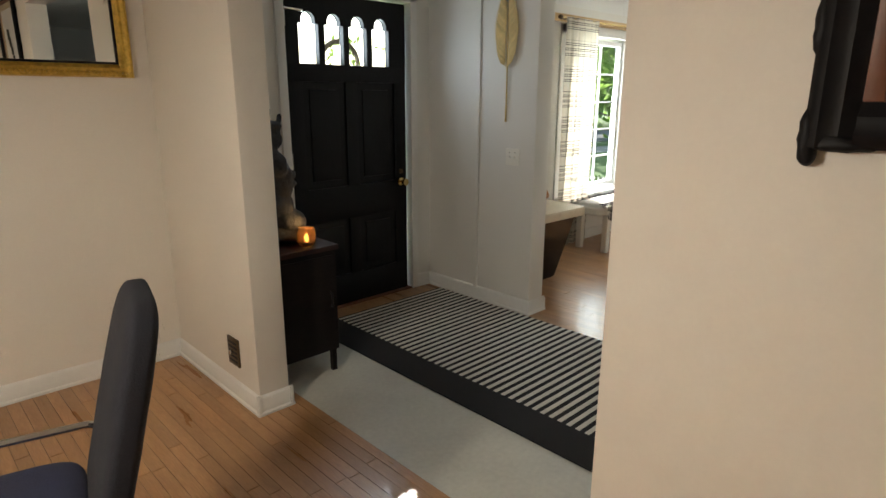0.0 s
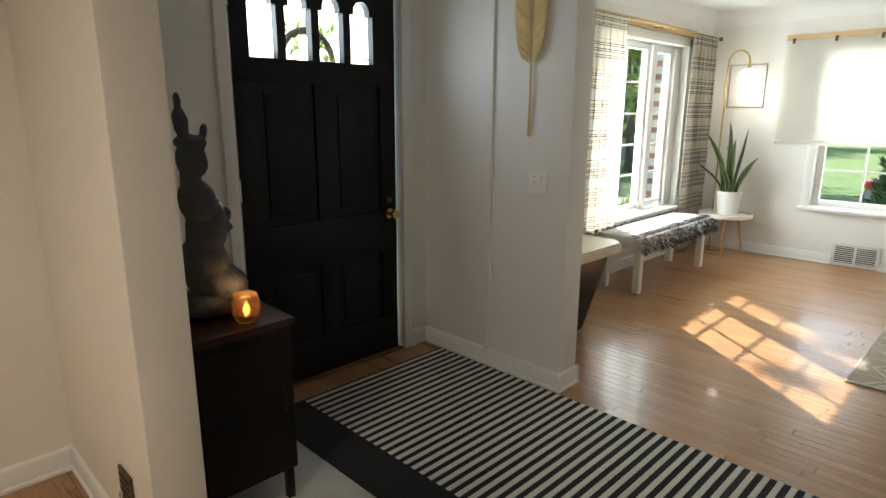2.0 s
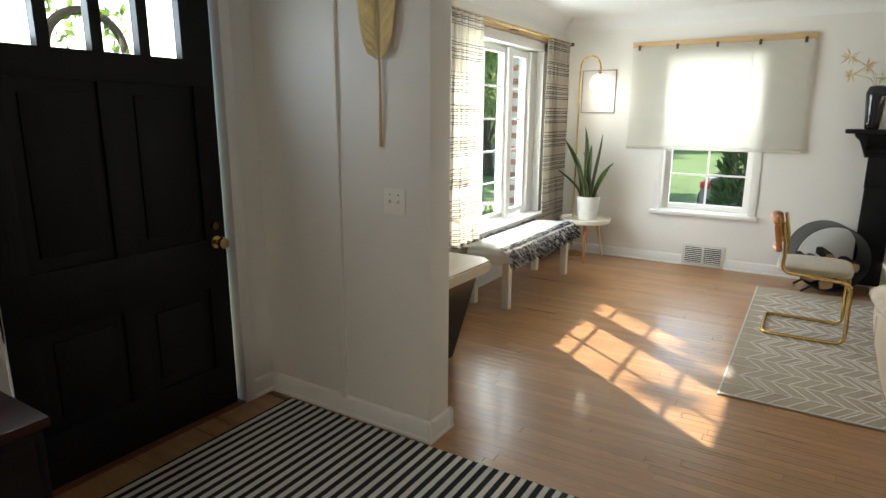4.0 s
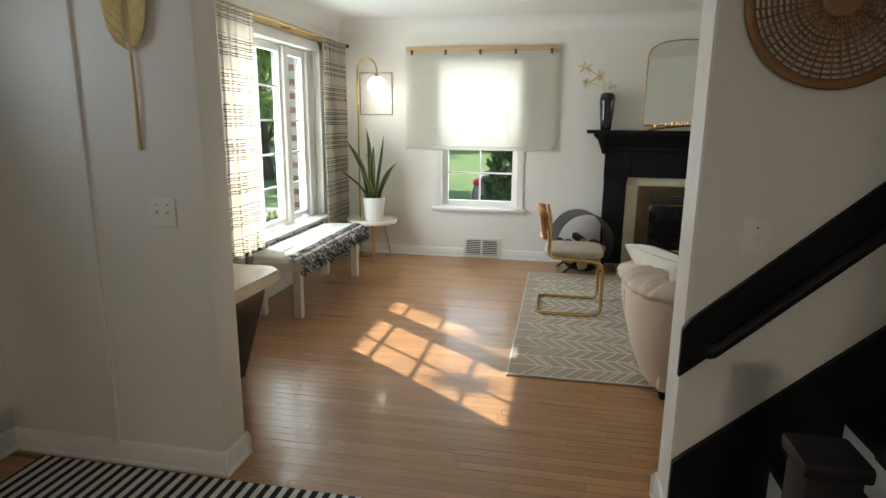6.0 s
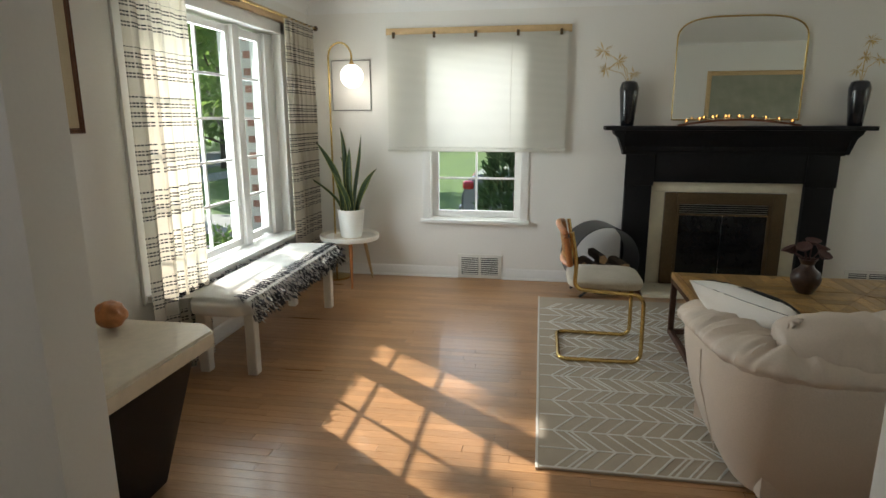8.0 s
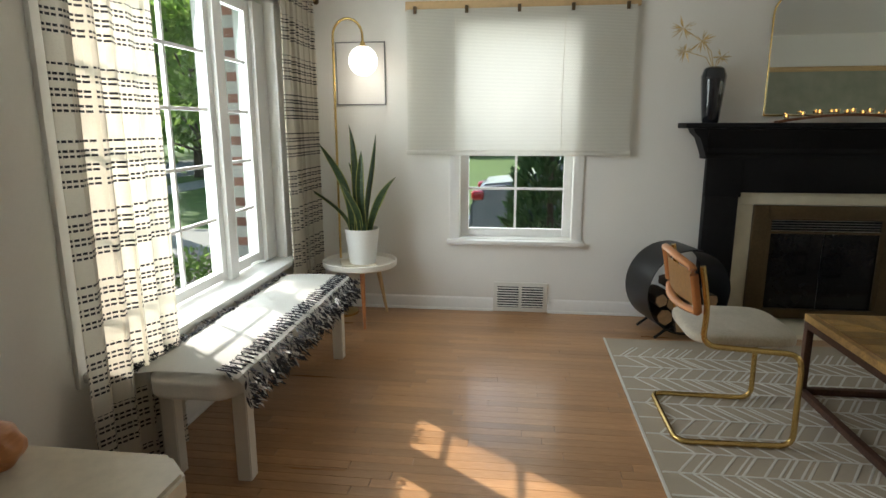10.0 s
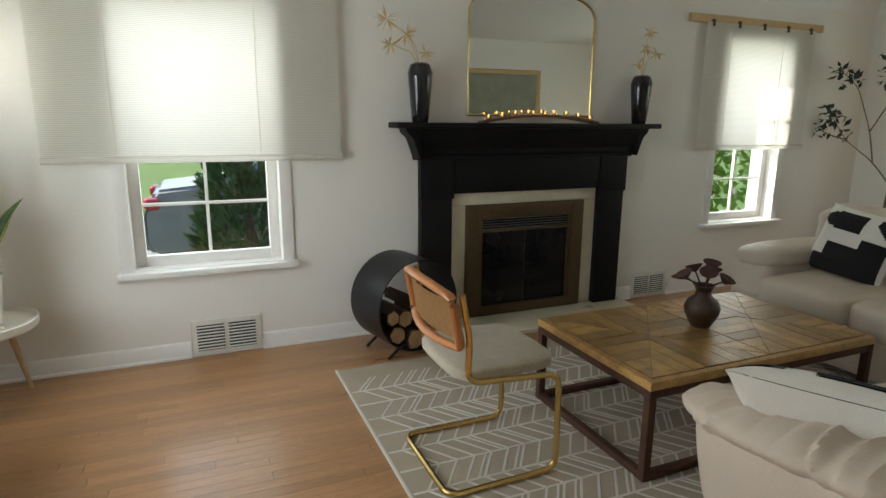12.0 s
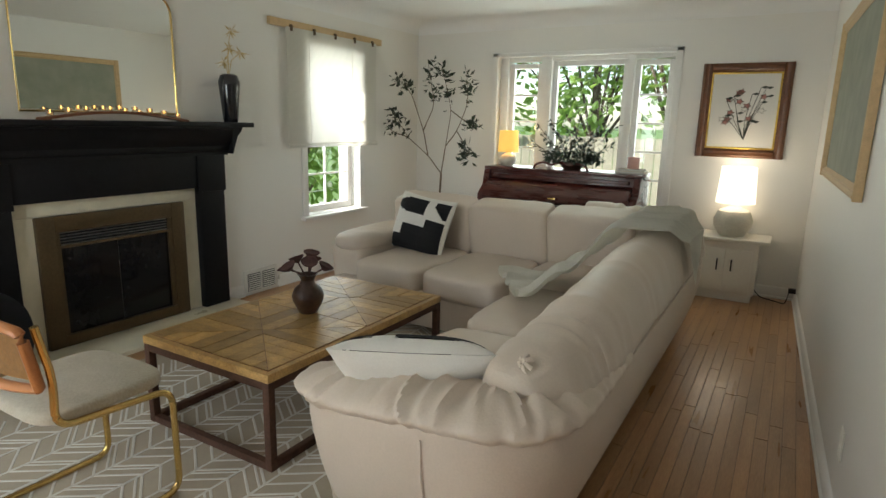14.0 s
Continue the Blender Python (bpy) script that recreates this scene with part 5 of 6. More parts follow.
def upholstery(path, profile, step=0.016, fold=0.0, freq=20.0, seed=0.0, caps=True):
    """Leather pulled along a path: profile(s, p, total) gives (inward, height) pairs; folds run across the path."""
    pts = resample(path, step)
    total = pts[-1][1]
    bm = bmesh.new()
    rings = []
    for i, (p, d) in enumerate(pts):
        t = (pts[min(i + 1, len(pts) - 1)][0] - pts[max(i - 1, 0)][0]).normalized()
        inward = Vector((-t.y, t.x, 0))
        prof = profile(d, p, total)
        mu, mz = sum(u for u, z in prof) / len(prof), sum(z for u, z in prof) / len(prof)
        ring = []
        for k, (u, z) in enumerate(prof):
            v = k / (len(prof) - 1)
            if fold:
                slow = noise.noise(Vector((d * 3.1 + seed, v * 1.2, 2.0)))
                q = noise.noise(Vector((d * freq + 1.6 * slow + seed, v * 1.7 + d * 1.5, seed)))
                g = fold * math.sin(math.pi * v) * (0.45 + 0.9 * max(0.0, slow + 0.3))
                w = g * (1.0 - 3.2 * abs(q)) + 0.010 * slow * math.sin(math.pi * v)
                e = Vector((u - mu, z - mz, 0)).normalized()
                u, z = u + e.x * w, z + e.y * w
            ring.append(bm.verts.new(p + inward * u + Vector((0, 0, z))))
        rings.append(ring)
    for a, b in zip(rings, rings[1:]):
        for k in range(len(a) - 1):
            bm.faces.new((a[k], b[k], b[k + 1], a[k + 1]))
    if caps:
        bm.faces.new(rings[0])
        bm.faces.new(rings[-1][::-1])
    bmesh.ops.recalc_face_normals(bm, faces=bm.faces)
    return bm


def smooth_step(a, b, x):
    t = min(1.0, max(0.0, (x - a) / (b - a)))
    return t * t * (3 - 2 * t)


def back_top(p):
    """Height of the back along its length: a little higher towards the corner."""
    return 0.775 + 0.11 * smooth_step(0.55, -1.1, p.y)


def dense(profile, m=3):
    """A profile with its corners rounded off and m points to a span."""
    out = []
    n = len(profile)
    for k in range(n - 1):
        p0, p1, p2, p3 = [Vector((*profile[min(n - 1, max(0, k + o))], 0)) for o in (-1, 0, 1, 2)]
        for i in range(m):
            t = i / m
            q = 0.5 * (2 * p1 + (p2 - p0) * t + (2 * p0 - 5 * p1 + 4 * p2 - p3) * t * t + (3 * p1 - p0 - 3 * p2 + p3) * t ** 3)
            out.append((q.x, q.y))
    return out + [profile[-1]]


def outer_profile(d, p, total):
    top = 0.545 + 0.045 * smooth_step(5.1, 4.5, p.x) if p.y > -2.3 else 0.60
    return dense([(0.13, 0.05), (0.090, 0.12), (0.035, 0.28), (0.004, 0.44), (0.0, top - 0.03), (0.012, top), (0.06, top + 0.004)])


def arm_profile(d, p, total):
    k = 0.30 + 0.70 * math.sqrt(min(1.0, d / 0.16))
    rise = 0.045 * smooth_step(5.1, 4.5, p.x)
    raw = [(0.05, 0.48), (-0.004, 0.532), (-0.022, 0.560), (0.004, 0.590), (0.07, 0.612), (0.15, 0.616), (0.23, 0.604), (0.275, 0.572), (0.292, 0.50), (0.27, 0.40)]
    return dense([(0.14 + (u - 0.14) * k, 0.55 + rise + (z - 0.55) * k) for u, z in raw])


def roll_profile(d, p, total):
    k = 0.30 + 0.70 * math.sqrt(min(1.0, d / 0.16))
    h = back_top(p)
    raw = [(0.06, -0.30), (0.004, 0.0), (-0.014, 0.12), (0.004, 0.42), (0.04, 0.75), (0.10, 0.95), (0.17, 1.0), (0.24, 0.92), (0.295, 0.68), (0.33, 0.20), (0.36, -0.45), (0.36, -0.85)]
    return dense([(0.17 + (u - 0.17) * k, 0.70 + (0.595 + (h - 0.595) * f - 0.70) * k) for u, f in raw])


outline = rounded([(5.10, 0.40, 0), (5.22, 0.66, 0), (BX - 0.01, 0.675, 0), (BX - 0.01, -2.47, 0), (5.3, -2.50, 0)], 0.36, 14)
part("outer_shell", upholstery(outline, outer_profile, 0.03, 0.0, caps=False), LEATHER, sf, "smooth cream leather outer panel")
part("near_arm_pad", upholstery(rounded([(5.235, 0.65, 0), (BX - 0.006, 0.668, 0), (BX - 0.006, -0.15, 0)], 0.36, 14), arm_profile, 0.012, 0.017, 17.0, 3.0), LEATHER, sf, "gathered leather arm pad")
part("back_roll", upholstery(rounded([(BX + 0.05, 0.50, 0), (BX + 0.008, 0.25, 0), (BX, -0.4, 0), (BX - 0.004, -2.455, 0), (5.1, -2.47, 0)], 0.34, 12), roll_profile, 0.014, 0.011, 9.0, 7.0), LEATHER, sf, "puffed leather back roll")
for a, b in ((0.36, -0.55), (-0.56, -1.42)):
    part("seat_cushion", puff(4.86, (a + b) / 2, 0.355, 0.37, (a - b) / 2, 0.105, 6, 26, 0.010, 7, (0.5, 2.2, 1)), LEATHER, sf)
part("seat_cushion", puff(4.92, -1.80, 0.36, 0.44, 0.40, 0.105, 6, 16, 0.008, 7), LEATHER, sf)
for a, b in ((5.34, 5.93), (5.932, 6.50)):
    part("seat_cushion", puff((a + b) / 2, -1.68, 0.36, (b - a) / 2, 0.42, 0.10, 7, 18, 0.006, 5, (1.6, 0.6, 1)), LEATHER, sf)
tl2 = Euler((radians(-12), 0, 0)).to_matrix()
for a, b in ((4.72, 5.32), (5.32, 5.96), (5.96, 6.66)):
    part("back_cushion", puff((a + b) / 2, -2.17, 0.63, (b - a) / 2 + 0.006, 0.13, 0.225, 9, 22, 0.009, 4, (1.6, 1, 0.7), tl2), LEATHER, sf)
part("far_arm_pad", puff(6.655, -1.84, 0.535, 0.16, 0.46, 0.075, 3.6, 20, 0.010, 8, (0.5, 2.0, 0.8)), LEATHER, sf)
bm = bmesh.new()
for k in range(7):
    a = 2 * math.pi * k / 7
    c, sn = math.cos(a), math.sin(a)
    sweep([(0.045 * c, 0.045 * sn, -0.012), (0.026 * c, 0.026 * sn, 0.004), (0.012 * c, 0.012 * sn, 0.012), (0, 0, 0.004)], 0.012, 8, bm, 0.7, 0.6)
part("button_gather", bm, LEATHER, sf, "knotted leather gather", pose(4.455, 0.430, 0.742, -38, 22, 0) @ Matrix.Diagonal((0.62, 0.8, 0.7, 1)))
for x, y in ((BX + 0.16, 0.45), (5.02, 0.45), (BX + 0.16, -2.3), (6.66, -2.3), (6.66, -1.55), (5.2, -1.6)):
    part("foot", lathe([(0.03, 0.0), (0.035, 0.05), (0, 0.056)], 16, x, y, 0.012 if x > 4.55 and y > -1.75 else 0), BLACK, sf)
line = [p + Vector((0, 0, outer_profile(d, p, 0)[15][1])) for p, d in resample(outline, 0.05) if p.x < 4.9 or p.y > 0]
part("seam_piping", sweep(line, 0.003, 6), LEATHER, sf)
part("panel_seam", sweep([(4.66, 0.676, 0.545), (4.66, 0.668, 0.40), (4.66, 0.628, 0.26), (4.66, 0.585, 0.10)], 0.0025, 6), LEATHER, sf)


def cushion(m, w, h, label, inside):
    """A square pillow; inside(x, z), in halves of its size, says where the front is black."""
    c = thing("throw_pillow", m, label, "pillow", "black and cream pillows")

    def bulge(x, z):
        k = (1 - abs(x) ** 3.2) * (1 - abs(z) ** 3.2)
        return 0.088 * max(0.0, k) ** 0.55 + 0.006 * noise.noise(Vector((x * 2.4, z * 2.4, w))) * k

    def shape(x, z):
        pull = 1 - 0.07 * (1 - abs(z) ** 2) * abs(x) ** 2, 1 - 0.07 * (1 - abs(x) ** 2) * abs(z) ** 2
        return x * w / 2 * pull[0], z * h / 2 * pull[1]
    n = 36
    for nm, want, material, tag in (("cover", False, COTTON, ""), ("black_patch", True, BLACKWOOL, "black quilted patch")):
        bm = bmesh.new()
        bag = {}

        def vert(i, j, s):
            if (i, j, s) not in bag:
                x, z = -1 + 2 * i / n, -1 + 2 * j / n
                a, b = shape(x, z)
                rib = 0.0022 * math.sin(z * 40) if want else 0.0
                bag[i, j, s] = bm.verts.new((a, s * (bulge(x, z) + 0.001 + (0.002 + rib if want else 0)), b))
            return bag[i, j, s]
        for i in range(n):
            for j in range(n):
                x, z = -1 + (2 * i + 1) / n, -1 + (2 * j + 1) / n
                if inside(x, z) == want:
                    bm.faces.new((vert(i, j, -1), vert(i + 1, j, -1), vert(i + 1, j + 1, -1), vert(i, j + 1, -1)))
                if not want:
                    bm.faces.new((vert(i, j, 1), vert(i, j + 1, 1), vert(i + 1, j + 1, 1), vert(i + 1, j, 1)))
        part(nm, bm, material, c, tag)
    return c


def blots(x, z):
    """Black shapes: a rounded bar at the top, a corner, and a stepped block below."""
    if z > 0.86 or abs(x) > 0.97:
        return False
    bar = z > 0.28 and x < 0.20 and (x - 0.02) ** 2 / 0.95 + (z - 0.56) ** 2 / 0.09 < 1.0
    corner = x > 0.52 and z > 0.30 and x + z > 1.15
    block = z < -0.10 and x > -0.42 or (z < 0.16 and x > 0.36) or (z < -0.52 and x > -0.80)
    return bar or corner or block


cushion(pose(6.27, -1.86, 0.655, -20, 5, 172), 0.54, 0.46, "cream pillow with bold black blocks on the far sofa end", blots)
cushion(pose(4.87, 0.38, 0.605, -52, 0, 28), 0.54, 0.42, "cream pillow with black blocks leaning on the near arm", blots)

# knitted throw over the corner
bl = thing("knit_blanket", Matrix(), "cream ribbed chenille blanket draped over the sofa corner", "blanket")
def sofa_top(x, y):
    """Height of the sofa under the blanket: the long back, the corner and the seats."""
    def ramp(keys, t):
        for (a, p), (b, q) in zip(keys, keys[1:]):
            if t <= b:
                k = min(1.0, max(0.0, (t - a) / (b - a)))
                return p + (q - p) * k * k * (3 - 2 * k)
        return keys[-1][1]
    along = ramp([(-0.30, 0.45), (-0.03, 0.82), (0.08, 0.895), (0.30, 0.895), (0.54, 0.66), (0.74, 0.485)], x - BX)
    across = ramp([(0.0, 0.87), (0.34, 0.87), (0.56, 0.62), (0.68, 0.485)], y + 2.40)
    return max(along, across)


bm = bmesh.new()
grid = []
NU, NV = 70, 110
for j in range(NV + 1):
    v = -1 + 2 * j / NV
    row = []
    for i in range(NU + 1):
        u = i / NU
        half = 0.44 - 0.14 * u + 0.03 * noise.noise(Vector((u * 4, v, 3)))
        x = 4.20 + 0.98 * u - 0.56 * half * v + 0.03 * noise.noise(Vector((v * 4, 5.0, u)))
        y = -1.78 + 0.70 * u + 0.82 * half * v
        fold = 0.024 * (1 + math.sin(v * 10 + 2.2 * math.sin(u * 3.5))) * (0.55 + 0.6 * u) + 0.022 * noise.noise(Vector((u * 6, v * 4, 1)))
        z = sofa_top(x, y) + 0.022 + fold + 0.0035 * (j % 2)
        if x < 4.25:
            x, z = 4.25 - 0.12 * (4.25 - x), 0.86 + fold * 0.3 - 0.9 * (4.25 - x)
        row.append(bm.verts.new((x, y, z)))
    grid.append(row)
for r0, r1 in zip(grid, grid[1:]):
    for i in range(NU):
        bm.faces.new((r0[i], r0[i + 1], r1[i + 1], r1[i]))
bmesh.ops.solidify(bm, geom=bm.faces[:], thickness=0.010)
part("knit", bm, KNIT, bl)


# ---- far end of the room ----
pn = thing("piano", pose(4.97, -3.76, 0), "dark red mahogany spinet piano under the back window", "piano")
part("case", cube(0.03, 1.50, 0.005, 0.34, 0.08, 0.99, 0.006), MAHOGANY, pn)
part("lid", cube(-0.005, 1.535, -0.004, 0.37, 0.9905, 1.02, 0.008), MAHOGANY, pn)
for x in (0.0, 1.47):
    part("side_cheek", prism([(0.0, 0.0), (0.56, 0.0), (0.56, 0.58), (0.52, 0.62), (0.52, 0.76), (0.42, 0.84), (0.38, 0.99), (0.0, 0.99)], "x", x, x + 0.06, 0.006), MAHOGANY, pn)
part("fallboard", prism([(0.34, 0.80), (0.50, 0.72), (0.53, 0.74), (0.53, 0.80), (0.46, 0.87), (0.34, 0.91)], "x", 0.061, 1.469, 0.006), MAHOGANY, pn)
part("key_bed", cube(0.061, 1.469, 0.34, 0.54, 0.58, 0.70, 0.006), MAHOGANY, pn)
part("music_ledge", cube(0.10, 1.43, 0.341, 0.39, 0.925, 0.955, 0.005), MAHOGANY, pn)
bm = sweep(rounded([(0.50, 0.30, 1.02), (0.52, 0.30, 1.06), (0.60, 0.30, 1.085), (0.68, 0.30, 1.06), (0.77, 0.30, 1.09), (0.86, 0.30, 1.06), (0.94, 0.30, 1.085), (1.02, 0.30, 1.06), (1.04, 0.30, 1.02)], 0.03), 0.011, 8)
part("scrolled_rest", bm, MAHOGANY, pn)
part("lock_plate", cube(0.72, 0.79, 0.531, 0.535, 0.76, 0.775, 0.001), BRASS, pn)


def table_lamp(m, label, r_body, h_body, r_shade, h_shade, shade_mat, power, color, body_mat):
    t = thing("table_lamp", m, label, "table lamp")
    part("body", lathe([(0, 0), (r_body * 0.62, 0), (r_body * 0.66, 0.008), (r_body * 0.95, h_body * 0.3), (r_body, h_body * 0.55), (r_body * 0.8, h_body * 0.85), (r_body * 0.3, h_body * 0.98), (r_body * 0.22, h_body * 1.06), (0, h_body * 1.06)], 32), body_mat, t)
    z = h_body * 1.12
    part("neck", sweep([(0, 0, h_body), (0, 0, z + h_shade * 0.3)], 0.008), BRASS, t)
    part("shade", lathe([(r_shade * 1.0, z), (r_shade * 0.88, z + h_shade), (r_shade * 0.87, z + h_shade), (r_shade * 0.985, z)], 36), shade_mat, t, "glowing fabric drum shade")
    part("bulb", lathe([(0, z + h_shade * 0.3), (0.022, z + h_shade * 0.4), (0.03, z + h_shade * 0.55), (0, z + h_shade * 0.72)], 14), GLOBE, t)
    lamp("table_lamp_light", "POINT", m @ Matrix.Translation((0, 0, z + h_shade + 0.03)), power, color, radius=0.03)
    lamp("table_lamp_light", "POINT", m @ Matrix.Translation((0, 0, z - 0.01)), power * 0.6, color, radius=0.03)


table_lamp(pose(6.33, -3.56, 1.02), "small stoneware lamp with lit amber shade on piano", 0.085, 0.125, 0.105, 0.21, SHADEAMBER, 0.55, (1.0, 0.75, 0.42), STONEWARE)
ns = thing("nightstand", pose(4.235, -3.60, 0), "cream painted bedside cabinet with two doors", "cabinet")
part("top", cube(-0.32, 0.31, -0.19, 0.20, 0.515, 0.545, 0.006), WHITEPAINT, ns)
part("body", cube(-0.245, 0.245, -0.18, 0.155, 0.07, 0.514, 0.005), WHITEPAINT, ns)
part("plinth", cube(-0.225, 0.225, -0.17, 0.13, 0, 0.07, 0.004), WHITEPAINT, ns)
for s in (-1, 1):
    d = part("door", cube(min(0.004 * s, 0.205 * s), max(0.004 * s, 0.205 * s), 0.1555, 0.168, 0.09, 0.45, 0.004), WHITEPAINT, ns)
    part("handle", sweep(rounded([(0.055 * s, 0.166, 0.27), (0.055 * s, 0.19, 0.27), (0.055 * s, 0.19, 0.36), (0.055 * s, 0.166, 0.36)], 0.012), 0.006), BLACKSTEEL, d)
part("drawer_line", cube(-0.235, 0.235, 0.1555, 0.160, 0.462, 0.505, 0.003), WHITEPAINT, ns)
table_lamp(pose(4.22, -3.60, 0.545), "white textured stoneware lamp with lit drum shade", 0.155, 0.25, 0.155, 0.30, SHADEWHITE, 0.55, (1.0, 0.85, 0.62), STONEWARE)

pic = flat_frame("flower_picture", pose(4.265, -3.798, 1.59, 0, 0, 180), 0.69, 0.79, 0.075, 0.035, WALNUT, "line drawing of pink flowers in a walnut and gilt frame", "picture", PAPER, "white paper", liner=(GOLD, 0.014))
rng = random.Random(31)
for k in range(15):
    a, b = rng.uniform(-0.16, 0.16), rng.uniform(-0.10, 0.16)
    pet = [(a + 0.035 * math.cos(t) * (0.7 + 0.3 * math.cos(5 * t)), b + 0.028 * math.sin(t) * (0.7 + 0.3 * math.cos(5 * t))) for t in [2 * math.pi * i / 15 for i in range(15)]]
    part("drawn_flower", prism(pet, "y", -0.0085, -0.0075), PINK if k % 3 else PAPER, pic)
    part("drawn_outline", sweep([(x * 1.0, -0.0088, z) for x, z in pet + [pet[0]]], 0.0016, 5), INK, pic)
for k in range(12):
    a, b = rng.uniform(-0.15, 0.17), rng.uniform(-0.16, 0.2)
    part("drawn_stem", sweep([(0.03, -0.008, -0.24), (a * 0.4, -0.008, b * 0.3 - 0.12), (a, -0.008, b)], 0.0022, 5), INK, pic)
    part("drawn_leaf", prism([(a, b), (a + 0.03, b + 0.012), (a + 0.055, b + 0.004), (a + 0.025, b - 0.012)], "y", -0.0092, -0.0082), INK, pic)

# large faded landscape along the long wall
flat_frame("large_painting", pose(3.609, -1.85, 1.63, 0, 0, 92.2), 1.75, 0.95, 0.06, 0.035, LIGHTWOOD, "large faded green painting in a pale gilt frame", "painting", LANDSCAPE, "faded green landscape")

ol = thing("wall_outlet", pose(3.554, -0.47, 0.32, 0, 0, 92.2), "ivory wall outlet plate near the floor", "outlet")
part("plate", cube(-0.036, 0.036, -0.006, 0, -0.058, 0.058, 0.003), PLASTIC, ol)
for z in (-0.022, 0.022):
    part("socket", cube(-0.014, 0.014, -0.0085, -0.005, z - 0.014, z + 0.014, 0.003), PLASTIC, ol)
cordpts = [(3.73, -3.55, 0.14), (3.75, -3.5, 0.03), (3.8, -3.62, 0.012), (3.95, -3.7, 0.012), (4.1, -3.76, 0.2)]
lc = thing("lamp_cord", Matrix(), "dark lamp cord plugged in by the baseboard", "cord")
part("cable", sweep(rounded(cordpts, 0.05), 0.004, 6), BLACKSTEEL, lc)
part("plug", cube(3.684, 3.74, -3.575, -3.535, 0.12, 0.16, 0.005), BLACKSTEEL, lc)

# bare branching tree in the corner
tr = thing("indoor_tree", pose(6.95, -3.28, 0), "slender artificial olive tree with sparse dark leaves", "tree")
part("pot", lathe([(0, 0), (0.12, 0), (0.15, 0.25), (0.155, 0.26), (0.14, 0.26), (0, 0.24)], 28), STONEWARE, tr)
part("trunk", sweep([(0, 0, 0.2), (0.01, 0.0, 0.6), (-0.01, 0.01, 0.92)], 0.014, 8, None, 1, 0.75), TWIG, tr)
rng = random.Random(14)
twigs = [[(-0.01, 0.01, 0.92), (0.14, 0.03, 1.10), (0.38, 0.06, 1.28), (0.56, 0.08, 1.55)], [(-0.01, 0.01, 0.92), (-0.05, 0.0, 1.2), (-0.12, 0.02, 1.55), (-0.02, 0.04, 1.95)],
         [(0.14, 0.03, 1.10), (0.18, 0.06, 1.35), (0.34, 0.05, 1.72), (0.50, 0.06, 1.86)], [(-0.05, 0.0, 1.2), (-0.20, 0.04, 1.35), (-0.32, 0.05, 1.62), (-0.30, 0.06, 1.92)],
         [(0.18, 0.06, 1.35), (0.06, 0.05, 1.60), (0.14, 0.06, 2.02)], [(0.38, 0.06, 1.28), (0.56, 0.06, 1.32), (0.70, 0.08, 1.44)], [(-0.12, 0.02, 1.55), (-0.28, 0.03, 1.45), (-0.40, 0.05, 1.40)],
         [(-0.20, 0.04, 1.35), (-0.30, 0.05, 1.22), (-0.34, 0.06, 1.10)]]
for k, tw in enumerate(twigs):
    t = part("branch", sweep(rounded(tw, 0.08), 0.006, 6, None, 1, 0.4), TWIG, tr)
    segs = [Vector(p) for p in tw]

    def along(r, s=segs):
        i = r.randrange(max(0, len(s) - 2), len(s) - 1)
        return s[i].lerp(s[i + 1], r.random() ** 0.6) + Vector((r.uniform(-0.06, 0.06), r.uniform(-0.05, 0.05), r.uniform(-0.05, 0.05))), (r.uniform(-1, 1), r.uniform(-1, 1), r.uniform(-0.4, 1))
    part("leaves", leafy(44, along, 0.085, 0.019, 40 + k), DARKLEAF, t)

gp = thing("greenery", pose(5.66, -3.57, 1.02), "bushy mixed greenery arrangement on top of the piano", "plant")
part("bowl", lathe([(0, 0), (0.08, 0), (0.12, 0.05), (0.12, 0.075), (0.11, 0.075), (0, 0.03)], 24), BROWNCERAMIC, gp)


def bush(r):
    a, b = r.uniform(0, 2 * math.pi), r.random() ** 0.5
    p = Vector((0.27 * b * math.cos(a), 0.12 * b * math.sin(a), 0.08 + 0.28 * r.random() * (1.15 - b)))
    return p, (p.x, p.y, p.z * 0.8)


part("foliage", leafy(620, bush, 0.065, 0.013, 70), DARKLEAF, gp)
for k in range(12):
    a = 2 * math.pi * k / 12
    e = Vector((0.40 * math.cos(a), 0.12 * math.sin(a), 0.24 + 0.22 * abs(math.sin(a * 1.7))))
    part("sprig", sweep([(0, 0, 0.06), e * 0.6, e], 0.003, 5), TWIG, gp)
    part("sprig_leaves", leafy(16, lambda r, q=e: (q * r.uniform(0.6, 1.02), q), 0.06, 0.011, 90 + k), DARKLEAF, gp)
for k, (w, d, h) in enumerate(((0.26, 0.19, 0.022), (0.23, 0.17, 0.018))):
    bk2 = thing("book", pose(5.10, -3.58, 1.0205 + 0.0225 * k, 0, 0, 6 * k), "pale book lying flat on the piano", "book", "stacked books")
    part("cover", cube(-w / 2, w / 2, -d / 2, d / 2, 0, h, 0.003), FENCEWOOD if k else STONETOP, bk2)
    part("pages", cube(-w / 2 + 0.004, w / 2 - 0.004, -d / 2 + 0.003, d / 2 + 0.001, 0.003, h - 0.003, 0), PAPER, bk2)
tagged(link("pillar_candle", lathe([(0, 0), (0.05, 0), (0.052, 0.004), (0.052, 0.10), (0.048, 0.105), (0, 0.098)], 28), mat("blush_wax", (0.62, 0.36, 0.32), 0.5, 0.05, 5, 0.05, 40), None, "", True, pose(5.09, -3.58, 1.0615)), "blush pink pillar candle on stacked books", "candle")


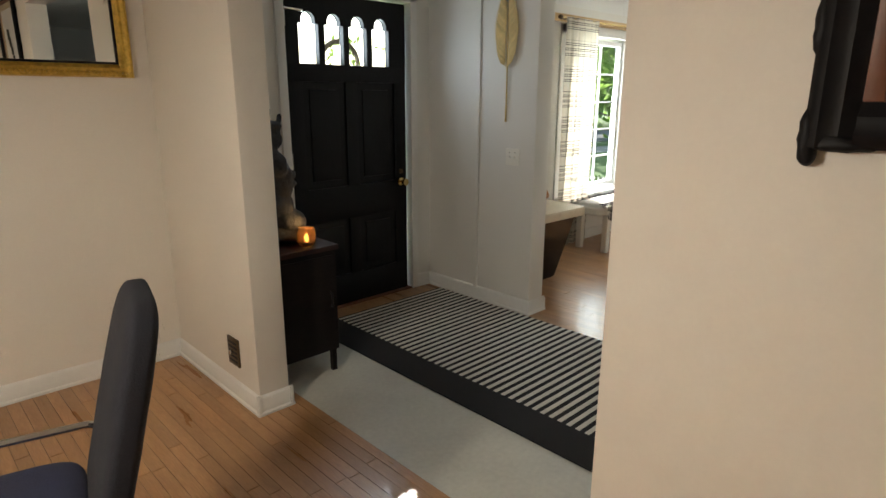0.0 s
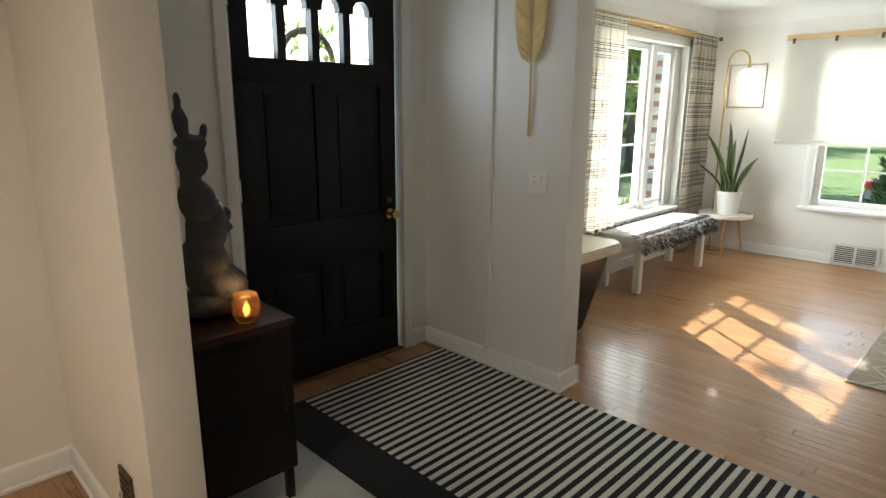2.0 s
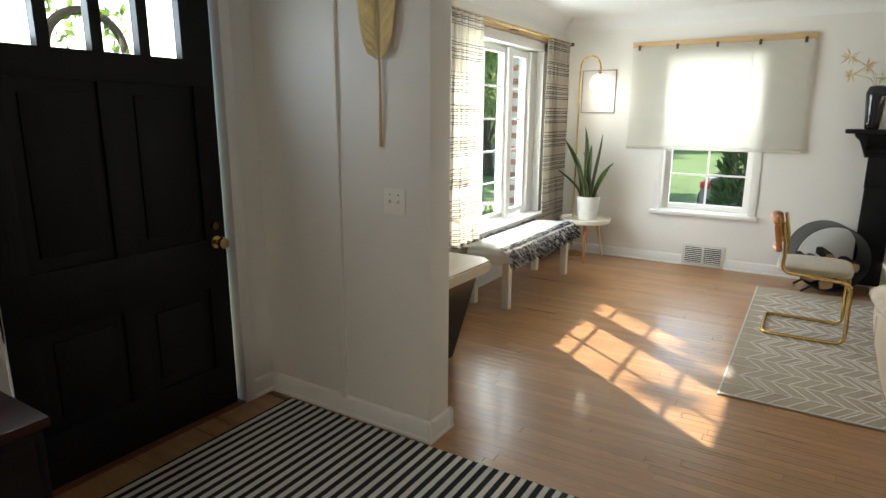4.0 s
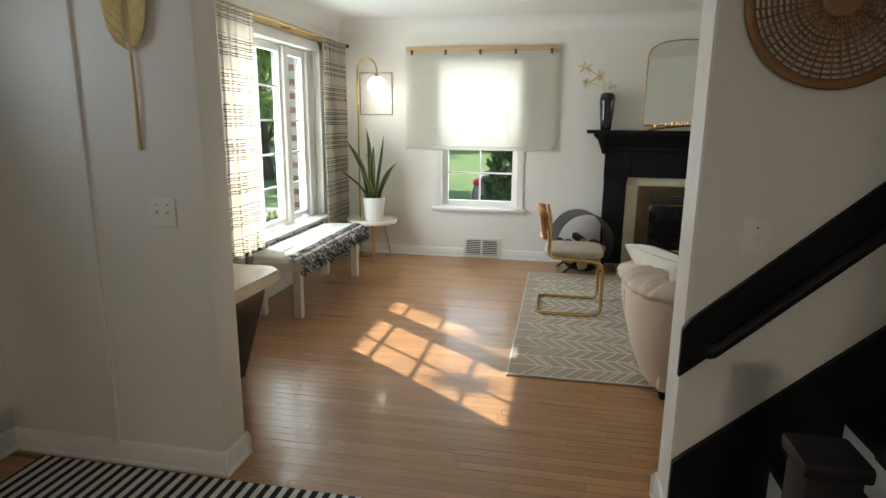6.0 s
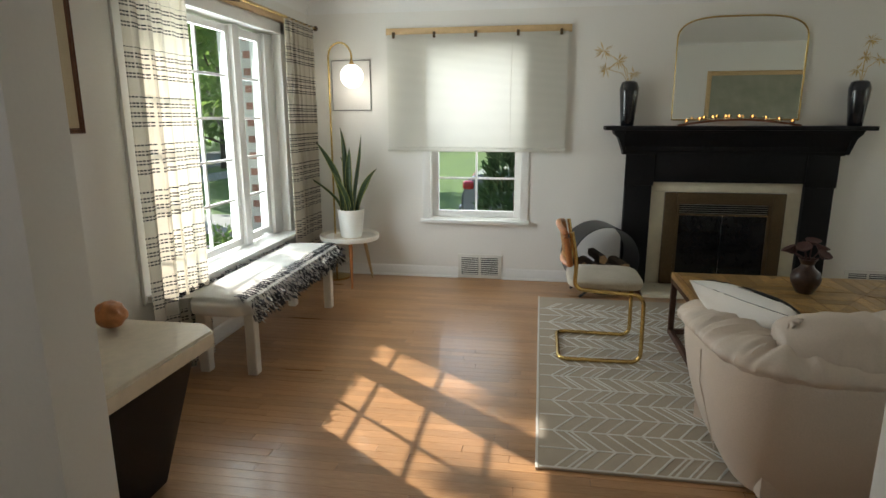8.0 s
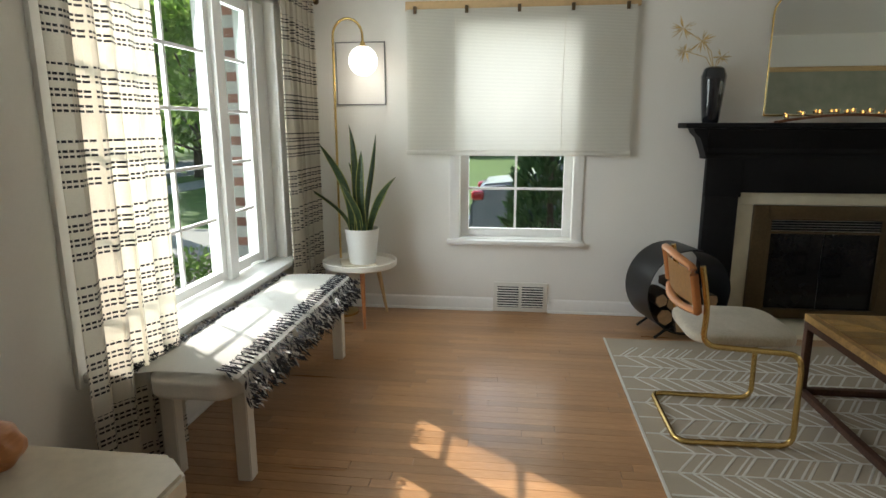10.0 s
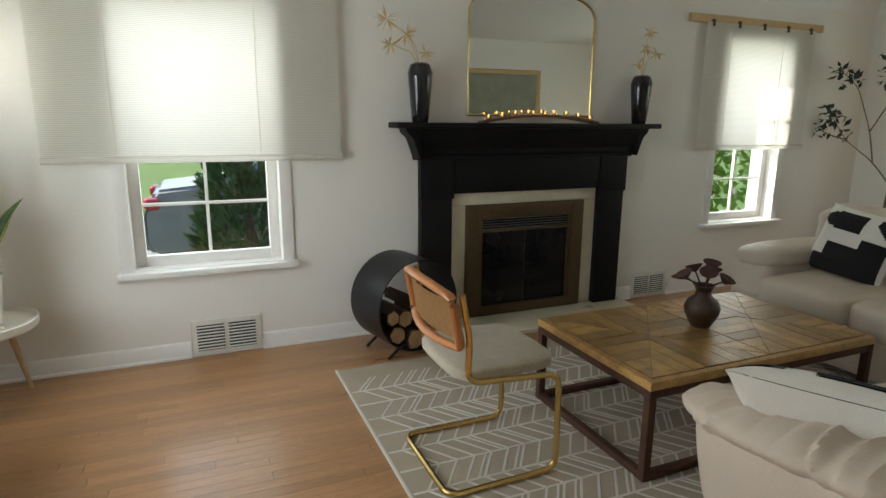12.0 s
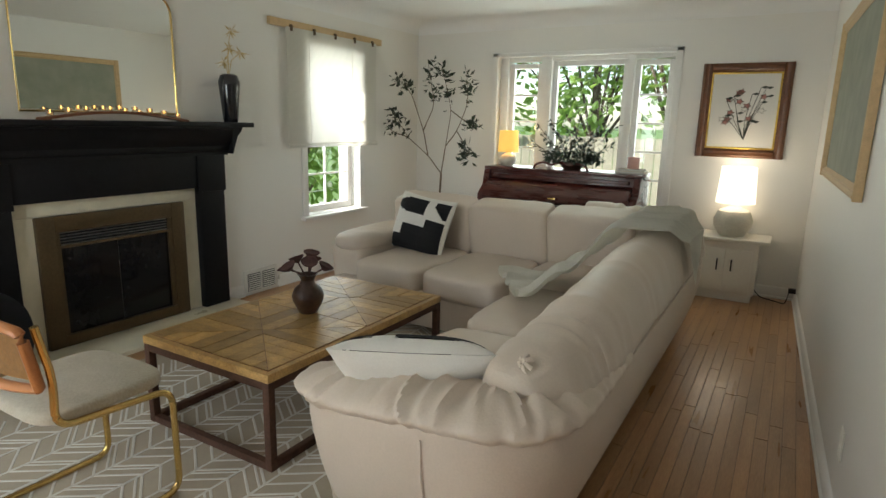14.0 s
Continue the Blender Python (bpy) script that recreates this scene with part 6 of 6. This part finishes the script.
# ---- dining side ----
flat_frame("ornate_picture", pose(1.238, -0.17, 1.955, 0, 0, -90), 0.84, 1.0, 0.075, 0.035, BLACK, "framed picture with carved black and copper moulding", "picture", PAPER, liner=(CANDLEWOOD, 0.03))
op = bpy.data.objects["ornate_picture"]
for a, b, za, zb in ((-0.315, -0.265, -0.395, 0.395), (0.265, 0.315, -0.395, 0.395), (-0.265, 0.265, -0.395, -0.345), (-0.265, 0.265, 0.345, 0.395)):
    part("linen_liner", cube(a, b, -0.012, 0, za, zb, 0.003), LINEN, op)
for s in (-1, 1):
    for z in (-0.48, -0.30, 0.0, 0.30, 0.48):
        part("carved_scroll", puff(s * 0.412, -0.016, z, 0.016, 0.018, 0.055, 2.4, 6, 0.01, 30), BLACK, op)
    for x in (-0.36, -0.12, 0.12, 0.36):
        part("carved_scroll", puff(x, -0.016, s * 0.492, 0.055, 0.018, 0.016, 2.4, 6, 0.01, 30), BLACK, op)
for k in range(5):
    part("drawn_shape", cube(-0.12 + 0.03 * k, -0.06 + 0.04 * k, -0.0145, -0.0125, -0.2 + 0.07 * k, -0.15 + 0.08 * k, 0), INK, op)
gm = flat_frame("gilt_mirror", pose(0.62, 3.449, 2.05), 1.06, 0.86, 0.065, 0.045, GOLD, "wall mirror in a beaded gilt frame", "mirror", MIRROR, "mirror glass", liner=(BLACK, 0.012))
for k in range(46):
    part("bead", puff(-0.505 + 1.01 * k / 45, -0.042, -0.408, 0.009, 0.009, 0.009, 2, 2), GOLD, gm)
flat_frame("side_picture", pose(1.238, 3.0, 2.26, 0, 0, -90), 0.32, 0.42, 0.03, 0.02, WHITEPAINT, "small white framed picture on the dining partition", "picture", PAPER)
gr = thing("wall_grille", pose(1.24, 2.69, 0.265, 0, 0, -90), "small bronze wall grille above the baseboard", "vent")
part("plate", cube(-0.06, 0.06, -0.010, 0, -0.075, 0.075, 0.003), BRONZE, gr)
# slots drawn as dark bars on the plate, their shade put into the colour
for k in range(5):
    part("slot_shade", cube(-0.045, 0.045, -0.0125, -0.009, -0.055 + 0.025 * k, -0.045 + 0.025 * k, 0.001), VENTSHADE, gr)
part("lever", cube(-0.005, 0.005, -0.03, -0.01, -0.01, 0.012, 0.002), CHROME, gr)

dc = thing("dining_chair", pose(0.09, 1.66, 0, 0, 0, 78), "dark dotted fabric dining armchair with chrome arm", "chair")
bk3 = puff(0, -0.27, 0.695, 0.225, 0.045, 0.345, 4.5, 16, 0.002, 6)
for v in bk3.verts:
    v.co.y -= (v.co.z - 0.40) * 0.26
    v.co.x *= 1.05 - 0.25 * max(0, v.co.z - 0.6)
back = part("backrest", bk3, FABRICDOT, dc)
vs2, fs2 = [], []
for i in range(13):
    for j in range(19):
        x, z = -0.18 + 0.03 * i + (0.015 if j % 2 else 0), 0.40 + 0.032 * j
        for s in (-1, 1):
            yy = -0.27 - (z - 0.40) * 0.26 + s * 0.0455
            k = len(vs2)
            vs2 += [(x, yy, z), (x + 0.005, yy, z + 0.002), (x + 0.005, yy, z + 0.008), (x, yy, z + 0.006)]
            fs2.append((k, k + 1, k + 2, k + 3))
part("woven_dots", (vs2, fs2), DOT, back)
part("seat", puff(0, 0.0, 0.44, 0.25, 0.25, 0.05, 5, 12, 0.003, 6), FABRICBLUE, dc, "navy fabric seat")
for s in (-1, 1):
    part("arm_tube", sweep(rounded([(s * 0.25, -0.29, 0.42), (s * 0.27, -0.30, 0.55), (s * 0.27, 0.18, 0.56), (s * 0.27, 0.22, 0.02), (s * 0.27, -0.25, 0.015)], 0.05), 0.012, 10), CHROME, dc, "chrome tube arm")
part("cross_bar", sweep([(-0.27, -0.25, 0.015), (0.27, -0.25, 0.015)], 0.012), CHROME, dc)
part("seat_bar", sweep([(-0.268, 0.21, 0.40), (0.268, 0.21, 0.40)], 0.012), CHROME, dc)

# unseen pendant, added only to brighten and warm the dining walls
pdl = thing("added_pendant_lamp", pose(-0.75, 1.2, 1.75), "unseen linen pendant lamp added to warm the dining side", "pendant lamp")
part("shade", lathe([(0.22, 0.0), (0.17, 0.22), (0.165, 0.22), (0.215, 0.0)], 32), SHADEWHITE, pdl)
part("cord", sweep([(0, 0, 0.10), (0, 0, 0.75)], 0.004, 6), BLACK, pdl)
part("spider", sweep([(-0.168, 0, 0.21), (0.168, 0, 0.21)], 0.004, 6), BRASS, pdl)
lamp("added_pendant_light", "POINT", pose(-0.75, 1.2, 1.72), 23, (1.0, 0.90, 0.76), radius=0.10)


# ---- outside ----
setting("ground", cube(-400, 400, -400, 400, -0.60, -0.42, 0), GRASS, "green lawn reaching into the distance", "lawn")
setting("road", cube(-60, 60, 14.0, 19.5, -0.42, -0.405, 0), ASPHALT, "sunlit grey street in front of the lawn", "road")
setting("pavement", cube(-60, 60, 11.2, 12.5, -0.42, -0.40, 0), CONCRETE, "pale concrete sidewalk", "sidewalk")
setting("driveway", cube(10.75, 12.98, -12, 14.0, -0.42, -0.402, 0), CONCRETE, "pale concrete driveway beside the house", "driveway")
bp = thing("brick_pier", Matrix(), "red brick outer wall return beside the window", "brick wall")
part("core", cube(7.26, 7.80, 3.702, 4.02, -0.45, 3.0, 0), MORTAR, bp, "pale mortar core")
bmk = cube(0, 0.010, 0, 0.205, 0, 0.060, 0.002)
bme = bpy.data.meshes.new("brick")
bmk.to_mesh(bme)
bmk.free()
bme.materials.append(BRICK)
for r in range(36):
    for c in range(4):
        y0 = 3.712 + 0.218 * c + (0.109 if r % 2 else 0)
        if y0 + 0.205 < 4.02:
            ob = new("brick", bme)
            ob.parent = bp
            ob.location = (7.252, y0, 0.10 + 0.072 * r)


def tree(x, y, h, spread, crown0, leaves, seed, label, leaf=0.16, leafmat=LEAVES, name="tree"):
    t = thing(name, pose(x, y, -0.42), label, "tree")
    rng = random.Random(seed)
    part("trunk", sweep([(0, 0, 0), (0.05, 0.03, crown0 * 0.5), (0, 0.06, crown0), (0.1, 0.0, h * 0.8)], 0.02 * h + 0.05, 10, None, 1, 0.3), TRUNK, t)
    clumps = []
    for k in range(11):
        a = 2 * math.pi * k / 11 + rng.uniform(-0.3, 0.3)
        e = Vector((spread * rng.uniform(0.4, 0.9) * math.cos(a), spread * rng.uniform(0.4, 0.9) * math.sin(a), rng.uniform(crown0, h * 0.95)))
        part("limb", sweep([(0, 0.04, crown0 * 0.8), e * 0.5 + Vector((0, 0, crown0 * 0.45)), e], 0.05, 6, None, 1, 0.25), TRUNK, t)
        clumps.append((e, rng.uniform(0.25, 0.5) * spread))

    def spot(r):
        c, s = r.choice(clumps)
        d = Vector((r.gauss(0, 1), r.gauss(0, 1), r.gauss(0, 0.7)))
        return c + d * s * 0.55, d
    part("crown", leafy(leaves, spot, leaf, leaf * 0.32, seed + 1), leafmat, t)
    return t


for k, (x, y, h) in enumerate(((18.6, 10.1, 7.2), (23.4, 13.2, 8.0))):
    tree(x, y, h, 2.5, 1.3, 5200, 140 + k, "leafy green tree along the front verge", 0.26)
tree(9.7, 8.3, 4.5, 1.8, 1.3, 3800, 16, "leafy young tree near the picture window", 0.20)
# added high crown that blocks direct sun from the side window
tree(13.3, 9.3, 10.5, 1.8, 5.6, 4600, 27, "tall dense tree added to keep sun off the side window", 0.36)
for k, x in enumerate((23, 27.5, 32, 37)):
    tree(x, 22 + 2 * (k % 2), 9.8, 3.6, 1.4, 5200, 50 + k, "leafy tree across the street", 0.45)
for k, x in enumerate((1.5, 4.2, 6.2, 8.6, 11.4)):
    tree(x, -13.0 - 1.3 * (k % 2), 9.0, 3.2, 1.4, 2600, 80 + k, "shady green tree behind the back garden", 0.30)
for k, (x, y) in enumerate(((40, -3), (41, 6), (39.5, 15), (44, 24))):
    tree(x, y, 7.5, 3.2, 0.9, 2800, 100 + k, "leafy tree beyond the driveway", 0.55)
tree(9.3, -3.4, 2.6, 0.9, 0.6, 1800, 120, "broad-leaved green shrub outside the side window", 0.17, LEAVES, "shrub")

# evergreen shrub beside the car
ev = thing("evergreen_shrub", pose(8.75, 1.60, -0.42), "dark evergreen shrub outside the side window", "shrub")
part("trunk", sweep([(0, 0, 0), (0, 0, 1.6)], 0.05, 8, None, 1, 0.4), TRUNK, ev)


def cone(r):
    z = 2.3 * r.random() ** 1.3
    a = r.uniform(0, 2 * math.pi)
    q = 0.52 * (1 - z / 2.75) * (0.75 + 0.35 * r.random())
    return (q * math.cos(a), q * math.sin(a), 0.02 + z), (math.cos(a), math.sin(a), 0.9)


part("needles", leafy(4200, cone, 0.15, 0.022, 33, None, -0.2), CYPRESS, ev)

# flowering border under the picture window
for k in range(7):
    fb = thing("flower_shrub", pose(5.2 + 0.42 * k, 4.55 + 0.2 * (k % 2), -0.42), "low shrub with white and pink blossoms", "shrub", "flower border")
    def dome(r):
        a, b = r.uniform(0, 2 * math.pi), r.random() ** 0.5
        return (0.38 * b * math.cos(a), 0.38 * b * math.sin(a), 0.35 + 0.45 * math.sqrt(max(0, 1 - b * b)) * r.uniform(0.6, 1)), (math.cos(a), math.sin(a), 1)
    part("stems", sweep([(0, 0, 0), (0.02, 0, 0.5)], 0.02, 6), TRUNK, fb)
    part("foliage", leafy(420, dome, 0.10, 0.03, 200 + k), LEAVES, fb)
    part("blossom", leafy(150, dome, 0.06, 0.03, 300 + k), FLOWER, fb)

# parked car
car = thing("car", pose(12.15, 0.25, -0.40), "silver-grey sedan parked on the driveway", "car")
side = [(2.25, 0.28), (2.30, 0.55), (2.22, 0.85), (1.55, 0.93), (0.95, 1.32), (0.2, 1.44), (-0.75, 1.40), (-1.45, 1.05), (-2.15, 0.98), (-2.28, 0.75), (-2.30, 0.40), (-2.2, 0.24)]
side = [(-a, b) for a, b in side][::-1]
bm = prism(side, "x", -0.86, 0.86)
for v in bm.verts:
    if v.co.z > 0.95:
        v.co.x *= 0.78
bmesh.ops.bevel(bm, geom=bm.edges[:], offset=0.05, segments=3, affect="EDGES")
part("body", bm, CARPAINT, car)
for s in (-1, 1):
    bm = bmesh.new()
    for pts in ([(-1.35, 1.0), (-0.9, 1.28), (-0.12, 1.36), (-0.12, 1.0)], [(-0.06, 1.0), (-0.06, 1.36), (0.72, 1.33), (1.25, 1.04)]):
        bm2 = prism([(-a, b) for a, b in pts], "x", s * 0.70, s * 0.765, 0, bm)
    part("side_window", bm, CARGLASS, car)
    for y in (-1.38, 1.38):
        m = pose(s * 0.80, y, 0.33, 0, 90, 0)
        tyre = part("wheel", lathe([(0.20, -0.10), (0.31, -0.10), (0.33, -0.07), (0.33, 0.07), (0.31, 0.10), (0.20, 0.10)], 32), TYRE, car, "", m)
        part("rim", lathe([(0, -0.085), (0.08, -0.095), (0.21, -0.09), (0.215, 0.09), (0.08, 0.095), (0, 0.085)], 24), CHROME, tyre)
        for k in range(5):
            part("spoke_gap", cube(0.09, 0.18, -0.02, 0.02, -0.1, 0.1, 0.005), TYRE, tyre, "", pose(0, 0, 0, 0, 0, 72 * k))
    part("tail_light", puff(s * 0.68, 2.19, 0.84, 0.17, 0.09, 0.07, 4, 6), REDLENS, car, "red tail light")
    part("head_light", puff(s * 0.66, -2.2, 0.74, 0.17, 0.08, 0.06, 4, 6), CARGLASS, car)
part("rear_window", prism([(0.98, 1.33), (1.52, 1.02), (1.53, 1.06), (1.0, 1.36)], "x", -0.55, 0.55), CARGLASS, car)
part("bumper", cube(-0.80, 0.80, 2.22, 2.34, 0.30, 0.52, 0.04), CARPAINT, car)

# garden fence
fn = thing("garden_fence", pose(0, -10.2, -0.42), "weathered grey board fence at the garden's end", "fence")
for k in range(44):
    part("board", cube(1.0 + 0.2 * k, 1.185 + 0.2 * k, 0, 0.022, 0.03, 1.62 + 0.01 * (k % 3), 0), FENCEWOOD, fn)
for z in (0.4, 1.3):
    part("rail", cube(1.0, 9.8, -0.05, -0.001, z, z + 0.08, 0), FENCEWOOD, fn)
sf2 = thing("chain_fence", pose(8.9, -3.2, -0.42), "low white posts and wire fence by the side window", "fence")
for k in range(5):
    part("post", lathe([(0.03, 0), (0.03, 1.05), (0.035, 1.06), (0, 1.10)], 12, 0.0, 0.55 * k - 0.6, 0), TRIM, sf2)
for z in (0.4, 0.7, 0.98):
    part("wire", sweep([(0, -0.7, z), (0, 1.7, z)], 0.008, 6), TRIM, sf2)

# porch wreath hung outside the door lights
wr = thing("wreath", pose(2.58, 3.60, 1.74), "twig and leaf wreath hanging outside the door", "wreath")
part("ring", sweep([(0.16 * math.cos(a), 0, 0.16 * math.sin(a)) for a in [2 * math.pi * i / 30 for i in range(31)]], 0.018, 8), TWIG, wr)
part("wreath_leaves", leafy(160, lambda r: ((0.16 * math.cos(r.uniform(0, 6.3)), 0, 0.16 * math.sin(r.uniform(0, 6.3))), (0, 0.2, 1)), 0.06, 0.014, 77), LEAVES, wr)
part("hook", sweep([(0, 0.0, 0.16), (0, -0.02, 0.40), (0, -0.08, 0.43)], 0.006, 6), BLACKSTEEL, wr)


# ---- floor boards and brick pieces ----
def board_mesh(length, width=0.0570):
    bm = cube(0, width, 0, length, -0.02, 0, 0)
    bmesh.ops.bevel(bm, geom=[e for e in bm.edges if all(v.co.z > -0.001 for v in e.verts)], offset=0.0007, segments=1, affect="EDGES")
    me = bpy.data.meshes.new("board")
    bm.to_mesh(me)
    bm.free()
    me.materials.append(OAK)
    return me


LENGTHS = [0.6, 0.85, 1.1, 1.4]
BOARDS = [board_mesh(n - 0.0015) for n in LENGTHS]
floor = bpy.data.objects["floor"]
rng = random.Random(4)
spare_v, spare_f, laid = [], [], 0


def lay(x, y, k, y_end, near):
    """One board of the floor: a piece of its own in the open part of the living room, joined elsewhere."""
    global laid
    n = min(LENGTHS[k], y_end - y)
    if n == LENGTHS[k] and near and laid < 300:
        ob = new("floor_board", BOARDS[k])
        ob.parent = floor
        ob.location = (x, y, 0)
        laid += 1
        return
    a, b, c = len(spare_v), 0.0570, max(0.02, n - 0.0015)
    spare_v.extend([(x, y, -0.02), (x + b, y, -0.02), (x + b, y + c, -0.02), (x, y + c, -0.02), (x + 0.001, y + 0.001, 0), (x + b - 0.001, y + 0.001, 0), (x + b - 0.001, y + c - 0.001, 0), (x + 0.001, y + c - 0.001, 0)])
    spare_f.extend([tuple(a + i for i in f) for f in ((4, 5, 6, 7), (0, 1, 5, 4), (1, 2, 6, 5), (2, 3, 7, 6), (3, 0, 4, 7))])


def lay_area(x0, x1, y0, y1):
    x = x0
    while x < x1:
        y = y0 - rng.uniform(0, 0.6)
        while y < y1:
            k = rng.randrange(4)
            if y < y0:
                n = LENGTHS[k] + y - y0
                if n > 0.05:
                    lay(x, y0, k, y0 + n, False)
            else:
                lay(x, y, k, y1, x > 3.3 and y > 0.6)
            y += LENGTHS[k]
        x += 0.0572


lay_area(3.26, 7.56, -3.79, 3.44)
lay_area(1.40, 3.22, 3.25, 3.44)
lay_area(-1.2, 1.48, -1.0, 3.44)
rest = link("floor_boards", (spare_v, spare_f), OAK, floor)
rest["kind"] = "stuff"
